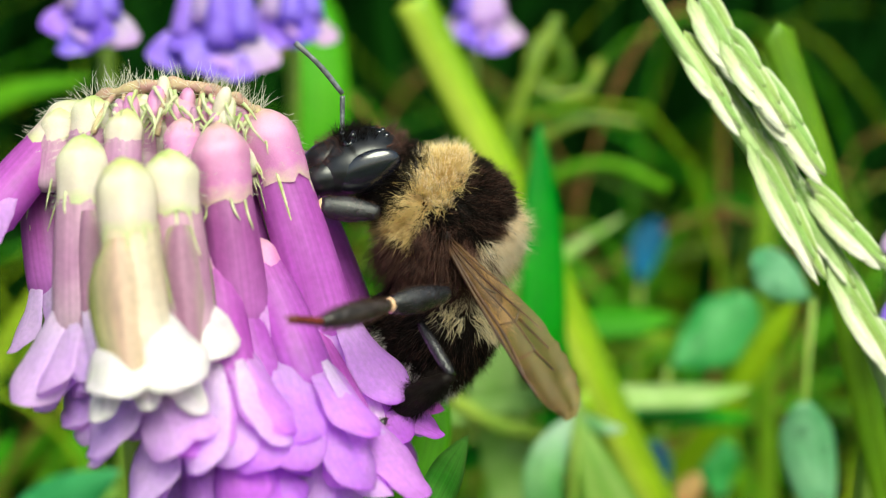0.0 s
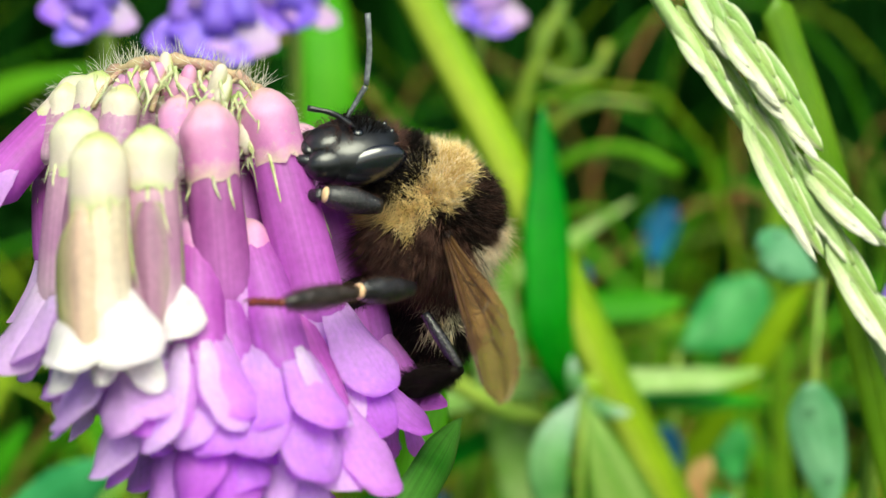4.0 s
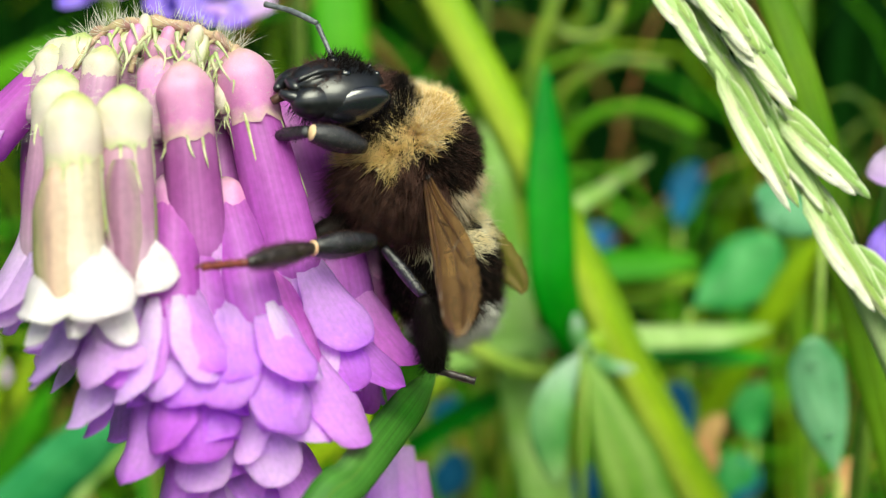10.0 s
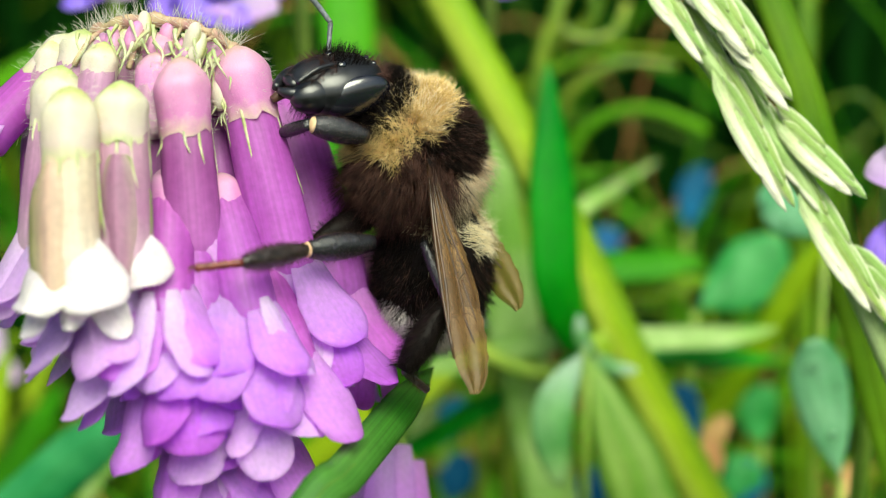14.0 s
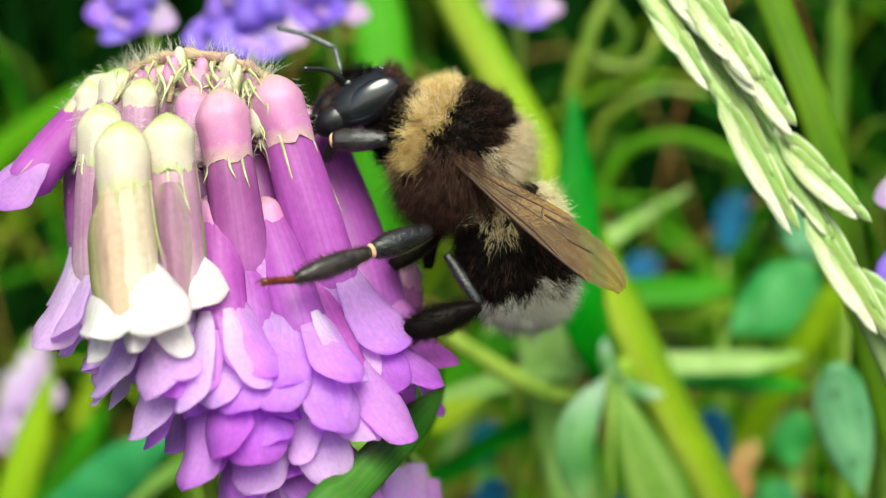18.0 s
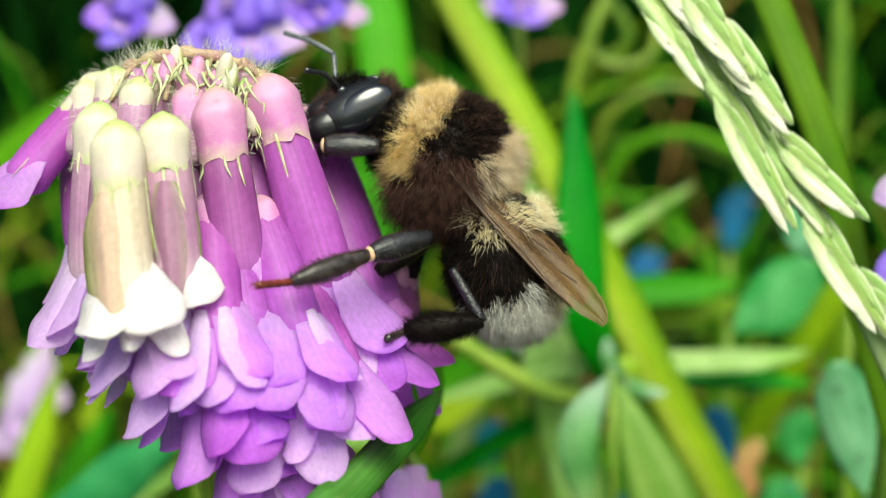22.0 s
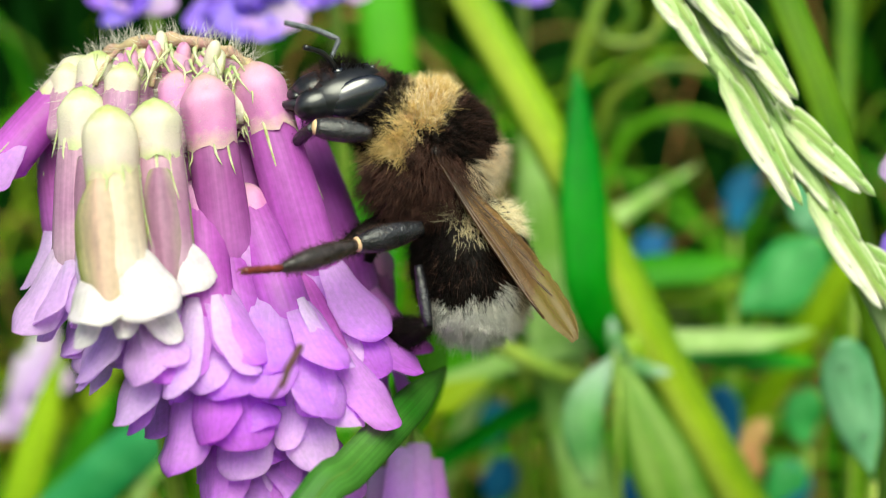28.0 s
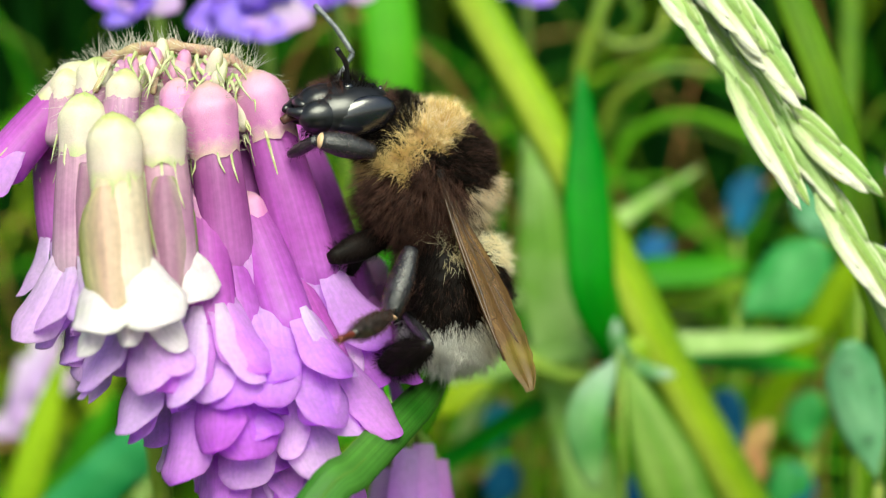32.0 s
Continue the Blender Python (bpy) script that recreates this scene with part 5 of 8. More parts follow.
# ---- the grass seed head ----
def spikelet(parent, base, end, count=6, width=1.55, origin=(0, 0, 0)):
    """Long overlapping scales in two rows along a short axis, green below and papery white towards the tip."""
    base, end = vec(base), vec(end)
    d = end - base
    unit = d.normalized()
    s = unit.cross(vec((0, -1, 0.1))).normalized()
    rng = random.Random(int(base.x * 97 + base.z * 31))
    for k in range(count):
        u = 0.52 * k / (count - 1)
        side = 1 if k % 2 else -1
        way = (unit + s * side * 0.05 * (1 - u)).normalized()
        lane = (-0.85, 0.45, -0.3, 0.95)[k % 4]
        start = base + d * u + s * lane * 0.75 * (1 - 1.5 * u) * width / 1.7 + vec((0, 0.30 * u - 0.08 * (k % 2), 0))
        ln = min(d.length * rng.uniform(0.42, 0.62), (end - start).length)
        path = curve_through([start, start + way * ln * 0.5 + s * side * 0.06, start + way * ln], 11)
        shape = lambda q: width * 0.92 * (q + 0.06) ** 0.4 * (1 - q) ** 0.62 * 1.2 * min(1.0, 0.12 + q * 5) * (1 + 0.04 * math.sin(q * 31 + k)) + 0.03
        part("lemma", moved(strip(path, shape, (0.3 * side, -1, 0.1), 0.35, 0.07, 9, 0.02, k), origin), LEMMA_TIP if k % 2 else LEMMA, parent)


def seed_head():
    line = [(10.47, 78.00, 20.36), (13.26, 78.00, 16.19), (17.33, 78.50, 11.03), (21.43, 79.00, 6.19), (24.49, 79.50, 1.34), (28.72, 81.00, -6.69)]
    foot = soil_under(line[-1], 60, 30)
    ob = thing("grass_seed_head", foot, "drooping green and white grass seed head on its stem", "grass seed head")
    neck = vec(line[-1])
    lower = [neck + vec((3.4, 1.2, -8)), neck + vec((8, 3, -26)), neck * 0.75 + foot * 0.25 + vec((8, 0, 0)), neck * 0.4 + foot * 0.6 + vec((5, 0, 0)), foot]
    part("stem", moved(tube(curve_through([vec(p) for p in line] + lower, 90), lambda u: 0.5 + 0.4 * u, 10), foot), SPIKE_STEM, ob)
    spikelet(ob, (13.13, 78.00, 21.01), (16.77, 77.00, 13.97), 9, 1.76, foot)
    spikelet(ob, (12.39, 78.00, 17.82), (16.47, 77.00, 11.45), 9, 1.32, foot)
    spikelet(ob, (14.97, 77.50, 18.00), (19.24, 76.50, 11.74), 9, 1.67, foot)
    spikelet(ob, (16.59, 77.50, 15.84), (21.64, 76.50, 8.57), 9, 1.76, foot)
    spikelet(ob, (16.84, 78.00, 11.85), (21.65, 77.00, 2.42), 9, 1.50, foot)
    spikelet(ob, (20.65, 78.50, 8.65), (26.31, 77.50, 2.95), 9, 1.50, foot)
    spikelet(ob, (22.47, 79.00, 4.21), (27.85, 78.00, -4.89), 9, 1.58, foot)
    spikelet(ob, (25.89, 79.50, -0.11), (31.77, 78.50, -7.23), 9, 1.50, foot)
    spikelet(ob, (14.38, 78.50, 16.46), (18.57, 78.00, 10.22), 7, 1.2, foot)
    spikelet(ob, (17.79, 79.00, 12.53), (21.50, 78.50, 6.25), 7, 1.2, foot)
    spikelet(ob, (19.53, 79.00, 9.63), (24.25, 78.50, 2.02), 7, 1.2, foot)


seed_head()


# ---- the vetch blossom behind, and others out of focus ----
def blossom(points, size, label, foot=(0, 0), mats=(VIOLET, VIOLET, LAVENDER), lift=(0, 0, 0)):
    """Hanging florets round a stalk: throat, two flared lobes and a keel each."""
    centre = vec(points[0])
    for p in points[1:]:
        centre = centre + vec(p)
    centre = centre / len(points)
    base = soil_under(centre, *foot)
    ob = thing("vetch_blossom", base, label, "flower", "vetch blossoms behind")
    crown = centre + vec((0, 3, 9)) + vec(lift)
    rng = random.Random(int(centre.x * 13) + 5)
    for i, p in enumerate(points):
        p = vec(p)
        d = (p - crown).normalized() * 0.4 + vec((0, -0.1, -0.9))
        d.normalize()
        top = p - d * 7 * size
        f = part("floret", moved(tube(curve_through([top, (top + p) / 2 + vec((0, -0.3, 0)), p], 8), lambda u: 0.8 * size + 0.7 * size * u, 10), base), mats[i % 3], ob)
        n = (vec((rng.uniform(-0.6, 0.6), -1, 0.2)) - d * vec((0, -1, 0.2)).dot(d)).normalized()
        s = d.cross(n)
        for k in (-1, 1):
            part("lobe", moved(petal(p - d + s * k * 0.4 * size, (d + s * k * 0.4).normalized(), n, 4.4 * size, 3.6 * size, 0.6, 0, 0.6, 0.2, rng.uniform(0, 6)), base), mats[(i + 1) % 3], f)
        part("pedicel", moved(tube(curve_through([top, top * 0.5 + crown * 0.5, crown], 6), lambda u: 0.35, 6), base), STEM, f)
    part("stem", moved(tube(curve_through([crown, crown * 0.5 + base * 0.5 + vec((0, 8, 0)), base], 16), lambda u: 0.7, 8), base), STEM, ob)
    return ob


blossom([(-18.81, 106.00, 21.14), (-17.02, 107.00, 22.04), (-20.23, 108.00, 23.56), (-22.00, 109.00, 22.30)], 0.98, "blurred violet vetch blossom behind the flower head", foot=(0, 20))
blossom([(-29.77, 107.00, 22.70), (-28.56, 108.00, 23.64), (-31.20, 109.00, 24.43)], 0.9, "violet vetch blossom hanging behind", foot=(0, 20))
blossom([(-13.2, 112.00, 24.6), (-11.6, 113.00, 25.3), (-15.0, 113.00, 25.2)], 0.85, "violet vetch blossom hanging behind", foot=(0, 20))
blossom([(5.06, 125.00, 27.69), (3.68, 126.00, 28.69), (6.42, 126.00, 28.52)], 0.95, "pale violet vetch blossom behind the stalk", foot=(0, 15), mats=(LAVENDER, VIOLET, LAVENDER))
blossom([(31.30, 84.00, 6.27), (31.48, 84.50, 1.2), (32.83, 85.00, 2.19), (34.16, 86.00, 6.87)], 0.85, "pale violet vetch blossom beside the seed head", foot=(6, 10), mats=(LAVENDER, LAVENDER, VIOLET))
blossom([(-2.37, 82.00, -19.97), (-3.79, 81.00, -20.12), (-1.31, 83.00, -21.15), (-5.83, 84.00, -21.81)], 1.0, "bright purple vetch blossom below the grass blade", foot=(0, 10), mats=(PURPLE, PURPLE, MAGENTA))
blossom([(-55.39, 150.00, -16.92), (-53.99, 152.00, -14.32), (-58.36, 152.00, -19.25)], 1.0, "small pale bluish blossom in the grass", foot=(0, 10), mats=(LAVENDER, LAVENDER, LAVENDER))

# blades and leaves behind the flower head and deeper in the sward
grown("grass_plant", "blade", blade_of(6.5, (0.2, -1, 0.3), 0.2, 0.2), [(-19.84, 150.00, 31.22), (-13.10, 152.00, 35.68), (-10.90, 150.00, 24.15), (-11.69, 150.00, 13.15)], GRASS, "soft green grass blade behind the flower", "grass blade")
grown("grass_plant", "blade", blade_of(5.5, (0.2, -1, 0.3), 0.2, 0.2), [(-28.30, 120.00, -15.93), (-34.29, 121.00, -19.41), (-40.98, 122.00, -25.22)], BLUE_LEAF, "cool green grass blade below the flower", "grass blade")
grown("grass_plant", "blade", blade_of(4.0, (0.2, -1, 0.3), 0.2, 0.2), [(-48.10, 140.00, -10.64), (-50.82, 140.00, -19.74), (-53.54, 140.00, -28.84)], GRASS_LIME, "lime green grass blade below the flower", "grass blade")
grown("grass_plant", "blade", blade_of(4.4, (0.2, -1, 0.3), 0.2, 0.2), [(-41.27, 170.00, 28.72), (-53.95, 172.00, 26.10), (-68.29, 175.00, 17.83), (-78.09, 178.00, 6.63)], GRASS, "soft green grass blade deep in the sward", "grass blade")
grown("grass_plant", "blade", blade_of(4.0, (0.2, -1, 0.3), 0.2, 0.2), [(-47.98, 160.00, -17.29), (-52.55, 160.00, -23.95), (-59.44, 160.00, -35.07)], GRASS, "soft green grass blade deep in the sward", "grass blade")


# ---- what moves ----
# flower: seconds, x, y, z, yaw, roll; bumblebee: seconds, x, y, z, nose up, roll to show the back, yaw of the head towards the viewer;
# head: seconds and its middle; limbs, wings and abdomen: seconds, joint, far end
FLOWER_ROWS = [
    (0, -18.53, 74, 6.34, 4.31, -0.93), (0.5, -18.1, 74, 6.68, 4.7, -0.75), (1, -18.22, 74, 6.7, 6.07, -0.78),
    (1.5, -18.05, 74, 6.68, 3.09, -1.31), (2, -17.79, 74, 6.1, 2.37, -1.6), (2.5, -17.54, 74, 6.54, 0.88, -1.16),
    (4.5, -17.23, 74, 6.65, -4.75, 2.87), (5, -16.8, 74, 6.59, -4.1, 2.49), (5.5, -16.67, 74, 6.28, -2.75, 1.95),
    (6, -16.93, 74, 6.54, -2.55, 3.09), (6.5, -16.72, 74, 6.5, -2.78, 3.32), (7, -16.98, 74, 6.39, -3.63, 3.29),
    (7.5, -17.18, 74, 6.38, -3.96, 3.52), (8, -16.83, 74, 6.45, -4.09, 3.56), (8.5, -17.18, 74, 5.87, -5.11, 3.87),
    (9, -16.98, 74, 6.31, -4.86, 4.48), (9.5, -17.17, 74, 6.44, -4.11, 3.39), (10, -16.82, 74, 6.51, -4.1, 3),
    (10.5, -16.93, 74, 6.65, -4.44, 3.14), (11, -16.79, 74, 6.58, -4.27, 3), (11.5, -16.74, 74, 6.7, -4.02, 3.48),
    (12, -16.57, 74, 6.9, -3.64, 2.66), (12.5, -16.57, 74, 6.95, -3.88, 3.45), (13, -16.35, 74, 7.04, -3.78, 3.2),
    (13.5, -17.03, 74, 6.71, -4.01, 4), (14, -16.78, 74, 6.71, -3.93, 3.39), (14.5, -16.19, 74, 6.98, -2.75, 1.86),
    (16.5, -16.16, 74, 6.65, 0.03, 0.53), (17, -15.9, 74, 6.76, -1.11, 0.53), (17.5, -15.92, 74, 6.36, -0.9, 0.48),
    (18, -15.78, 74, 6.5, 0.03, -0.19), (18.5, -15.88, 74, 6.67, 1.67, -0.02), (19, -15.69, 74, 6.24, 0, 0),
    (19.5, -15.7, 74, 6.17, -0.16, 0.25), (20, -15.95, 74, 6.39, -0.58, 0.23), (20.5, -15.71, 74, 6.43, -0.08, -0.03),
    (21, -15.86, 74, 6.35, -0.49, -0.12), (21.5, -15.74, 74, 6.53, 0.46, 0), (22, -15.72, 74, 6.91, 0.39, 0.41),
    (22.5, -15.7, 74, 6.72, 0.07, 0.25), (23, -15.83, 74, 6.96, -0.15, 0.09), (23.5, -15.65, 74, 6.88, 0.74, -0.01),
    (24, -15.85, 74, 6.32, 0.5, -0.47), (24.5, -15.79, 74, 6.08, 0.24, -0.43), (25, -17.11, 74, 5.41, 0, 0),
    (25.5, -16.18, 74, 5.63, 0, 0), (27.5, -16.81, 74, 6.14, 4.76, -0.45), (28, -17.04, 74, 6.33, 5.35, 1.13),
    (28.5, -17.04, 74, 5.99, 5.21, 0.68), (29, -17.19, 74, 6.08, 5.12, 2.02), (29.5, -17.27, 74, 6.09, 5.79, 2.15),
    (30, -17.43, 74, 6.32, 6.04, 1.09), (30.5, -17.26, 74, 5.96, 7.14, 1.03), (31, -17.28, 74, 6.23, 7.29, 2.03),
    (31.5, -18.06, 74, 5.93, 7.43, 2.01), (32, -17.5, 74, 5.81, 7.62, 1.45),
]
BEE_ROWS = [
    (0, -1.99, 74, 5.4, 25.96, 6.64, 8.62), (0.5, -1.73, 74, 5.11, 30.01, 6.21, 8.91), (1, -1.68, 74, 6.62, 18.7, 6.39, 9.78),
    (1.5, -1.78, 74, 5.17, 31.26, 6.99, 14.92), (2, -1.38, 74, 4.69, 31.2, 8.05, 17.11), (2.5, -1.27, 74, 5.12, 34.85, 6.67, 21.44),
    (4.5, -2.46, 74, 4.05, 34.88, 12.89, 34.12), (5, -2.08, 74, 3.81, 37.78, 13.25, 35.68), (5.5, -1.57, 74, 3.9, 38.54, 14.13, 36.65),
    (6, -1.62, 74, 4.07, 37.24, 16.52, 36.77), (6.5, -1.03, 74, 4.4, 36.75, 17.52, 37.1), (7, -1.36, 74, 4.49, 36.6, 15.92, 37.22),
    (7.5, -1.6, 74, 4.02, 38.93, 16.73, 37.52), (8, -0.86, 74, 5.61, 38.03, 16.82, 38.16), (8.5, -1.64, 74, 3.74, 39.29, 17.98, 38.51),
    (9, -1.75, 74, 3.62, 42.59, 18.59, 41.88), (9.5, -2.24, 74, 4.59, 40.03, 16.61, 44.57), (10, -1.81, 74, 5.03, 36.89, 13.87, 41.76),
    (10.5, -1.63, 74, 5.7, 34.42, 9.86, 37.42), (11, -1.43, 74, 5.77, 33.07, 10.19, 36.42), (11.5, -1.4, 74, 5.55, 31.96, 9.64, 36.22),
    (12, -0.87, 74, 6.36, 33.85, 10.69, 36.01), (12.5, -0.83, 74, 6.6, 31.83, 10.48, 35.56), (13, -0.98, 74, 6.2, 32.9, 9.41, 37.44),
    (13.5, -1.4, 74, 5.37, 33.92, 8.66, 35.42), (14, -1.21, 74, 5.56, 33.52, 7.33, 35.34), (14.5, -0.69, 74, 6.72, 29.71, 6.22, 35),
    (16.5, 0.34, 74, 6.29, 27.85, -2.91, 11.41), (17, 0.39, 74, 7.29, 22.65, -0.93, 7.05), (17.5, 0.42, 74, 6.14, 16.41, -3.19, 2.56),
    (18, 0.77, 74, 7.32, 14.33, -4.42, 2.93), (18.5, 0.46, 74, 8.85, 10.69, -6.68, 3.99), (19, 0.34, 74, 6.94, 11.79, -4.9, 2.23),
    (19.5, 0.47, 74, 6.18, 14.84, -3.07, 1.39), (20, 0.3, 74, 6.57, 14.91, -2.49, 1.79), (20.5, 0.54, 74, 6.68, 15.41, -4.74, 3.6),
    (21, 0.31, 74, 6.43, 16.61, -6.55, 3.97), (21.5, 0.38, 74, 6.41, 15.97, -6.97, 3.95), (22, 0.53, 74, 6.9, 17.54, -8.46, 4.35),
    (22.5, 0.49, 74, 6.55, 16.69, -5.72, 4.21), (23, 0.37, 74, 6.75, 19.31, -5.6, 5.49), (23.5, 0.53, 74, 7.71, 17.58, -7.45, 6.13),
    (24, 0.34, 74, 7.04, 22.45, -6.86, 7.83), (24.5, 0.08, 74, 6.43, 19, -4.76, 7.6), (25, -0.79, 74, 4.52, 30.26, 0.3, 8.19),
    (27.5, -0.69, 74, 5.34, 28.92, -4.8, 20.5), (28, -0.79, 74, 5.81, 29.07, -5.36, 20.63), (28.5, -0.99, 74, 6.12, 29.09, -4.42, 23.71),
    (29, -1.23, 74, 4.22, 38.43, -2.01, 26.42), (29.5, -1.44, 74, 3.93, 40.65, -1.3, 27.99), (30, -1.58, 74, 4.66, 37.44, -2.49, 26.75),
    (30.5, -1.11, 74, 5.35, 31.04, -4.28, 24.97), (31, -1.22, 74, 4.19, 36.05, -3.27, 27.22), (31.5, -1.88, 74, 4.23, 36.74, -0.97, 27.06),
    (32, -1.34, 74, 4.39, 37.19, -4.32, 28.4),
]
HEAD_ROWS = [
    (0, 6.7, 0, 0.5), (0.5, 6.7, 0, 0.2), (1, 6.7, 0, 1.02), (1.5, 6.7, 0, 0.11), (2, 6.7, 0, 0.12), (2.5, 6.7, 0, -0.15), (4.5, 6.7, 0, -0.15),
    (5, 6.7, 0, -0.36), (5.5, 6.7, 0, -0.41), (6, 6.7, 0, -0.32), (6.5, 6.7, 0, -0.28), (7, 6.7, 0, -0.27), (7.5, 6.7, 0, -0.44), (8, 6.7, 0, -0.37),
    (8.5, 6.7, 0, -0.46), (9, 6.7, 0, -0.7), (9.5, 6.7, 0, -0.52), (10, 6.7, 0, -0.29), (10.5, 6.7, 0, -0.11), (11, 6.7, 0, -0.02),
    (11.5, 6.7, 0, 0.06), (12, 6.7, 0, -0.07), (12.5, 6.7, 0, 0.07), (13, 6.7, 0, -0.01), (13.5, 6.7, 0, -0.08), (14, 6.7, 0, -0.05),
    (14.5, 6.7, 0, 0.22), (16.5, 6.7, 0, 0.36), (17, 6.7, 0, 0.73), (17.5, 6.7, 0, 1.18), (18, 6.7, 0, 1.33), (18.5, 6.7, 0, 1.59),
    (19, 6.7, 0, 1.51), (19.5, 6.7, 0, 1.3), (20, 6.7, 0, 1.29), (20.5, 6.7, 0, 1.25), (21, 6.7, 0, 1.17), (21.5, 6.7, 0, 1.21), (22, 6.7, 0, 1.1),
    (22.5, 6.7, 0, 1.16), (23, 6.7, 0, 0.97), (23.5, 6.7, 0, 1.1), (24, 6.7, 0, 0.75), (24.5, 6.7, 0, 1), (25, 6.7, 0, 0.19), (27.5, 6.7, 0, 0.28),
    (28, 6.7, 0, 0.27), (28.5, 6.7, 0, 0.27), (29, 6.7, 0, -0.4), (29.5, 6.7, 0, -0.56), (30, 6.7, 0, -0.33), (30.5, 6.7, 0, 0.13),
    (31, 6.7, 0, -0.23), (31.5, 6.7, 0, -0.28), (32, 6.7, 0, -0.31),
]
ABDOMEN_ROWS = [
    (0, -2.5, 0, -1.3, -2.22, -2.32, -10.61), (1, -2.5, 0, -1.3, -1.87, -1.82, -10.7), (2, -2.5, 0, -1.3, -3.17, -3.88, -10.05),
    (5, -2.5, 0, -1.3, -7.8, -5.89, -6.72), (6, -2.5, 0, -1.3, -7.14, -5.63, -7.53), (7, -2.5, 0, -1.3, -7.64, -4.32, -8.16),
    (8, -2.5, 0, -1.3, -9.15, -3.59, -7.22), (9, -2.5, 0, -1.3, -10.79, -0.69, -6.09), (10, -2.5, 0, -1.3, -11.18, -0.86, -5.32),
    (11, -2.5, 0, -1.3, -9.52, -0.82, -7.8), (12, -2.5, 0, -1.3, -9.06, -0.43, -8.3), (13, -2.5, 0, -1.3, -9.19, -0.29, -8.18),
    (14, -2.5, 0, -1.3, -8.24, -0.46, -8.98), (17, -2.5, 0, -1.3, -7.73, 0.75, -9.32), (18, -2.5, 0, -1.3, -7.48, -1.64, -9.34),
    (19, -2.5, 0, -1.3, -7.97, 0.07, -9.19), (20, -2.5, 0, -1.3, -8.03, -0.88, -9.1), (22, -2.5, 0, -1.3, -7.53, -0.44, -9.46),
    (23, -2.5, 0, -1.3, -7.08, -0.1, -9.74), (24, -2.5, 0, -1.3, -7.11, 0, -9.72), (25, -2.5, 0, -1.3, -7.12, 1.16, -9.63),
    (28, -2.5, 0, -1.3, -8.15, 0.63, -9.04), (29, -2.5, 0, -1.3, -8.39, 0.98, -8.82), (30, -2.5, 0, -1.3, -8.56, 1.12, -8.66),
    (31, -2.5, 0, -1.3, -7.55, 0.41, -9.45), (32, -2.5, 0, -1.3, -8.02, 0.59, -9.13),
]
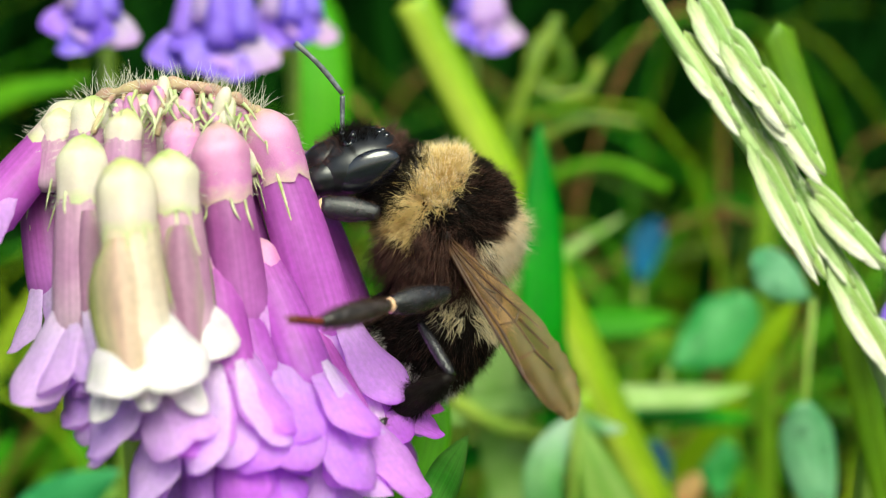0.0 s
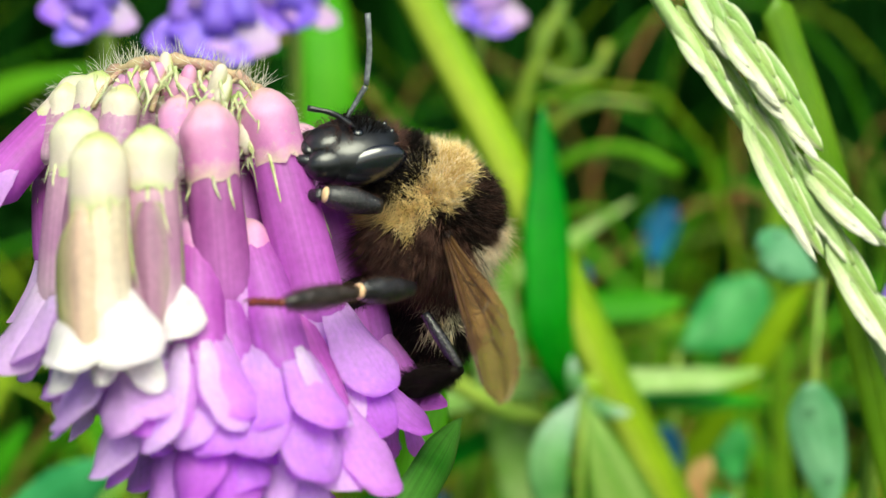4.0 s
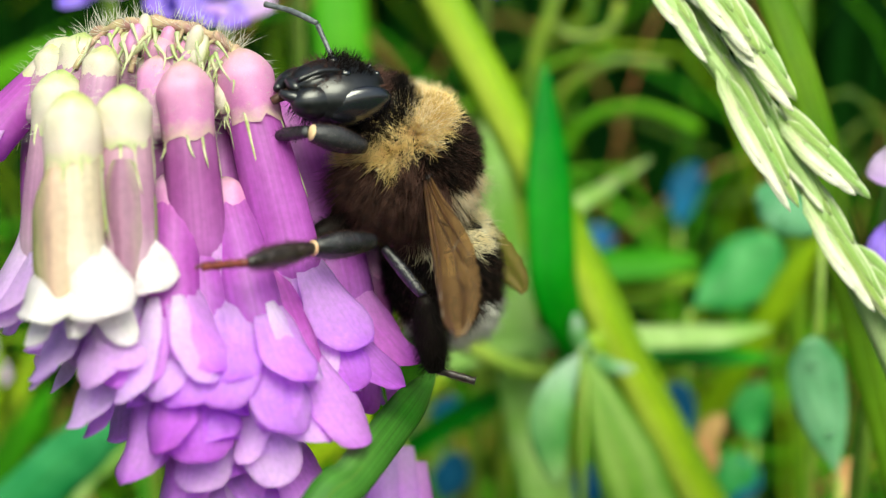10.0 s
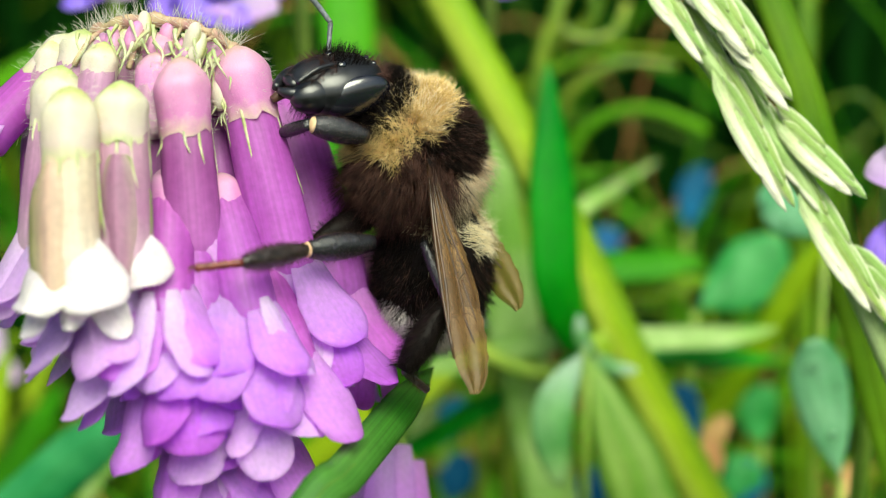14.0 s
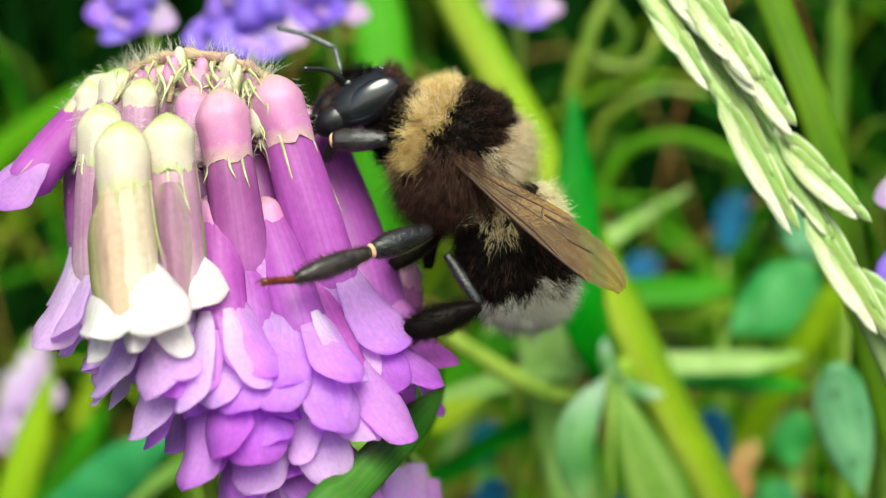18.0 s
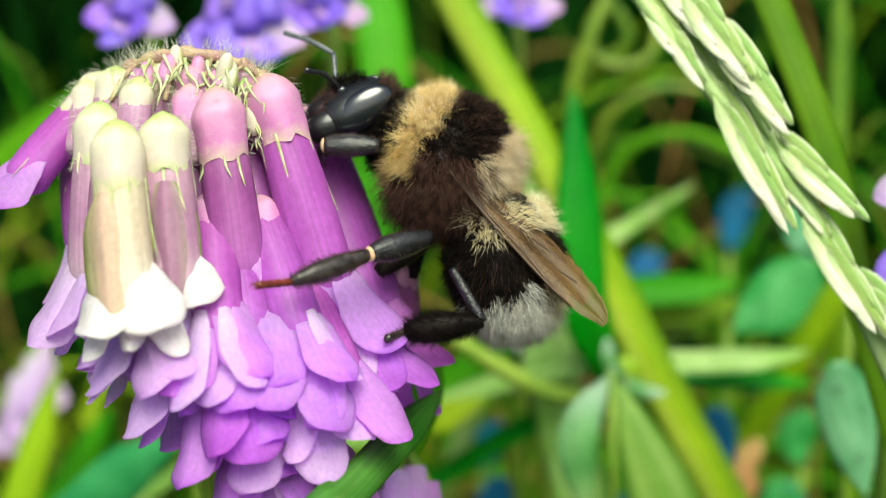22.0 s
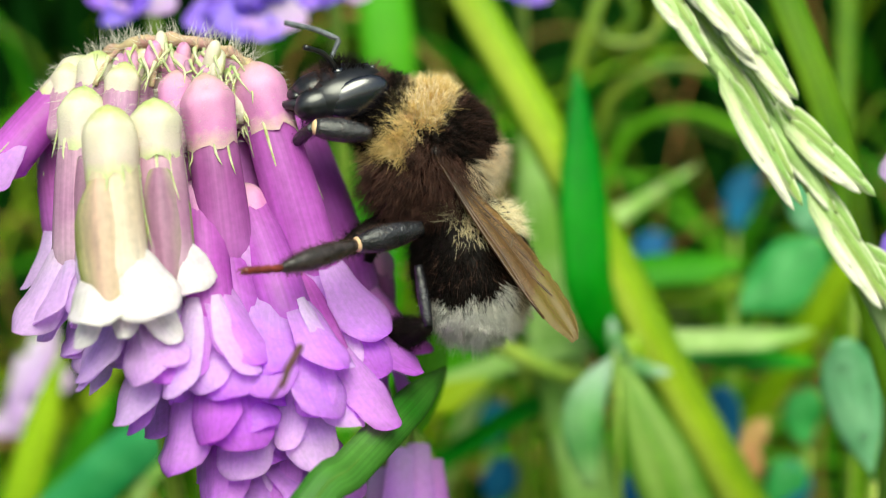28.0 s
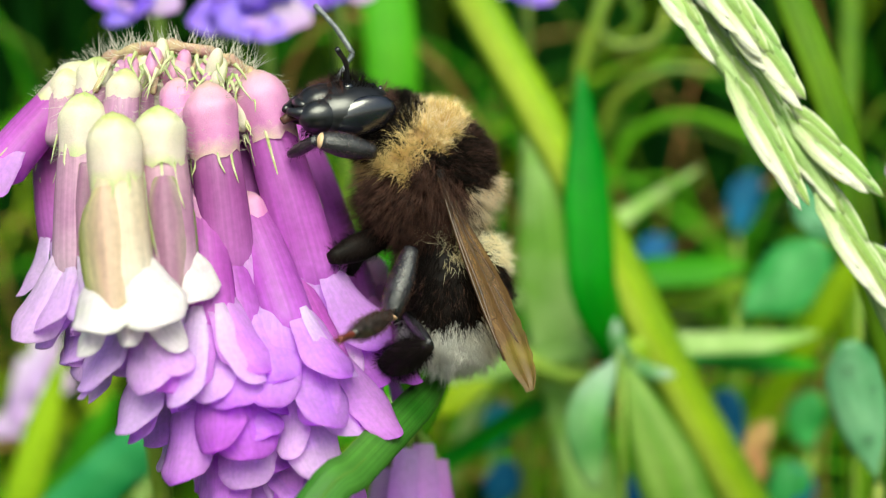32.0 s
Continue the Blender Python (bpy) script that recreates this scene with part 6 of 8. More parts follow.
MID_FEMUR_ROWS = [
    (0, -0.74, 4.63, -3.67, 2.15, 7.04, -5.52), (0.5, -0.94, 4.58, -3.86, 1.75, 7.22, -5.71), (1, -0.53, 4.69, -4.14, 2.41, 7.42, -5.37),
    (1.5, -0.25, 4.4, -4.2, 2.4, 7.05, -6.1), (2, 0.49, 4.24, -4.43, 3.08, 6.91, -6.37), (2.5, 0.37, 3.94, -4.52, 3.05, 6.25, -6.78),
    (4.5, 0.74, 3.84, -4.58, 4.08, 5.36, -6.63), (5, 0.6, 3.75, -4.61, 3.91, 5.29, -6.69), (5.5, 0.43, 3.86, -4.52, 3.78, 5.11, -6.71),
    (6, 0.44, 4.06, -4.62, 3.88, 5.08, -6.81), (6.5, 0.63, 4.01, -4.93, 4.02, 5.07, -7.18), (7, 0.73, 3.78, -5.31, 4.04, 4.79, -7.68),
    (7.5, 0.44, 3.82, -5.57, 3.55, 4.56, -8.28), (8, 0.42, 3.83, -5.74, 3.38, 4.01, -8.72), (8.5, 0.59, 3.75, -5.74, 3.77, 4.45, -8.39),
    (9, 0.6, 3.4, -5.84, 3.81, 4.24, -8.4), (9.5, 0.67, 3.24, -5.75, 3.82, 3.96, -8.43), (10, 0.8, 3.26, -5.71, 3.93, 4.09, -8.4),
    (10.5, 0.94, 3.1, -5.99, 4.14, 4.04, -8.54), (11, 0.99, 3.18, -6.25, 4.23, 4.2, -8.72), (11.5, 1.11, 3.12, -6.34, 4.36, 4.12, -8.81),
    (12, 1.01, 3.17, -6.4, 4.08, 4.26, -9.06), (12.5, 0.94, 3.34, -6.33, 4.16, 4.05, -8.92), (13, 0.67, 3.27, -6.2, 3.91, 3.42, -8.89),
    (13.5, 0.73, 3.17, -6.33, 3.96, 3.56, -8.99), (14, 0.8, 2.98, -6.51, 4.07, 3.42, -9.1), (14.5, 1, 3.06, -6.31, 4.35, 3.57, -8.77),
    (16.5, 0.05, 3.56, -5.77, 2.77, 5.48, -8.33), (17, 0.07, 3.97, -5.67, 2.76, 6.25, -7.95), (17.5, 0.42, 3.91, -5.62, 3.15, 6.35, -7.68),
    (18, 0.53, 3.78, -5.69, 3.34, 6.06, -7.81), (18.5, 0.54, 3.57, -5.67, 3.56, 5.61, -7.77), (19, 0.13, 3.78, -5.67, 3.07, 6, -7.68),
    (19.5, 0.11, 3.97, -5.46, 2.9, 6.38, -7.49), (20, 0.3, 4.02, -5.29, 3.08, 6.43, -7.33), (20.5, 0.27, 3.78, -5.36, 3.12, 5.99, -7.5),
    (21, 0.17, 3.6, -5.48, 3, 5.74, -7.73), (21.5, 0.11, 3.56, -5.53, 2.99, 5.71, -7.7), (22, -0.08, 3.42, -5.57, 2.79, 5.47, -7.84),
    (22.5, 0.12, 3.65, -5.6, 3.07, 5.8, -7.67), (23, 0.01, 3.61, -5.68, 3.01, 5.58, -7.87), (23.5, 0.04, 3.44, -5.73, 2.96, 5.41, -8.02),
    (24, -0.42, 3.44, -5.82, 2.23, 5.41, -8.42), (24.5, 0.09, 3.66, -5.48, 2.94, 5.73, -7.76), (25, -0.41, 4.04, -5.21, 2.12, 6.28, -7.72),
    (27.5, -0.46, 3.41, -5.28, 2.57, 4.26, -8.07), (28, -0.55, 3.39, -5.29, 2.48, 4.19, -8.09), (28.5, -0.32, 3.3, -5.48, 2.85, 4.32, -8.03),
    (29, -0.84, 3.25, -5.58, 2.11, 4.57, -8.26), (29.5, -1.53, 3.51, -5.46, 1.36, 4.72, -8.25), (30, -1.8, 3.64, -5.58, 1.22, 4.87, -8.23),
    (30.5, -0.81, 3.4, -5.52, 0.9, 5.77, -8.54), (31, -0.68, 3.3, -5.22, -0.98, 5.77, -8.6), (31.5, -0.61, 3.38, -5.34, -1.16, 5.33, -9.01),
    (32, -0.44, 3, -5.38, -1.38, 3.49, -9.45),
]
MID_TIBIA_ROWS = [
    (0, 2.15, 7.04, -5.52, 5.38, 10.53, -7.63), (0.5, 1.75, 7.22, -5.71, 4.75, 10.73, -8.12), (1, 2.41, 7.42, -5.37, 5.89, 10.7, -7.39),
    (1.5, 2.4, 7.05, -6.1, 5.87, 9.94, -8.68), (2, 3.08, 6.91, -6.37, 6.88, 9.53, -8.77), (2.5, 3.05, 6.25, -6.78, 6.75, 8.58, -9.6),
    (4.5, 4.08, 5.36, -6.63, 7.94, 7.31, -9.51), (5, 3.91, 5.29, -6.69, 7.63, 7.36, -9.69), (5.5, 3.78, 5.11, -6.71, 7.41, 7.12, -9.85),
    (6, 3.88, 5.08, -6.81, 7.57, 6.9, -9.99), (6.5, 4.02, 5.07, -7.18, 7.76, 6.9, -10.31), (7, 4.04, 4.79, -7.68, 7.79, 6.51, -10.86),
    (7.5, 3.55, 4.56, -8.28, 7.08, 6.11, -11.78), (8, 3.38, 4.01, -8.72, 6.77, 5.1, -12.52), (8.5, 3.77, 4.45, -8.39, 7.28, 6.28, -11.76),
    (9, 3.81, 4.24, -8.4, 7.23, 6.38, -11.69), (9.5, 3.82, 3.96, -8.43, 7.31, 6, -11.69), (10, 3.93, 4.09, -8.4, 7.49, 6.25, -11.51),
    (10.5, 4.14, 4.04, -8.54, 7.7, 6.26, -11.62), (11, 4.23, 4.2, -8.72, 7.81, 6.4, -11.79), (11.5, 4.36, 4.12, -8.81, 8.06, 6.25, -11.78),
    (12, 4.08, 4.26, -9.06, 7.68, 6.28, -12.21), (12.5, 4.16, 4.05, -8.92, 7.91, 5.92, -12), (13, 3.91, 3.42, -8.89, 7.65, 4.9, -12.17),
    (13.5, 3.96, 3.56, -8.99, 7.58, 5.68, -12.04), (14, 4.07, 3.42, -9.1, 7.69, 5.79, -11.99), (14.5, 4.35, 3.57, -8.77, 8.11, 5.66, -11.7),
    (16.5, 2.77, 5.48, -8.33, 5.77, 8.17, -11.61), (17, 2.76, 6.25, -7.95, 5.81, 9.22, -10.94), (17.5, 3.15, 6.35, -7.68, 6.42, 9.34, -10.39),
    (18, 3.34, 6.06, -7.81, 6.76, 8.87, -10.53), (18.5, 3.56, 5.61, -7.77, 7.17, 8.25, -10.43), (19, 3.07, 6, -7.68, 6.47, 9.04, -10.19),
    (19.5, 2.9, 6.38, -7.49, 6.25, 9.46, -10), (20, 3.08, 6.43, -7.33, 6.55, 9.4, -9.82), (20.5, 3.12, 5.99, -7.5, 6.62, 8.74, -10.21),
    (21, 3, 5.74, -7.73, 6.37, 8.44, -10.63), (21.5, 2.99, 5.71, -7.7, 6.4, 8.39, -10.58), (22, 2.79, 5.47, -7.84, 6.21, 7.94, -10.89),
    (22.5, 3.07, 5.8, -7.67, 6.43, 8.69, -10.39), (23, 3.01, 5.58, -7.87, 6.17, 8.69, -10.6), (23.5, 2.96, 5.41, -8.02, 6.22, 8.16, -10.99),
    (24, 2.23, 5.41, -8.42, 5.3, 7.91, -11.8), (24.5, 2.94, 5.73, -7.76, 6.14, 8.87, -10.41), (25, 2.12, 6.28, -7.72, 4.86, 10.02, -10.05),
    (27.5, 2.57, 4.26, -8.07, 5.97, 6.26, -11.45), (28, 2.48, 4.19, -8.09, 5.87, 6.01, -11.59), (28.5, 2.85, 4.32, -8.03, 6.4, 6.05, -11.41),
    (29, 2.11, 4.57, -8.26, 5.33, 6.3, -11.97), (29.5, 1.36, 4.72, -8.25, 4.46, 6.61, -11.98), (30, 1.22, 4.87, -8.23, 4.49, 6.84, -11.77),
    (30.5, 0.9, 5.77, -8.54, 4.02, 8.35, -11.8), (31, -0.98, 5.77, -8.6, 1.57, 8.79, -11.99), (31.5, -1.16, 5.33, -9.01, 1.27, 8.78, -12.05),
    (32, -1.38, 3.49, -9.45, 1.06, 6.94, -12.48),
]
MID_TARSUS_ROWS = [
    (0, 5.38, 10.53, -7.63, 6.99, 12.25, -8.04), (0.5, 4.75, 10.73, -8.12, 6.36, 12.4, -8.69), (1, 5.89, 10.7, -7.39, 7.75, 12.18, -7.79),
    (1.5, 5.87, 9.94, -8.68, 7.56, 11.5, -9.35), (2, 6.88, 9.53, -8.77, 8.48, 11.24, -9.3), (2.5, 6.75, 8.58, -9.6, 7.45, 6.38, -10.26),
    (4.5, 7.94, 7.31, -9.51, 8.51, 5.17, -10.43), (5, 7.63, 7.36, -9.69, 8.19, 5.27, -10.71), (5.5, 7.41, 7.12, -9.85, 9.26, 8.1, -11.05),
    (6, 7.57, 6.9, -9.99, 9.42, 8, -11.06), (6.5, 7.76, 6.9, -10.31, 9.62, 7.86, -11.45), (7, 7.79, 6.51, -10.86, 9.66, 7.24, -12.16),
    (7.5, 7.08, 6.11, -11.78, 8.87, 6.99, -13.11), (8, 6.77, 5.1, -12.52, 8.51, 6.1, -13.85), (8.5, 7.28, 6.28, -11.76, 9.05, 7.04, -13.19),
    (9, 7.23, 6.38, -11.69, 8.93, 6.78, -13.33), (9.5, 7.31, 6, -11.69, 8.21, 4.39, -13.23), (10, 7.49, 6.25, -11.51, 8.54, 4.68, -12.99),
    (10.5, 7.7, 6.26, -11.62, 9.06, 4.9, -13.05), (11, 7.81, 6.4, -11.79, 9.27, 5.13, -13.21), (11.5, 8.06, 6.25, -11.78, 9.36, 4.75, -13.13),
    (12, 7.68, 6.28, -12.21, 9.54, 6.64, -13.68), (12.5, 7.91, 5.92, -12, 9.85, 6.41, -13.34), (13, 7.65, 4.9, -12.17, 9.59, 5.33, -13.53),
    (13.5, 7.58, 5.68, -12.04, 9.44, 5.61, -13.57), (14, 7.69, 5.79, -11.99, 9.33, 4.95, -13.52), (14.5, 8.11, 5.66, -11.7, 9.89, 4.89, -13.11),
    (16.5, 5.77, 8.17, -11.61, 7.48, 9.43, -12.75), (17, 5.81, 9.22, -10.94, 7.41, 10.79, -11.79), (17.5, 6.42, 9.34, -10.39, 7.85, 11.16, -11.03),
    (18, 6.76, 8.87, -10.53, 8.07, 10.79, -11.16), (18.5, 7.17, 8.25, -10.43, 8.54, 10.1, -11.1), (19, 6.47, 9.04, -10.19, 7.76, 10.97, -10.77),
    (19.5, 6.25, 9.46, -10, 7.58, 11.39, -10.53), (20, 6.55, 9.4, -9.82, 7.98, 11.25, -10.35), (20.5, 6.62, 8.74, -10.21, 8.09, 10.52, -10.86),
    (21, 6.37, 8.44, -10.63, 7.75, 10.26, -11.34), (21.5, 6.4, 8.39, -10.58, 7.86, 10.14, -11.33), (22, 6.21, 7.94, -10.89, 7.67, 9.63, -11.76),
    (22.5, 6.43, 8.69, -10.39, 7.97, 10.39, -11.11), (23, 6.17, 8.69, -10.6, 7.81, 10.23, -11.41), (23.5, 6.22, 8.16, -10.99, 7.79, 9.78, -11.81),
    (24, 5.3, 7.91, -11.8, 6.75, 9.58, -12.72), (24.5, 6.14, 8.87, -10.41, 8.02, 10.06, -11.29), (25, 4.86, 10.02, -10.05, 6.87, 10.19, -11.36),
    (27.5, 5.97, 6.26, -11.45, 7.84, 7.12, -12.69), (28, 5.87, 6.01, -11.59, 7.71, 6.92, -12.84), (28.5, 6.4, 6.05, -11.41, 8.27, 6.84, -12.69),
    (29, 5.33, 6.3, -11.97, 7.04, 7.01, -13.49), (29.5, 4.46, 6.61, -11.98, 5.65, 4.83, -13.06), (30, 4.49, 6.84, -11.77, 6.32, 7.53, -13.16),
    (30.5, 4.02, 8.35, -11.8, 4.98, 6.21, -12.27), (31, 1.57, 8.79, -11.99, 2.08, 6.49, -12.41), (31.5, 1.27, 8.78, -12.05, 2.61, 10.45, -13.14),
    (32, 1.06, 6.94, -12.48, 2.14, 8.76, -13.62),
]
HIND_FEMUR_ROWS = [
    (0, -0.55, 3.39, -5.88, -2.92, 5.61, -7.45), (0.5, -1.08, 3.35, -5.95, -3.5, 5.26, -7.79), (1, -0.54, 3.47, -6.1, -2.53, 4.66, -8.87),
    (1.5, -1.54, 3.34, -5.51, -3.84, 4.85, -7.84), (2, -1.62, 3.43, -5.15, -3.74, 5.18, -7.47), (2.5, -1.72, 3.17, -5.04, -4, 5.04, -7.1),
    (4.5, -1.13, 3.27, -5.02, -4.05, 5.1, -6.04), (5, -1.18, 3.13, -4.99, -4.18, 5.04, -5.61), (5.5, -1.31, 3.22, -4.96, -4.32, 5.04, -5.67),
    (6, -1.24, 3.41, -5.17, -3.76, 5.82, -6.08), (6.5, -1.43, 3.69, -4.59, -3.07, 6.48, -6.17), (7, -1.69, 3.82, -4.04, -2.96, 6.28, -6.35),
    (7.5, -1.45, 3.56, -4.3, -3.91, 5.54, -6.02), (8, -0.97, 3.3, -4.53, -3.87, 5.07, -5.72), (8.5, -1.34, 3.41, -5.19, -3.4, 6.31, -5.79),
    (9, -1.89, 3.32, -5.77, -2.82, 6.8, -5.72), (9.5, -1.19, 2.91, -5.55, -2.71, 6.14, -6.07), (10, -0.47, 2.58, -5.39, -2.85, 5.1, -6.35),
    (10.5, -0.37, 2.39, -5.82, -2.85, 4.62, -7.16), (11, -0.38, 2.46, -6.22, -2.94, 4.47, -7.77), (11.5, -0.37, 2.48, -6.28, -3.32, 4.23, -7.37),
    (12, -0.56, 2.58, -6.18, -3.61, 4.44, -6.67), (12.5, -0.48, 2.65, -6.29, -3.48, 4.44, -7.15), (13, -0.61, 2.49, -6.25, -3.57, 4.25, -7.32),
    (13.5, -1.16, 2.9, -5.46, -4.06, 4.41, -6.96), (14, -1.73, 3.32, -4.77, -3.76, 5.34, -6.96), (14.5, -1.61, 3.31, -5.18, -3.45, 5.41, -7.45),
    (16.5, -2.26, 2.52, -6.61, -4.78, 4.24, -8.51), (17, -1.94, 2.79, -7.24, -4.49, 4.48, -9.15), (17.5, -1.11, 2.58, -6.96, -3.83, 2.74, -9.31),
    (18, -0.73, 2.46, -6.57, -3.38, 2.47, -9.01), (18.5, -1.15, 2.27, -6.4, -3.77, 2.23, -8.87), (19, -2.02, 2.5, -6.26, -4.82, 2.59, -8.51),
    (19.5, -2.17, 2.69, -6.13, -5.01, 2.82, -8.31), (20, -2.09, 2.75, -6.09, -4.87, 2.92, -8.38), (20.5, -1.92, 2.51, -6.25, -4.7, 2.66, -8.53),
    (21, -1.81, 2.28, -6.44, -4.64, 2.38, -8.66), (21.5, -1.75, 2.21, -6.61, -4.43, 2.26, -9), (22, -1.87, 2.03, -6.68, -4.5, 2.01, -9.14),
    (22.5, -1.55, 2.32, -6.74, -4.16, 2.81, -9.17), (23, -1.62, 2.32, -6.68, -4.37, 2.99, -8.9), (23.5, -1.36, 2.03, -7.13, -3.68, 3.19, -9.63),
    (24, -1.8, 1.99, -7.53, -3.94, 3.58, -9.96), (24.5, -1.2, 2.26, -7.42, -3.22, 3.91, -9.89), (25, -2.11, 2.81, -7.08, -4.54, 4.71, -8.94),
    (27.5, -1.76, 1.99, -6.92, -3.97, 2.26, -9.75), (28, -1.73, 1.91, -6.9, -3.85, 2.1, -9.81), (28.5, -0.99, 1.59, -7.23, -3.13, 1.79, -10.12),
    (29, -1.34, 1.3, -7.52, -3.89, 1.78, -10.02), (29.5, -2.23, 1.59, -7.35, -4.87, 2.11, -9.76), (30, -2.44, 1.75, -7.47, -4.94, 2.19, -10.02),
    (30.5, -1.42, 1.36, -8.11, -2.93, 3.92, -10.13), (31, -1.89, 1.16, -8.43, -3.11, 4.47, -9.14), (31.5, -2.5, 1.67, -8.46, -3.56, 4.99, -9.35),
    (32, -3.01, 1.45, -8.22, -3.84, 4.64, -9.67),
]
HIND_TIBIA_ROWS = [
    (0, -2.92, 5.61, -7.45, -1.39, 3.37, -11.16), (0.5, -3.5, 5.26, -7.79, -2.15, 3.28, -11.71), (1, -2.53, 4.66, -8.87, -0.4, 3.01, -12.59),
    (1.5, -3.84, 4.85, -7.84, -2.28, 2.6, -11.54), (2, -3.74, 5.18, -7.47, -1.87, 2.67, -10.85), (2.5, -4, 5.04, -7.1, -2.75, 1.91, -10.22),
    (4.5, -4.05, 5.1, -6.04, -4.27, 1.21, -8.48), (5, -4.18, 5.04, -5.61, -4.75, 1.08, -7.89), (5.5, -4.32, 5.04, -5.67, -4.26, 1.18, -8.17),
    (6, -3.76, 5.82, -6.08, -3.15, 2.14, -8.78), (6.5, -3.07, 6.48, -6.17, -3.94, 3.26, -9.33), (7, -2.96, 6.28, -6.35, -4.83, 4.02, -9.9),
    (7.5, -3.91, 5.54, -6.02, -7, 3.27, -8.57), (8, -3.87, 5.07, -5.72, -7.94, 3.75, -7.42), (8.5, -3.4, 6.31, -5.79, -6.22, 3.97, -8.57),
    (9, -2.82, 6.8, -5.72, -4.32, 4.82, -9.59), (9.5, -2.71, 6.14, -6.07, -5.8, 4.39, -9), (10, -2.85, 5.1, -6.35, -6.67, 4.87, -8.9),
    (10.5, -2.85, 4.62, -7.16, -5.68, 3.13, -10.48), (11, -2.94, 4.47, -7.77, -4.31, 2.88, -11.86), (11.5, -3.32, 4.23, -7.37, -4.95, 2.39, -11.27),
    (12, -3.61, 4.44, -6.67, -5.78, 2.52, -10.23), (12.5, -3.48, 4.44, -7.15, -5.1, 2.28, -10.88), (13, -3.57, 4.25, -7.32, -4.77, 1.97, -11.12),
    (13.5, -4.06, 4.41, -6.96, -4.72, 3.09, -11.33), (14, -3.76, 5.34, -6.96, -4.16, 4.86, -11.52), (14.5, -3.45, 5.41, -7.45, -3.14, 4.55, -11.95),
    (16.5, -4.78, 4.24, -8.51, -1.88, 3.51, -12.01), (17, -4.49, 4.48, -9.15, -0.87, 4.16, -11.98), (17.5, -3.83, 2.74, -9.31, 0.04, 2.77, -11.78),
    (18, -3.38, 2.47, -9.01, 0.43, 2.41, -11.58), (18.5, -3.77, 2.23, -8.87, 0.32, 1.94, -10.93), (19, -4.82, 2.59, -8.51, -0.65, 2.57, -10.45),
    (19.5, -5.01, 2.82, -8.31, -0.87, 2.92, -10.32), (20, -4.87, 2.92, -8.38, -0.68, 3.06, -10.26), (20.5, -4.7, 2.66, -8.53, -0.54, 2.53, -10.48),
    (21, -4.64, 2.38, -8.66, -0.54, 2.16, -10.74), (21.5, -4.43, 2.26, -9, -0.25, 2.06, -10.91), (22, -4.5, 2.01, -9.14, -0.3, 1.73, -11.01),
    (22.5, -4.16, 2.81, -9.17, 0.09, 2.67, -10.93), (23, -4.37, 2.99, -8.9, -0.18, 2.74, -10.8), (23.5, -3.68, 3.19, -9.63, -0.25, 0.69, -11.4),
    (24, -3.94, 3.58, -9.96, -1.85, 0.01, -11.98), (24.5, -3.22, 3.91, -9.89, -0.25, 0.57, -10.97), (25, -4.54, 4.71, -8.94, -1, 1.98, -10.03),
    (27.5, -3.97, 2.26, -9.75, -2.67, -2.03, -10.75), (28, -3.85, 2.1, -9.81, -2.97, -2.27, -10.93),
    (28.5, -3.13, 1.79, -10.12, -2.81, -2.76, -10.79), (29, -3.89, 1.78, -10.02, -4.24, -2.79, -10.46),
    (29.5, -4.87, 2.11, -9.76, -5.05, -2.44, -10.42), (30, -4.94, 2.19, -10.02, -4.73, -2.33, -10.81),
    (30.5, -2.93, 3.92, -10.13, -2.06, -0.38, -11.48), (31, -3.11, 4.47, -9.14, -2.1, 0.6, -11.43), (31.5, -3.56, 4.99, -9.35, -3.09, 0.93, -11.45),
    (32, -3.84, 4.64, -9.67, -3.95, 0.29, -11.15),
]
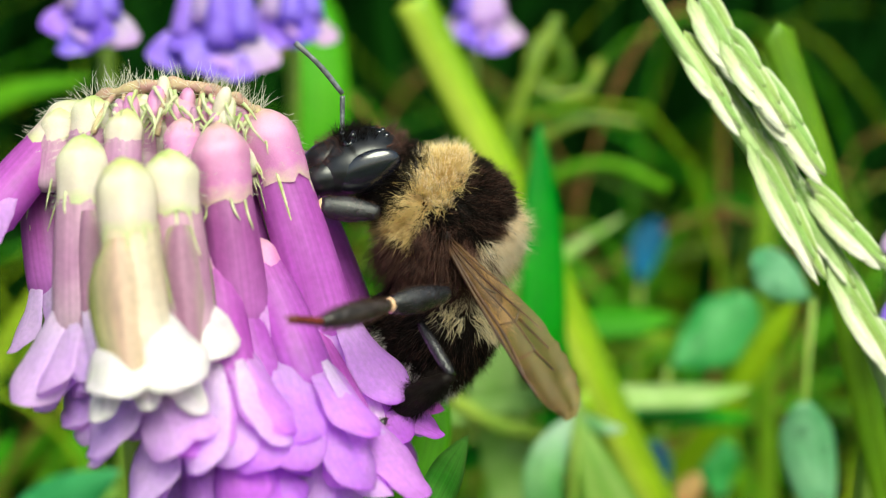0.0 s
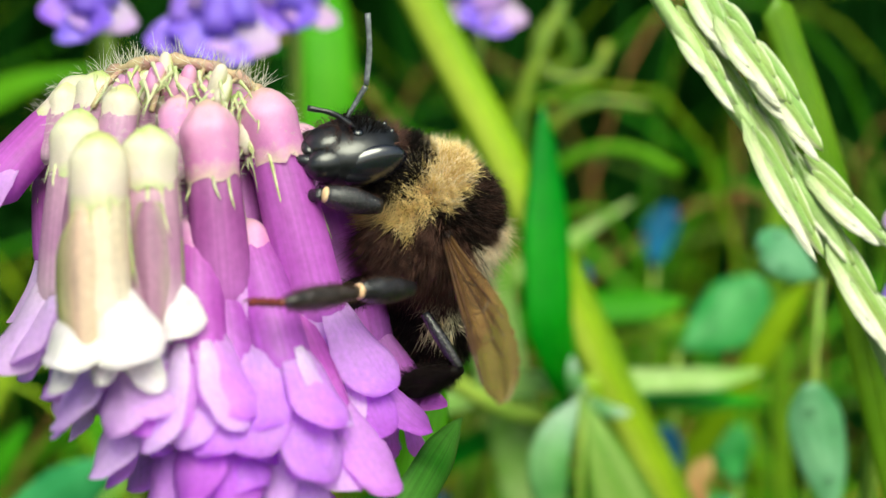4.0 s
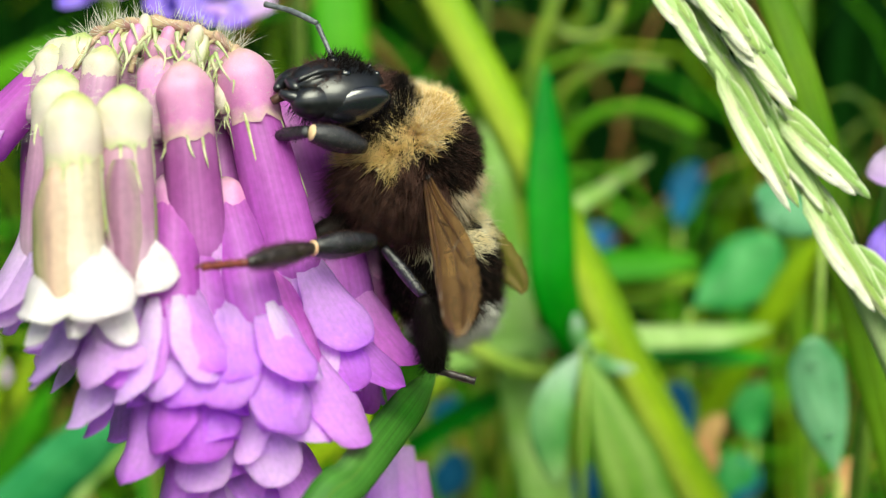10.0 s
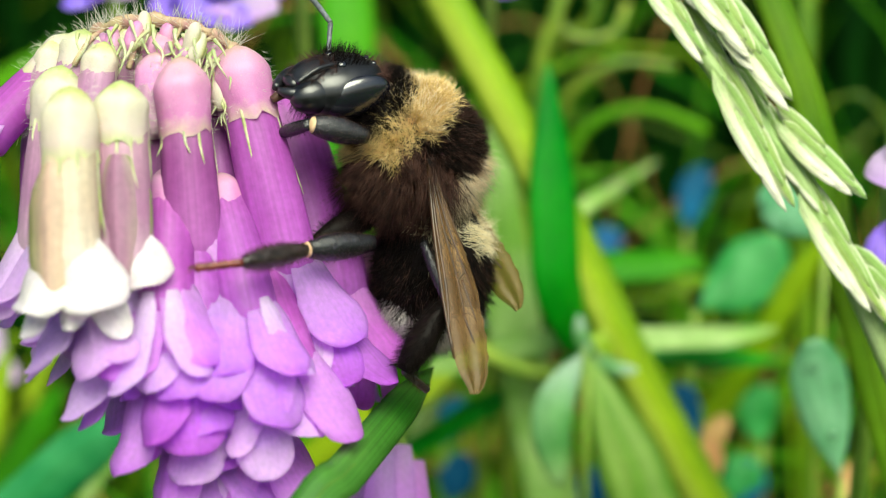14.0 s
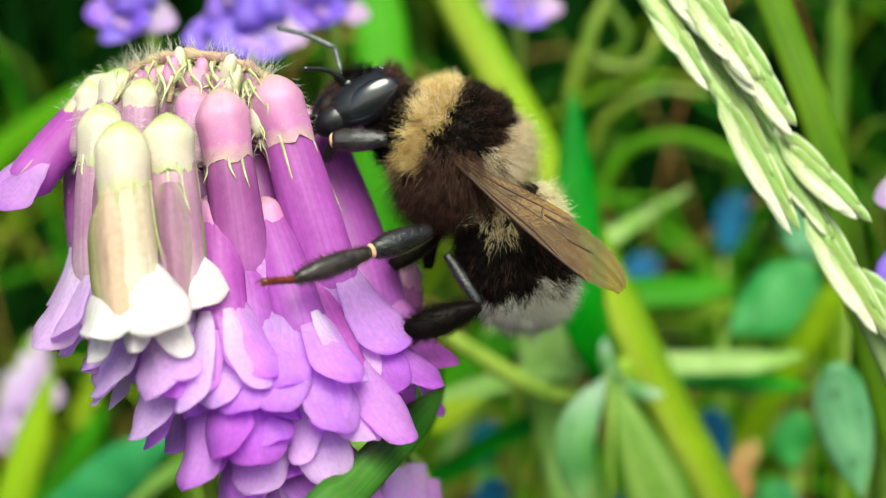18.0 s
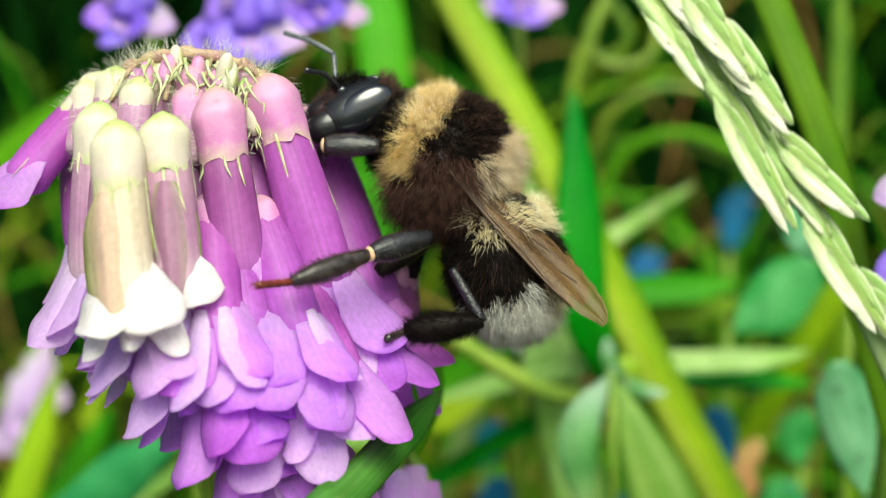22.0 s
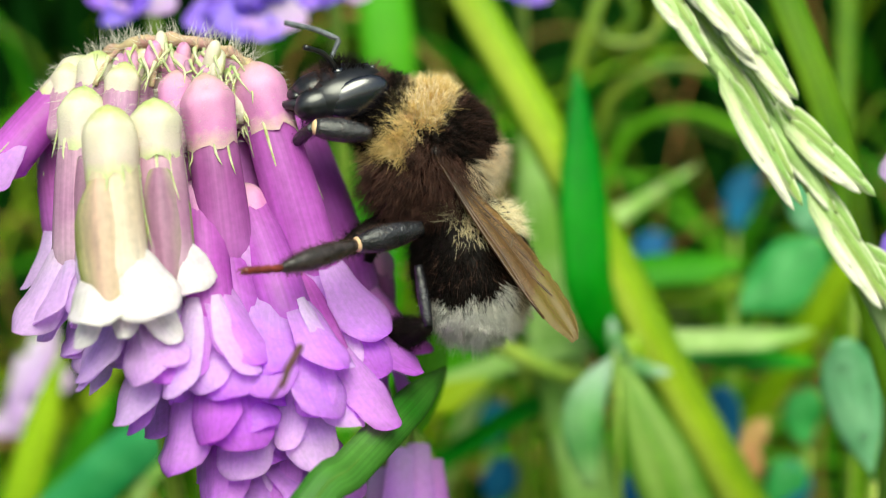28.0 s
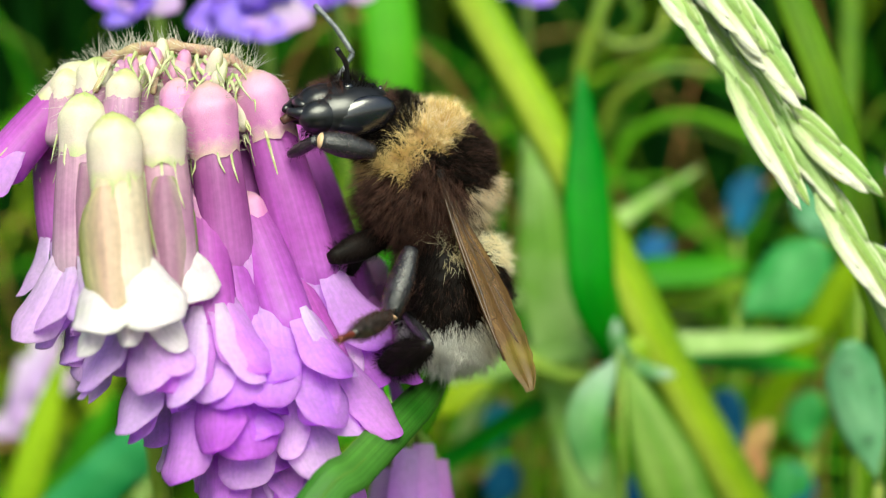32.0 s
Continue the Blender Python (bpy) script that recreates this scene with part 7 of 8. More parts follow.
HIND_TARSUS_ROWS = [
    (0, -1.39, 3.37, -11.16, -0.7, 5.64, -11.49), (0.5, -2.15, 3.28, -11.71, -1.55, 5.58, -12.01), (1, -0.4, 3.01, -12.59, 0.27, 5.3, -12.77),
    (1.5, -2.28, 2.6, -11.54, -1.63, 4.88, -11.89), (2, -1.87, 2.67, -10.85, -1.23, 4.97, -11.15), (2.5, -2.75, 1.91, -10.22, -2.19, 4.09, -11.06),
    (4.5, -4.27, 1.21, -8.48, -4.7, 2.41, -10.53), (5, -4.75, 1.08, -7.89, -5.78, 1.62, -9.99), (5.5, -4.26, 1.18, -8.17, -4.07, 3, -9.73),
    (6, -3.15, 2.14, -8.78, -2.16, 4.19, -9.51), (6.5, -3.94, 3.26, -9.33, -3.48, 5.47, -10.13), (7, -4.83, 4.02, -9.9, -5.03, 6.2, -10.87),
    (7.5, -7, 3.27, -8.57, -8.44, 5.1, -9.16), (8, -7.94, 3.75, -7.42, -9.86, 5.18, -7.64), (8.5, -6.22, 3.97, -8.57, -8.16, 5.34, -8.92),
    (9, -4.32, 4.82, -9.59, -6.69, 4.91, -9.96), (9.5, -5.8, 4.39, -9, -7.19, 6.34, -8.84), (10, -6.67, 4.87, -8.9, -8.31, 6.44, -8.1),
    (10.5, -5.68, 3.13, -10.48, -7.64, 4.51, -10.53), (11, -4.31, 2.88, -11.86, -5.72, 4.58, -12.82),
    (11.5, -4.95, 2.39, -11.27, -5.83, 4.57, -11.76), (12, -5.78, 2.52, -10.23, -6.47, 4.82, -10.13), (12.5, -5.1, 2.28, -10.88, -4.97, 4.68, -11.01),
    (13, -4.77, 1.97, -11.12, -3.9, 4.18, -11.46), (13.5, -4.72, 3.09, -11.33, -4.49, 5.47, -11.54), (14, -4.16, 4.86, -11.52, -6.47, 4.21, -11.53),
    (14.5, -3.14, 4.55, -11.95, -5.35, 3.59, -11.97), (16.5, -1.88, 3.51, -12.01, -2.63, 1.28, -12.47),
    (17, -0.87, 4.16, -11.98, -0.98, 1.91, -12.81), (17.5, 0.04, 2.77, -11.78, 0.6, 0.6, -12.65), (18, 0.43, 2.41, -11.58, 1.21, 0.25, -12.28),
    (18.5, 0.32, 1.94, -10.93, 1.55, -0.02, -11.6), (19, -0.65, 2.57, -10.45, 1, 1.09, -11.36), (19.5, -0.87, 2.92, -10.32, 0.64, 4.53, -11.25),
    (20, -0.68, 3.06, -10.26, 1, 1.61, -11.17), (20.5, -0.54, 2.53, -10.48, 0.82, 0.71, -11.27), (21, -0.54, 2.16, -10.74, 0.43, 4.16, -11.65),
    (21.5, -0.25, 2.06, -10.91, 0.69, -0.07, -11.5), (22, -0.3, 1.73, -11.01, 0.51, 3.81, -11.88), (22.5, 0.09, 2.67, -10.93, 0.69, 0.41, -11.48),
    (23, -0.18, 2.74, -10.8, 0.17, 0.43, -11.35), (23.5, -0.25, 0.69, -11.4, 0, 2.98, -12.08), (24, -1.85, 0.01, -11.98, -1.5, 2.3, -12.61),
    (24.5, -0.25, 0.57, -10.97, 0.17, 2.88, -11.43), (25, -1, 1.98, -10.03, -0.55, 4.33, -10.3), (27.5, -2.67, -2.03, -10.75, -1.14, -0.24, -10.36),
    (28, -2.97, -2.27, -10.93, -1.3, -0.64, -10.35), (28.5, -2.81, -2.76, -10.79, -1.22, -1.08, -10.16),
    (29, -4.24, -2.79, -10.46, -2.59, -1.15, -9.9), (29.5, -5.05, -2.44, -10.42, -3.43, -0.68, -10.1), (30, -4.73, -2.33, -10.81, -3.2, -0.5, -10.59),
    (30.5, -2.06, -0.38, -11.48, -0.45, 1.38, -11.67), (31, -2.1, 0.6, -11.43, -1.53, -1.73, -11.46),
    (31.5, -3.09, 0.93, -11.45, -1.95, -1.14, -11.87), (32, -3.95, 0.29, -11.15, -1.78, -0.1, -12.06),
]
ANT1_ROWS = [
    (0, 8.04, -0.1, 1.65, 9.06, 0.03, 3.6), (0.5, 8.04, -0.1, 1.36, 9.55, -0.01, 2.96), (1, 8.04, -0.1, 2.17, 8.61, 0.07, 4.29),
    (1.5, 8.04, -0.1, 1.27, 9.66, -0.09, 2.75), (2, 8.04, -0.1, 1.27, 9.68, -0.14, 2.73), (2.5, 8.04, -0.1, 1.01, 9.45, 0.02, 2.69),
    (4.5, 8.04, -0.1, 1.01, 8.26, 0.43, 3.13), (5, 8.04, -0.1, 0.8, 8.19, 0.47, 2.92), (5.5, 8.04, -0.1, 0.74, 8.88, 0.13, 2.76),
    (6, 8.04, -0.1, 0.84, 9.79, -0.46, 2.11), (6.5, 8.04, -0.1, 0.87, 9.52, -1.05, 2.18), (7, 8.04, -0.1, 0.88, 9.34, -1.17, 2.3),
    (7.5, 8.04, -0.1, 0.71, 9.37, -1.73, 1.34), (8, 8.04, -0.1, 0.78, 9.51, -1.73, 0.91), (8.5, 8.04, -0.1, 0.69, 9.23, -1.59, 1.79),
    (9, 8.04, -0.1, 0.45, 9.55, -0.22, 2.04), (9.5, 8.04, -0.1, 0.64, 9.59, -0.91, 1.97), (10, 8.04, -0.1, 0.86, 9.65, -1.15, 1.93),
    (10.5, 8.04, -0.1, 1.04, 9.2, -0.9, 2.72), (11, 8.04, -0.1, 1.14, 8.73, -1.01, 3.01), (11.5, 8.04, -0.1, 1.22, 8.48, -0.94, 3.2),
    (12, 8.04, -0.1, 1.08, 8.51, -1.16, 2.95), (12.5, 8.04, -0.1, 1.23, 8.36, -1.08, 3.17), (13, 8.04, -0.1, 1.15, 8.5, -1.05, 3.08),
    (13.5, 8.04, -0.1, 1.08, 8.67, -1.16, 2.9), (14, 8.04, -0.1, 1.1, 8.56, -1.21, 2.93), (14.5, 8.04, -0.1, 1.38, 8.31, -1.08, 3.32),
    (16.5, 8.04, -0.1, 1.51, 9.05, -1.02, 3.23), (17, 8.04, -0.1, 1.89, 8.92, -1.24, 3.55), (17.5, 8.04, -0.1, 2.34, 9, -0.59, 4.25),
    (18, 8.04, -0.1, 2.49, 9.09, -0.6, 4.35), (18.5, 8.04, -0.1, 2.75, 8.55, 0.6, 4.77), (19, 8.04, -0.1, 2.67, 8.86, -0.63, 4.64),
    (19.5, 8.04, -0.1, 2.45, 9.01, -0.7, 4.33), (20, 8.04, -0.1, 2.44, 8.74, 0.39, 4.47), (20.5, 8.04, -0.1, 2.41, 8.7, 0.18, 4.49),
    (21, 8.04, -0.1, 2.32, 8.91, -0.38, 4.32), (21.5, 8.04, -0.1, 2.37, 8.8, -0.44, 4.4), (22, 8.04, -0.1, 2.26, 8.87, -0.36, 4.28),
    (22.5, 8.04, -0.1, 2.32, 8.77, -0.52, 4.35), (23, 8.04, -0.1, 2.13, 8.9, -0.6, 4.09), (23.5, 8.04, -0.1, 2.25, 8.69, -0.54, 4.31),
    (24, 8.04, -0.1, 1.9, 9.01, -1.43, 3.36), (24.5, 8.04, -0.1, 2.15, 8.2, 0.04, 4.34), (25, 8.04, -0.1, 1.34, 8.72, -1.04, 3.2),
    (27.5, 8.04, -0.1, 1.44, 8.12, -0.82, 3.51), (28, 8.04, -0.1, 1.42, 8.12, -0.89, 3.48), (28.5, 8.04, -0.1, 1.42, 7.98, 0.03, 3.62),
    (29, 8.04, -0.1, 0.75, 8.32, -0.79, 2.82), (29.5, 8.04, -0.1, 0.59, 8.39, -0.93, 2.6), (30, 8.04, -0.1, 0.82, 8.29, -0.3, 3),
    (30.5, 8.04, -0.1, 1.28, 8.24, 0.72, 3.31), (31, 8.04, -0.1, 0.92, 8.75, 0.61, 2.88), (31.5, 8.04, -0.1, 0.87, 8.35, -0.71, 2.96),
    (32, 8.04, -0.1, 0.84, 8.06, -0.5, 3),
]
ANT2_ROWS = [
    (0, 9.06, 0.03, 3.6, 13.13, 0.15, 4.96), (0.5, 9.55, -0.01, 2.96, 13.61, -0.65, 4.22), (1, 8.61, 0.07, 4.29, 11.93, -1.13, 6.75),
    (1.5, 9.66, -0.09, 2.75, 13.62, -1.43, 3.78), (2, 9.68, -0.14, 2.73, 13.65, -1.72, 3.2), (2.5, 9.45, 0.02, 2.69, 13.27, -1.68, 3.7),
    (4.5, 8.26, 0.43, 3.13, 10.22, 0.98, 6.92), (5, 8.19, 0.47, 2.92, 9.61, 1.32, 6.89), (5.5, 8.88, 0.13, 2.76, 11.34, -2.44, 5.18),
    (6, 9.79, -0.46, 2.11, 12.57, -3.66, 1.35), (6.5, 9.52, -1.05, 2.18, 12.41, -4.19, 1.64), (7, 9.34, -1.17, 2.3, 12.2, -4.38, 2.21),
    (7.5, 9.37, -1.73, 1.34, 11.9, -4.81, -0.27), (8, 9.51, -1.73, 0.91, 11.11, -4.81, -1.62), (8.5, 9.23, -1.59, 1.79, 11.75, -4.7, 0.24),
    (9, 9.55, -0.22, 2.04, 12.44, -3.41, 1.98), (9.5, 9.59, -0.91, 1.97, 12.05, -4.42, 1.7), (10, 9.65, -1.15, 1.93, 11.51, -5.01, 1.54),
    (10.5, 9.2, -0.9, 2.72, 10.19, -4.83, 4.16), (11, 8.73, -1.01, 3.01, 8.96, -4.28, 5.8), (11.5, 8.48, -0.94, 3.2, 8.71, -4.28, 5.9),
    (12, 8.51, -1.16, 2.95, 9, -4.53, 5.57), (12.5, 8.36, -1.08, 3.17, 8.88, -4.52, 5.7), (13, 8.5, -1.05, 3.08, 9.15, -4.46, 5.61),
    (13.5, 8.67, -1.16, 2.9, 10.07, -4.71, 4.88), (14, 8.56, -1.21, 2.93, 10.57, -4.69, 4.46), (14.5, 8.31, -1.08, 3.32, 10.34, -4.53, 4.89),
    (16.5, 9.05, -1.02, 3.23, 12.72, -3.14, 3.99), (17, 8.92, -1.24, 3.55, 12.8, -2.92, 4.31), (17.5, 9, -0.59, 4.25, 13.11, -1.58, 5.03),
    (18, 9.09, -0.6, 4.35, 13.3, -1.31, 4.91), (18.5, 8.55, 0.6, 4.77, 12.62, -0.03, 6), (19, 8.86, -0.63, 4.64, 12.9, -1.37, 5.92),
    (19.5, 9.01, -0.7, 4.33, 12.91, -1.41, 6.01), (20, 8.74, 0.39, 4.47, 12.37, -0.16, 6.7), (20.5, 8.7, 0.18, 4.49, 12.48, -0.54, 6.41),
    (21, 8.91, -0.38, 4.32, 12.86, -1.23, 5.81), (21.5, 8.8, -0.44, 4.4, 12.7, -1.76, 5.66), (22, 8.87, -0.36, 4.28, 12.71, -2.05, 5.18),
    (22.5, 8.77, -0.52, 4.35, 12.7, -1.94, 5.39), (23, 8.9, -0.6, 4.09, 12.95, -1.59, 5.12), (23.5, 8.69, -0.54, 4.31, 12.75, -1.61, 5.22),
    (24, 9.01, -1.43, 3.36, 13.19, -2.44, 3.54), (24.5, 8.2, 0.04, 4.34, 12.01, -1.42, 5.67), (25, 8.72, -1.04, 3.2, 12.51, -2.62, 4.5),
    (27.5, 8.12, -0.82, 3.51, 11.52, -3.44, 3.8), (28, 8.12, -0.89, 3.48, 11.54, -3.49, 3.44), (28.5, 7.98, 0.03, 3.62, 10.98, -2.8, 4.85),
    (29, 8.32, -0.79, 2.82, 11.38, -3.3, 4.51), (29.5, 8.39, -0.93, 2.6, 11.21, -3.83, 4.05), (30, 8.29, -0.3, 3, 10.82, -3.42, 4.51),
    (30.5, 8.24, 0.72, 3.31, 11.49, -1.4, 5.17), (31, 8.75, 0.61, 2.88, 12.37, -1.46, 3.92), (31.5, 8.35, -0.71, 2.96, 12.03, -2.62, 4.11),
    (32, 8.06, -0.5, 3, 11.67, -2.19, 4.62),
]
BANT_ROWS = [
    (0, 7.63, 1.29, 1.26, 7.81, 4.48, 1.53), (0.5, 7.63, 1.29, 0.97, 7.73, 4.32, -0.07), (1, 7.63, 1.29, 1.78, 7.32, 4.12, 0.32),
    (1.5, 7.63, 1.29, 0.88, 7.65, 4.05, -0.75), (2, 7.63, 1.29, 0.88, 7.68, 4.25, -0.35), (2.5, 7.63, 1.29, 0.62, 8.48, 4.02, -0.82),
    (4.5, 7.63, 1.29, 0.62, 10.53, 0.08, 0), (5, 7.63, 1.29, 0.41, 10.56, 0.13, -0.18), (5.5, 7.63, 1.29, 0.35, 10.14, 0.13, -1.26),
    (6, 7.63, 1.29, 0.45, 9.43, 0.33, -2.02), (6.5, 7.63, 1.29, 0.48, 9.29, 0.38, -2.1), (7, 7.63, 1.29, 0.49, 9.13, 0.32, -2.16),
    (7.5, 7.63, 1.29, 0.32, 9.14, 0.33, -2.33), (8, 7.63, 1.29, 0.39, 9.31, 0.2, -2.11), (8.5, 7.63, 1.29, 0.3, 9.5, 0.23, -2.07),
    (9, 7.63, 1.29, 0.06, 9.8, 1.07, -2.28), (9.5, 7.63, 1.29, 0.25, 9.65, 0.97, -2.22), (10, 7.63, 1.29, 0.47, 9.6, 1.39, -2.05),
    (10.5, 7.63, 1.29, 0.65, 9.56, 1.6, -1.89), (11, 7.63, 1.29, 0.75, 9.4, 1.29, -1.93), (11.5, 7.63, 1.29, 0.83, 9.4, 1.37, -1.84),
    (12, 7.63, 1.29, 0.69, 9.12, 0.73, -2.09), (12.5, 7.63, 1.29, 0.84, 9.4, 1.3, -1.84), (13, 7.63, 1.29, 0.76, 9.49, 0.9, -1.82),
    (13.5, 7.63, 1.29, 0.69, 9.4, 1.26, -1.98), (14, 7.63, 1.29, 0.71, 9.24, 1.49, -2.04), (14.5, 7.63, 1.29, 0.99, 9.74, 1.86, -1.35),
    (16.5, 7.63, 1.29, 1.12, 10.75, 1.85, 0.65), (17, 7.63, 1.29, 1.5, 10.56, 2.59, 1.53), (17.5, 7.63, 1.29, 1.95, 10.55, 2.57, 2.32),
    (18, 7.63, 1.29, 2.1, 10.3, 3.05, 1.82), (18.5, 7.63, 1.29, 2.36, 10.08, 3.36, 2.22), (19, 7.63, 1.29, 2.28, 10.07, 3.28, 1.69),
    (19.5, 7.63, 1.29, 2.06, 9.78, 3.57, 1.36), (20, 7.63, 1.29, 2.05, 9.41, 3.9, 1.51), (20.5, 7.63, 1.29, 2.02, 9.45, 3.89, 1.59),
    (21, 7.63, 1.29, 1.93, 9.61, 3.77, 1.47), (21.5, 7.63, 1.29, 1.98, 9.63, 3.78, 1.71), (22, 7.63, 1.29, 1.86, 9.84, 3.61, 1.65),
    (22.5, 7.63, 1.29, 1.93, 9.46, 3.92, 1.78), (23, 7.63, 1.29, 1.74, 9.28, 4.01, 1.37), (23.5, 7.63, 1.29, 1.86, 9.34, 4, 1.99),
    (24, 7.63, 1.29, 1.51, 9.7, 3.73, 1.35), (24.5, 7.63, 1.29, 1.76, 9.39, 3.83, 2.62), (25, 7.63, 1.29, 0.95, 9.9, 3.54, 1.27),
    (27.5, 7.63, 1.29, 1.05, 10.22, 3.14, 0.68), (28, 7.63, 1.29, 1.03, 10.23, 3.1, 0.55), (28.5, 7.63, 1.29, 1.03, 10.18, 3.23, 1.1),
    (29, 7.63, 1.29, 0.36, 10.23, 3.13, 0.01), (29.5, 7.63, 1.29, 0.2, 10.04, 3.33, -0.33), (30, 7.63, 1.29, 0.43, 9.7, 3.73, 0.25),
    (30.5, 7.63, 1.29, 0.89, 9.59, 3.8, 1.25), (31, 7.63, 1.29, 0.53, 9.95, 3.49, 0.39), (31.5, 7.63, 1.29, 0.48, 9.88, 3.57, 0.5),
    (32, 7.63, 1.29, 0.45, 9.89, 3.54, 0.79),
]
WING_ROWS = [
    (0, 0.54, 3.11, -0.81, -7.55, 12.27, -6.3), (1, 0.54, 3.11, -0.81, -5.02, 13.55, -7.11), (2, 0.54, 3.11, -0.81, -1.38, 15.32, -5.98),
    (5, 0.54, 3.11, -0.81, -0.87, 14.28, -8.08), (6, 0.54, 3.11, -0.81, -1.27, 14.7, -7.29), (7, 0.54, 3.11, -0.81, -1.92, 14.81, -6.87),
    (8, 0.54, 3.11, -0.81, -2.33, 14.73, -6.83), (9, 0.54, 3.11, -0.81, -1.57, 13.89, -8.48), (10, 0.54, 3.11, -0.81, 0.36, 13.97, -8.66),
    (11, 0.54, 3.11, -0.81, 0.47, 13.18, -9.65), (12, 0.54, 3.11, -0.81, -1.07, 13.25, -9.42), (13, 0.54, 3.11, -0.81, -0.83, 12.68, -10.08),
    (14, 0.54, 3.11, -0.81, -6.07, 9, -10.87), (17, 0.54, 3.11, -0.81, -10.3, 8.57, -6.48), (18, 0.54, 3.11, -0.81, -10.2, 8.42, -6.81),
    (19, 0.54, 3.11, -0.81, -11.3, 4.21, -6.98), (20, 0.54, 3.11, -0.81, -11.37, 5.06, -6.63), (22, 0.54, 3.11, -0.81, -11.02, 3.99, -7.52),
    (23, 0.54, 3.11, -0.81, -10.47, 6.04, -7.86), (24, 0.54, 3.11, -0.81, -9.97, 7.72, -7.72), (25, 0.54, 3.11, -0.81, -9.66, 9.25, -6.96),
    (28, 0.54, 3.11, -0.81, -10.73, 6.34, -7.3), (29, 0.54, 3.11, -0.81, -7.92, 10.25, -8.36), (30, 0.54, 3.11, -0.81, -10.25, 6.34, -8.06),
    (31, 0.54, 3.11, -0.81, -6.58, 11.04, -8.93), (32, 0.54, 3.11, -0.81, -9.3, 7.2, -8.92),
]
WING2_ROWS = [
    (0, 0.1, -2.7, 0.6, -8.55, -9.28, -5.78), (1, 0.1, -2.7, 0.6, -6.28, -10.65, -6.81), (2, 0.1, -2.7, 0.6, -2.31, -12.72, -6.65),
    (5, 0.1, -2.7, 0.6, -1.63, -11.72, -8.02), (6, 0.1, -2.7, 0.6, -2.14, -12.09, -7.49), (7, 0.1, -2.7, 0.6, -2.93, -12.15, -7.17),
    (8, 0.1, -2.7, 0.6, -3.41, -12.04, -7.1), (9, 0.1, -2.7, 0.6, -11.13, 2.24, -2.25), (10, 0.1, -2.7, 0.6, -11.84, 0.96, -1.05),
    (11, 0.1, -2.7, 0.6, -10.05, 3.78, -3.1), (12, 0.1, -2.7, 0.6, -11.58, 0.7, -2.7), (13, 0.1, -2.7, 0.6, -9.92, 3.6, -3.74),
    (14, 0.1, -2.7, 0.6, -9.92, 2.98, -4.49), (17, 0.1, -2.7, 0.6, -10.37, -6.51, -5.28), (18, 0.1, -2.7, 0.6, -10.29, -6.43, -5.48),
    (19, 0.1, -2.7, 0.6, -10.94, -3.94, -5.35), (20, 0.1, -2.7, 0.6, -10.98, -4.41, -5.14), (22, 0.1, -2.7, 0.6, -10.76, -3.82, -5.7),
    (23, 0.1, -2.7, 0.6, -10.39, -5.01, -5.99), (24, 0.1, -2.7, 0.6, -10.09, -6.03, -6.02), (25, 0.1, -2.7, 0.6, -9.95, -6.99, -5.68),
    (28, 0.1, -2.7, 0.6, -10.57, -5.17, -5.63), (29, 0.1, -2.7, 0.6, -8.66, -7.82, -6.87), (30, 0.1, -2.7, 0.6, -10.25, -5.2, -6.14),
    (31, 0.1, -2.7, 0.6, -7.56, -8.54, -7.52), (32, 0.1, -2.7, 0.6, -9.6, -5.78, -6.83),
]
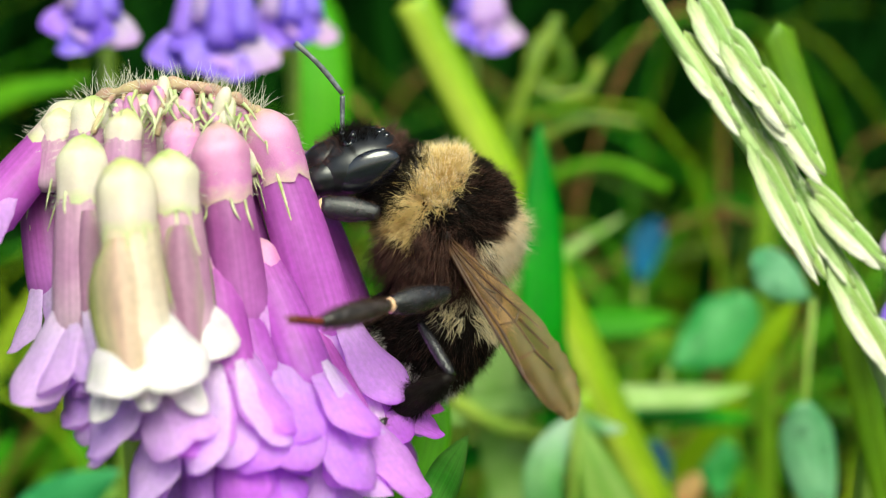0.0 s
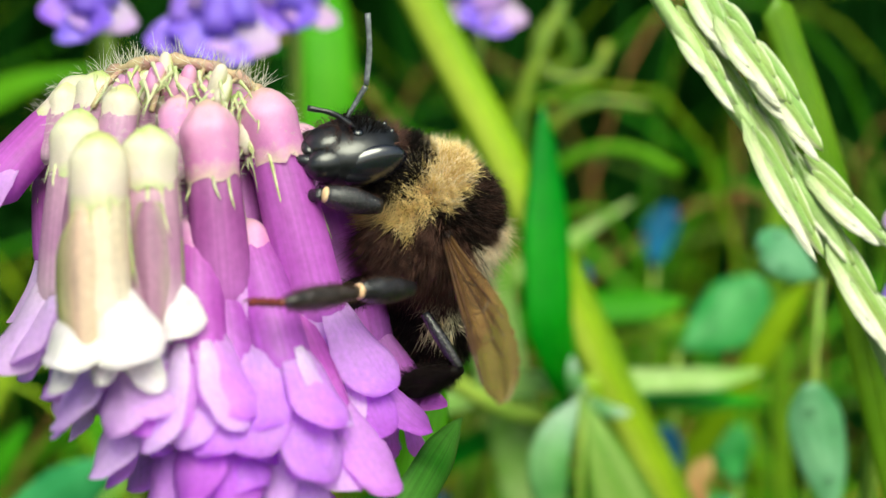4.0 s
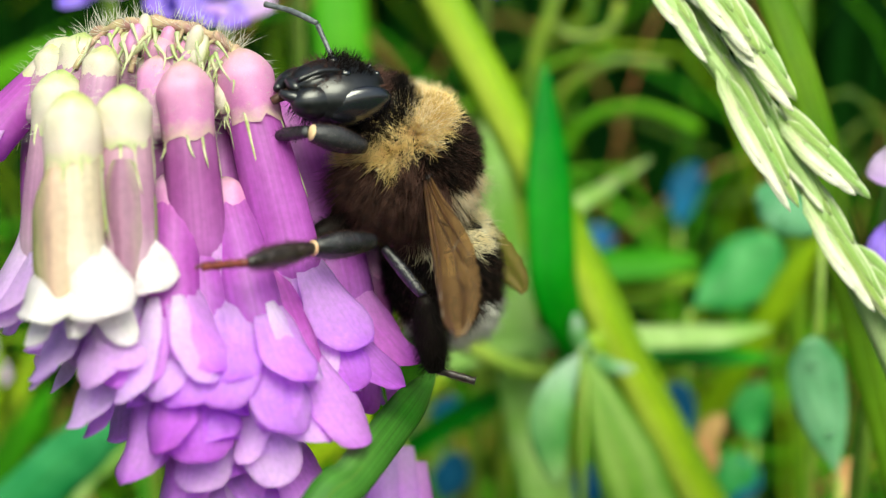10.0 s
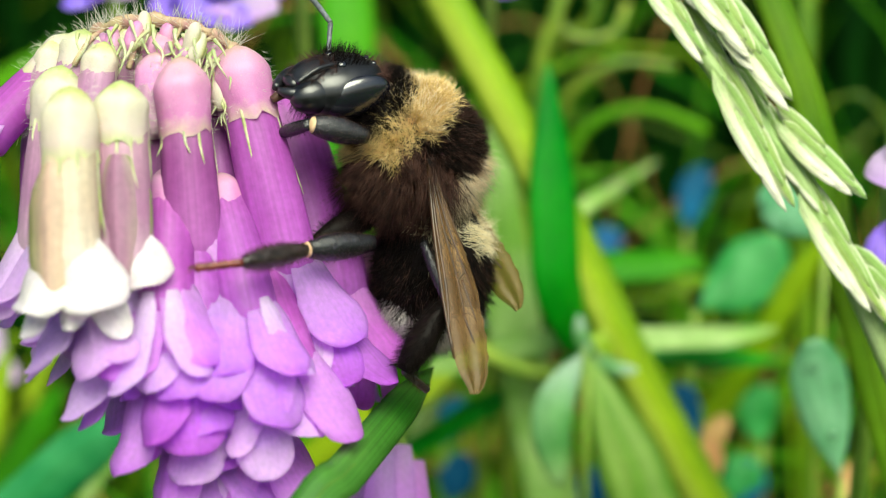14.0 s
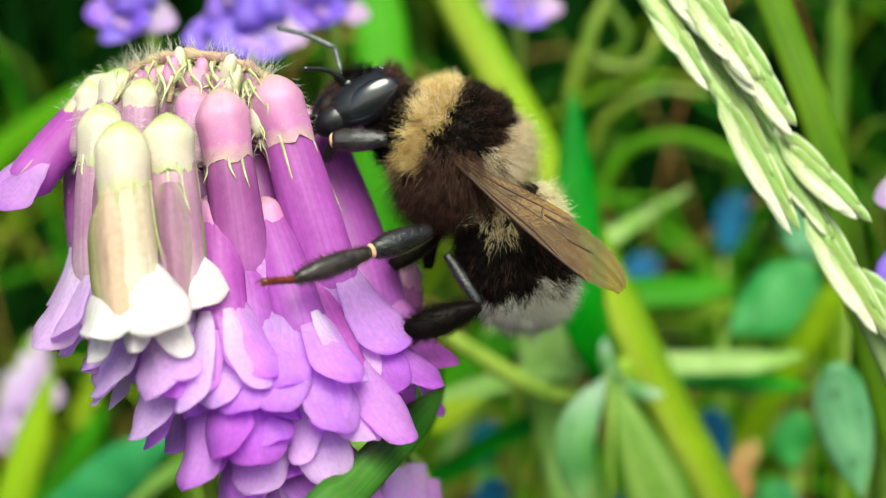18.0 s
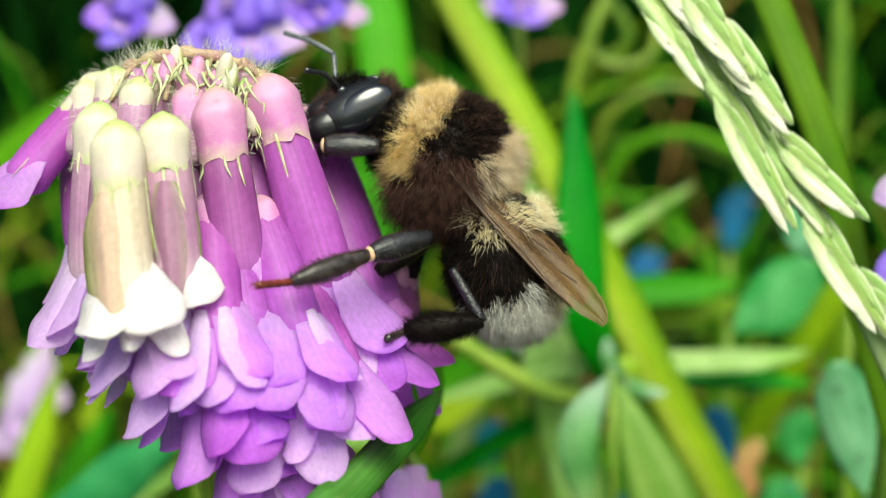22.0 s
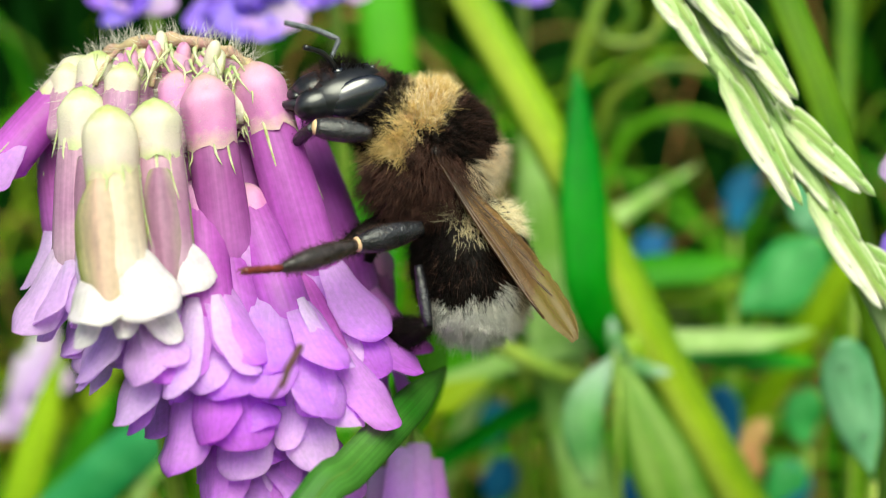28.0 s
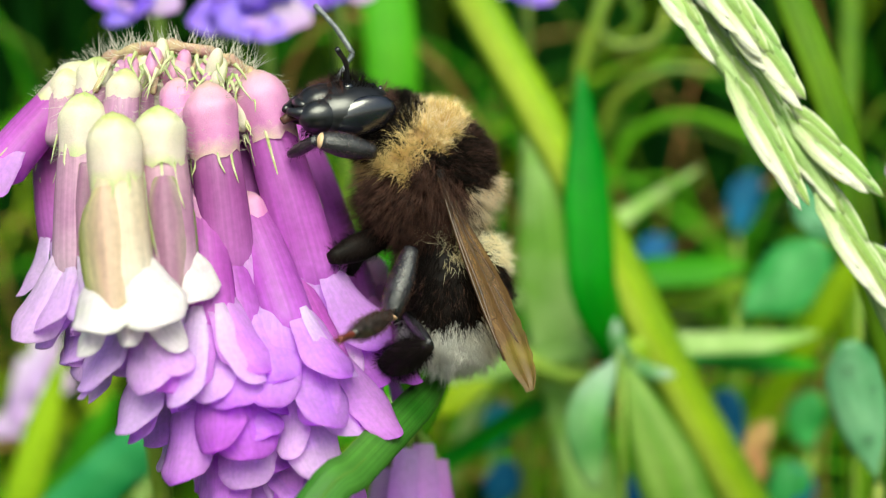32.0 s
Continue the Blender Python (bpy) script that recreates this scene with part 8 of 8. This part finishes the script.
FAR_FOOT_ROWS = [
    (0, 2.66, -4, -8.07, 2.63, -3.92, -9.61), (0.5, 2.41, -4.13, -7.85, 2.29, -4.07, -9.37), (1, 3.08, -4.05, -8.96, 3.24, -4, -10.47),
    (1.5, 1.46, -4.55, -8.18, 1.3, -4.54, -9.68), (2, 0.82, -4.49, -8.14, 0.65, -4.47, -9.63), (2.5, 0.14, -5.13, -8.28, -0.14, -5.19, -9.75),
    (4.5, -1.26, -4.91, -7.02, -1.59, -4.96, -8.52), (5, -2.2, -4.43, -5.46, -2.61, -4.49, -6.95), (5.5, -1.79, -4.76, -5.92, -2.22, -4.82, -7.41),
    (6, -2.19, -4.3, -6.6, -2.6, -4.28, -8.11), (6.5, -1.91, -4.44, -7.53, -2.3, -4.41, -9.04), (7, -1.82, -4.72, -7.52, -2.22, -4.73, -9.03),
    (7.5, -2.1, -4.68, -7.71, -2.55, -4.67, -9.2), (8, -3.26, -4.39, -10, -3.69, -4.38, -11.5), (8.5, -2.86, -4.26, -7.97, -3.32, -4.23, -9.46),
    (9, -4, -4.11, -7.65, -4.56, -4.11, -9.1), (9.5, -5.21, -3.74, -8.02, -5.73, -3.81, -9.49), (10, -4.91, -3.98, -8.99, -5.33, -4.09, -10.49),
    (10.5, -4.38, -4.57, -10.07, -4.71, -4.73, -11.58), (11, -4.28, -4.4, -10.57, -4.57, -4.54, -12.1),
    (11.5, -3.87, -4.52, -10.26, -4.14, -4.68, -11.79), (12, -4.18, -4.5, -10.99, -4.49, -4.62, -12.52),
    (12.5, -3.89, -4.45, -11.27, -4.14, -4.58, -12.81), (13, -4.02, -4.84, -10.71, -4.32, -5.02, -12.25),
    (13.5, -4.06, -4.68, -9.88, -4.37, -4.85, -11.4), (14, -3.96, -4.92, -9.83, -4.25, -5.13, -11.35),
    (14.5, -3.45, -5.23, -11.05, -3.66, -5.47, -12.59), (16.5, 0.96, -5.85, -10.83, 0.9, -6.08, -12.42),
    (17, 2.27, -5.06, -12.01, 2.37, -5.17, -13.6), (17.5, 5.15, -4.96, -10.57, 5.43, -5.08, -12.17), (18, 4.9, -5.29, -11.42, 5.25, -5.45, -12.99),
    (18.5, 5.38, -5.96, -11.88, 5.82, -6.2, -13.42), (19, 5.18, -5.22, -10.71, 5.6, -5.38, -12.27), (19.5, 5.21, -4.76, -10.4, 5.55, -4.86, -11.97),
    (20, 5.07, -4.74, -11.18, 5.41, -4.83, -12.76), (20.5, 4.67, -5.44, -11.25, 4.99, -5.61, -12.83), (21, 4.01, -5.75, -10.63, 4.29, -5.98, -12.21),
    (21.5, 4.2, -5.81, -10.48, 4.5, -6.05, -12.04), (22, 3.94, -6.17, -10.49, 4.19, -6.46, -12.06), (22.5, 4.09, -5.66, -10.92, 4.37, -5.87, -12.5),
    (23, 2.97, -5.81, -11.43, 3.18, -6.03, -13.02), (23.5, 3, -6.32, -11.78, 3.26, -6.6, -13.35), (24, 1.75, -6.26, -11.15, 1.87, -6.54, -12.74),
    (24.5, 2.62, -5.76, -10.65, 2.84, -5.98, -12.24), (25, 2.54, 15.03, -12.11, 2.07, 15.49, -13.59),
    (27.5, 3.62, 12.07, -15.35, 3.85, 12.13, -16.88), (28, 4.27, 11.71, -15.38, 4.3, 11.56, -17.8), (28.5, 4.54, 11.24, -16.26, 3.63, 11.48, -18.55),
    (29, 3.52, 11.38, -15.25, 3.53, 11.19, -17.45), (29.5, 3.57, 11.37, -14.62, 3.4, 11.18, -16.9), (30, 3.97, 11.23, -15.05, 4.12, 10.99, -17.16),
    (30.5, -1.19, -7.21, -9.93, -1.36, -7.63, -11.48), (31, -1.56, -7.04, -8.52, -1.88, -7.46, -10.04),
    (31.5, -2.16, -6.4, -8.55, -2.49, -6.75, -10.08), (32, -2.37, -7.1, -8.41, -2.72, -7.56, -9.91),
]



FAR_LEG_ROWS = [
    (0, 1, -2, -2.8, 0.2, -2.2, -6.8), (0.6, 1, -2, -2.8, 0.2, -2.2, -6.8), (0.75, -1.71, -2.34, 1.61, -5.63, -2.94, 1.01),
    (0.9, -1.84, -1.81, 0.38, -5.79, -1.5, 2.72), (1, -2.22, -1.8, 0.33, -6.34, -1.5, 2.34), (1.5, -0.95, -1.81, 1.53, -3.23, -1.5, 5.52),
    (2, -1.17, -1.81, 1.25, -3.91, -1.5, 4.93), (2.25, -1.31, -1.82, 0.97, -4.42, -1.5, 4.35), (2.45, -2.08, -1.87, 1.68, -6.09, -1.94, 0.79),
    (2.7, 1, -2, -2.8, 0.2, -2.2, -6.8), (32, 1, -2, -2.8, 0.2, -2.2, -6.8),
]

FORE_THIGH_ROWS = [
    (0, 4.3, 2.3, -1.45, 7.4, 2, -2.65), (0.5, 4.3, 2.3, -1.65, 7.4, 2, -2.99), (1, 4.3, 2.3, -1.09, 7.4, 2, -2.03),
    (1.5, 4.3, 2.3, -1.71, 7.4, 2, -3.1), (2, 4.3, 2.3, -1.71, 7.4, 2, -3.09), (2.5, 4.3, 2.3, -1.89, 7.4, 2, -3.4),
    (4.5, 4.3, 2.3, -1.89, 7.4, 2, -3.4), (5, 4.3, 2.3, -2.04, 7.4, 2, -3.65), (5.5, 4.3, 2.3, -2.08, 7.4, 2, -3.72),
    (6, 4.3, 2.3, -2.01, 7.4, 2, -3.61), (6.5, 4.3, 2.3, -1.99, 7.4, 2, -3.56), (7, 4.3, 2.3, -1.98, 7.4, 2, -3.55),
    (7.5, 4.3, 2.3, -2.1, 7.4, 2, -3.75), (8, 4.3, 2.3, -2.05, 7.4, 2, -3.67), (8.5, 4.3, 2.3, -2.11, 7.4, 2, -3.78),
    (9, 4.3, 2.3, -2.28, 7.4, 2, -4.06), (9.5, 4.3, 2.3, -2.15, 7.4, 2, -3.84), (10, 4.3, 2.3, -1.99, 7.4, 2, -3.58),
    (10.5, 4.3, 2.3, -1.87, 7.4, 2, -3.37), (11, 4.3, 2.3, -1.8, 7.4, 2, -3.25), (11.5, 4.3, 2.3, -1.75, 7.4, 2, -3.16),
    (12, 4.3, 2.3, -1.84, 7.4, 2, -3.32), (12.5, 4.3, 2.3, -1.74, 7.4, 2, -3.15), (13, 4.3, 2.3, -1.8, 7.4, 2, -3.24),
    (13.5, 4.3, 2.3, -1.85, 7.4, 2, -3.32), (14, 4.3, 2.3, -1.83, 7.4, 2, -3.29), (14.5, 4.3, 2.3, -1.64, 7.4, 2, -2.97),
    (16.5, 4.3, 2.3, -1.54, 7.4, 2, -2.81), (17, 4.3, 2.3, -1.28, 7.4, 2, -2.36), (17.5, 4.3, 2.3, -0.97, 7.4, 2, -1.84),
    (18, 4.3, 2.3, -0.87, 7.4, 2, -1.66), (18.5, 4.3, 2.3, -0.68, 7.4, 2, -1.35), (19, 4.3, 2.3, -0.74, 7.4, 2, -1.44),
    (19.5, 4.3, 2.3, -0.89, 7.4, 2, -1.7), (20, 4.3, 2.3, -0.9, 7.4, 2, -1.71), (20.5, 4.3, 2.3, -0.92, 7.4, 2, -1.75),
    (21, 4.3, 2.3, -0.98, 7.4, 2, -1.85), (21.5, 4.3, 2.3, -0.95, 7.4, 2, -1.8), (22, 4.3, 2.3, -1.03, 7.4, 2, -1.93),
    (22.5, 4.3, 2.3, -0.98, 7.4, 2, -1.86), (23, 4.3, 2.3, -1.12, 7.4, 2, -2.08), (23.5, 4.3, 2.3, -1.03, 7.4, 2, -1.93),
    (24, 4.3, 2.3, -1.27, 7.4, 2, -2.35), (24.5, 4.3, 2.3, -1.1, 7.4, 2, -2.06), (25, 4.3, 2.3, -1.66, 7.4, 2, -3.01),
    (27.5, 4.3, 2.3, -1.6, 7.4, 2, -2.9), (28, 4.3, 2.3, -1.6, 7.4, 2, -2.91), (28.5, 4.3, 2.3, -1.6, 7.4, 2, -2.91),
    (29, 4.3, 2.3, -2.07, 7.4, 2, -3.71), (29.5, 4.3, 2.3, -2.18, 7.4, 2, -3.9), (30, 4.3, 2.3, -2.02, 7.4, 2, -3.62),
    (30.5, 4.3, 2.3, -1.7, 7.4, 2, -3.08), (31, 4.3, 2.3, -1.95, 7.4, 2, -3.5), (31.5, 4.3, 2.3, -1.99, 7.4, 2, -3.56),
    (32, 4.3, 2.3, -2.01, 7.4, 2, -3.6),
]

FORE_SHIN_ROWS = [
    (0, 7.4, 2, -2.65, 7.7, -0.2, -3.55), (0.5, 7.4, 2, -2.99, 7.7, -0.2, -3.89), (1, 7.4, 2, -2.03, 7.7, -0.2, -2.93),
    (1.5, 7.4, 2, -3.1, 7.7, -0.2, -4), (2, 7.4, 2, -3.09, 7.7, -0.2, -3.99), (2.5, 7.4, 2, -3.4, 7.7, -0.2, -4.3), (4.5, 7.4, 2, -3.4, 7.7, -0.2, -4.3),
    (5, 7.4, 2, -3.65, 7.7, -0.2, -4.55), (5.5, 7.4, 2, -3.72, 7.7, -0.2, -4.62), (6, 7.4, 2, -3.61, 7.7, -0.2, -4.51),
    (6.5, 7.4, 2, -3.56, 7.7, -0.2, -4.46), (7, 7.4, 2, -3.55, 7.7, -0.2, -4.45), (7.5, 7.4, 2, -3.75, 7.7, -0.2, -4.65),
    (8, 7.4, 2, -3.67, 7.7, -0.2, -4.57), (8.5, 7.4, 2, -3.78, 7.7, -0.2, -4.68), (9, 7.4, 2, -4.06, 7.7, -0.2, -4.96),
    (9.5, 7.4, 2, -3.84, 7.7, -0.2, -4.74), (10, 7.4, 2, -3.58, 7.7, -0.2, -4.48), (10.5, 7.4, 2, -3.37, 7.7, -0.2, -4.27),
    (11, 7.4, 2, -3.25, 7.7, -0.2, -4.15), (11.5, 7.4, 2, -3.16, 7.7, -0.2, -4.06), (12, 7.4, 2, -3.32, 7.7, -0.2, -4.22),
    (12.5, 7.4, 2, -3.15, 7.7, -0.2, -4.05), (13, 7.4, 2, -3.24, 7.7, -0.2, -4.14), (13.5, 7.4, 2, -3.32, 7.7, -0.2, -4.22),
    (14, 7.4, 2, -3.29, 7.7, -0.2, -4.19), (14.5, 7.4, 2, -2.97, 7.7, -0.2, -3.87), (16.5, 7.4, 2, -2.81, 7.7, -0.2, -3.71),
    (17, 7.4, 2, -2.36, 7.7, -0.2, -3.26), (17.5, 7.4, 2, -1.84, 7.7, -0.2, -2.74), (18, 7.4, 2, -1.66, 7.7, -0.2, -2.56),
    (18.5, 7.4, 2, -1.35, 7.7, -0.2, -2.25), (19, 7.4, 2, -1.44, 7.7, -0.2, -2.34), (19.5, 7.4, 2, -1.7, 7.7, -0.2, -2.6),
    (20, 7.4, 2, -1.71, 7.7, -0.2, -2.61), (20.5, 7.4, 2, -1.75, 7.7, -0.2, -2.65), (21, 7.4, 2, -1.85, 7.7, -0.2, -2.75),
    (21.5, 7.4, 2, -1.8, 7.7, -0.2, -2.7), (22, 7.4, 2, -1.93, 7.7, -0.2, -2.83), (22.5, 7.4, 2, -1.86, 7.7, -0.2, -2.76),
    (23, 7.4, 2, -2.08, 7.7, -0.2, -2.98), (23.5, 7.4, 2, -1.93, 7.7, -0.2, -2.83), (24, 7.4, 2, -2.35, 7.7, -0.2, -3.25),
    (24.5, 7.4, 2, -2.06, 7.7, -0.2, -2.96), (25, 7.4, 2, -3.01, 7.7, -0.2, -3.91), (27.5, 7.4, 2, -2.9, 7.7, -0.2, -3.8),
    (28, 7.4, 2, -2.91, 7.7, -0.2, -3.81), (28.5, 7.4, 2, -2.91, 7.7, -0.2, -3.81), (29, 7.4, 2, -3.71, 7.7, -0.2, -4.61),
    (29.5, 7.4, 2, -3.9, 7.7, -0.2, -4.8), (30, 7.4, 2, -3.62, 7.7, -0.2, -4.52), (30.5, 7.4, 2, -3.08, 7.7, -0.2, -3.98),
    (31, 7.4, 2, -3.5, 7.7, -0.2, -4.4), (31.5, 7.4, 2, -3.56, 7.7, -0.2, -4.46), (32, 7.4, 2, -3.6, 7.7, -0.2, -4.5),
]


def reach(a, b, up):
    """A pose with its origin in a, x towards b and z as near to up as may be."""
    x = (vec(b) - vec(a)).normalized()
    y = vec(up).cross(x).normalized()
    z = x.cross(y)
    return Matrix.Translation(vec(a) * MM) @ Matrix((x, y, z)).transposed().to_4x4()


def motions():
    walk(flower, [(t, RIG @ shift(x, y, z) @ turn("Z", yaw) @ turn("Y", roll)) for t, x, y, z, yaw, roll in FLOWER_ROWS])
    walk(bee, [(t, RIG @ shift(x, y, z) @ turn("Z", 180 + yaw) @ turn("Y", -nose) @ turn("X", -roll)) for t, x, y, z, nose, roll, yaw in BEE_ROWS])
    walk(head, [(t, shift(*p) @ turn("Y", 46) @ turn("X", -22)) for t, *p in HEAD_ROWS])
    for ob, rows, up in ((fore_a, FORE_THIGH_ROWS, (0, 0, 1)), (fore_b, FORE_SHIN_ROWS, (0, 0, 1)), (abdomen, ABDOMEN_ROWS, (-0.8, 0, 0.6)), (mid_femur, MID_FEMUR_ROWS, (0, 0.3, 1)), (mid_tibia, MID_TIBIA_ROWS, (0, 0.3, 1)),
                         (mid_tarsus, MID_TARSUS_ROWS, (0, 0.3, 1)), (hind_femur, HIND_FEMUR_ROWS, (0.6, 0.9, 0.3)), (hind_tibia, HIND_TIBIA_ROWS, (0.2, 0.9, 0.4)),
                         (hind_tarsus, HIND_TARSUS_ROWS, (0.2, 0.9, 0.4)), (scape, ANT1_ROWS, (0.3, 1, 0)), (lash, ANT2_ROWS, (0.3, 0.4, 1)), (dark_feeler, BANT_ROWS, (0, 0.3, 1)),
                         (fore_wing, WING_ROWS, (0, -0.35, 0.8)), (far_wing, WING2_ROWS, (0, 0.5, 0.8)), (far_mid, FAR_LEG_ROWS, (0, 1, 0.3)), (far_foot, FAR_FOOT_ROWS, (0, 1, 0.3))):
        walk(ob, [(row[0], reach(row[1:4], row[4:7], up)) for row in rows])


motions()
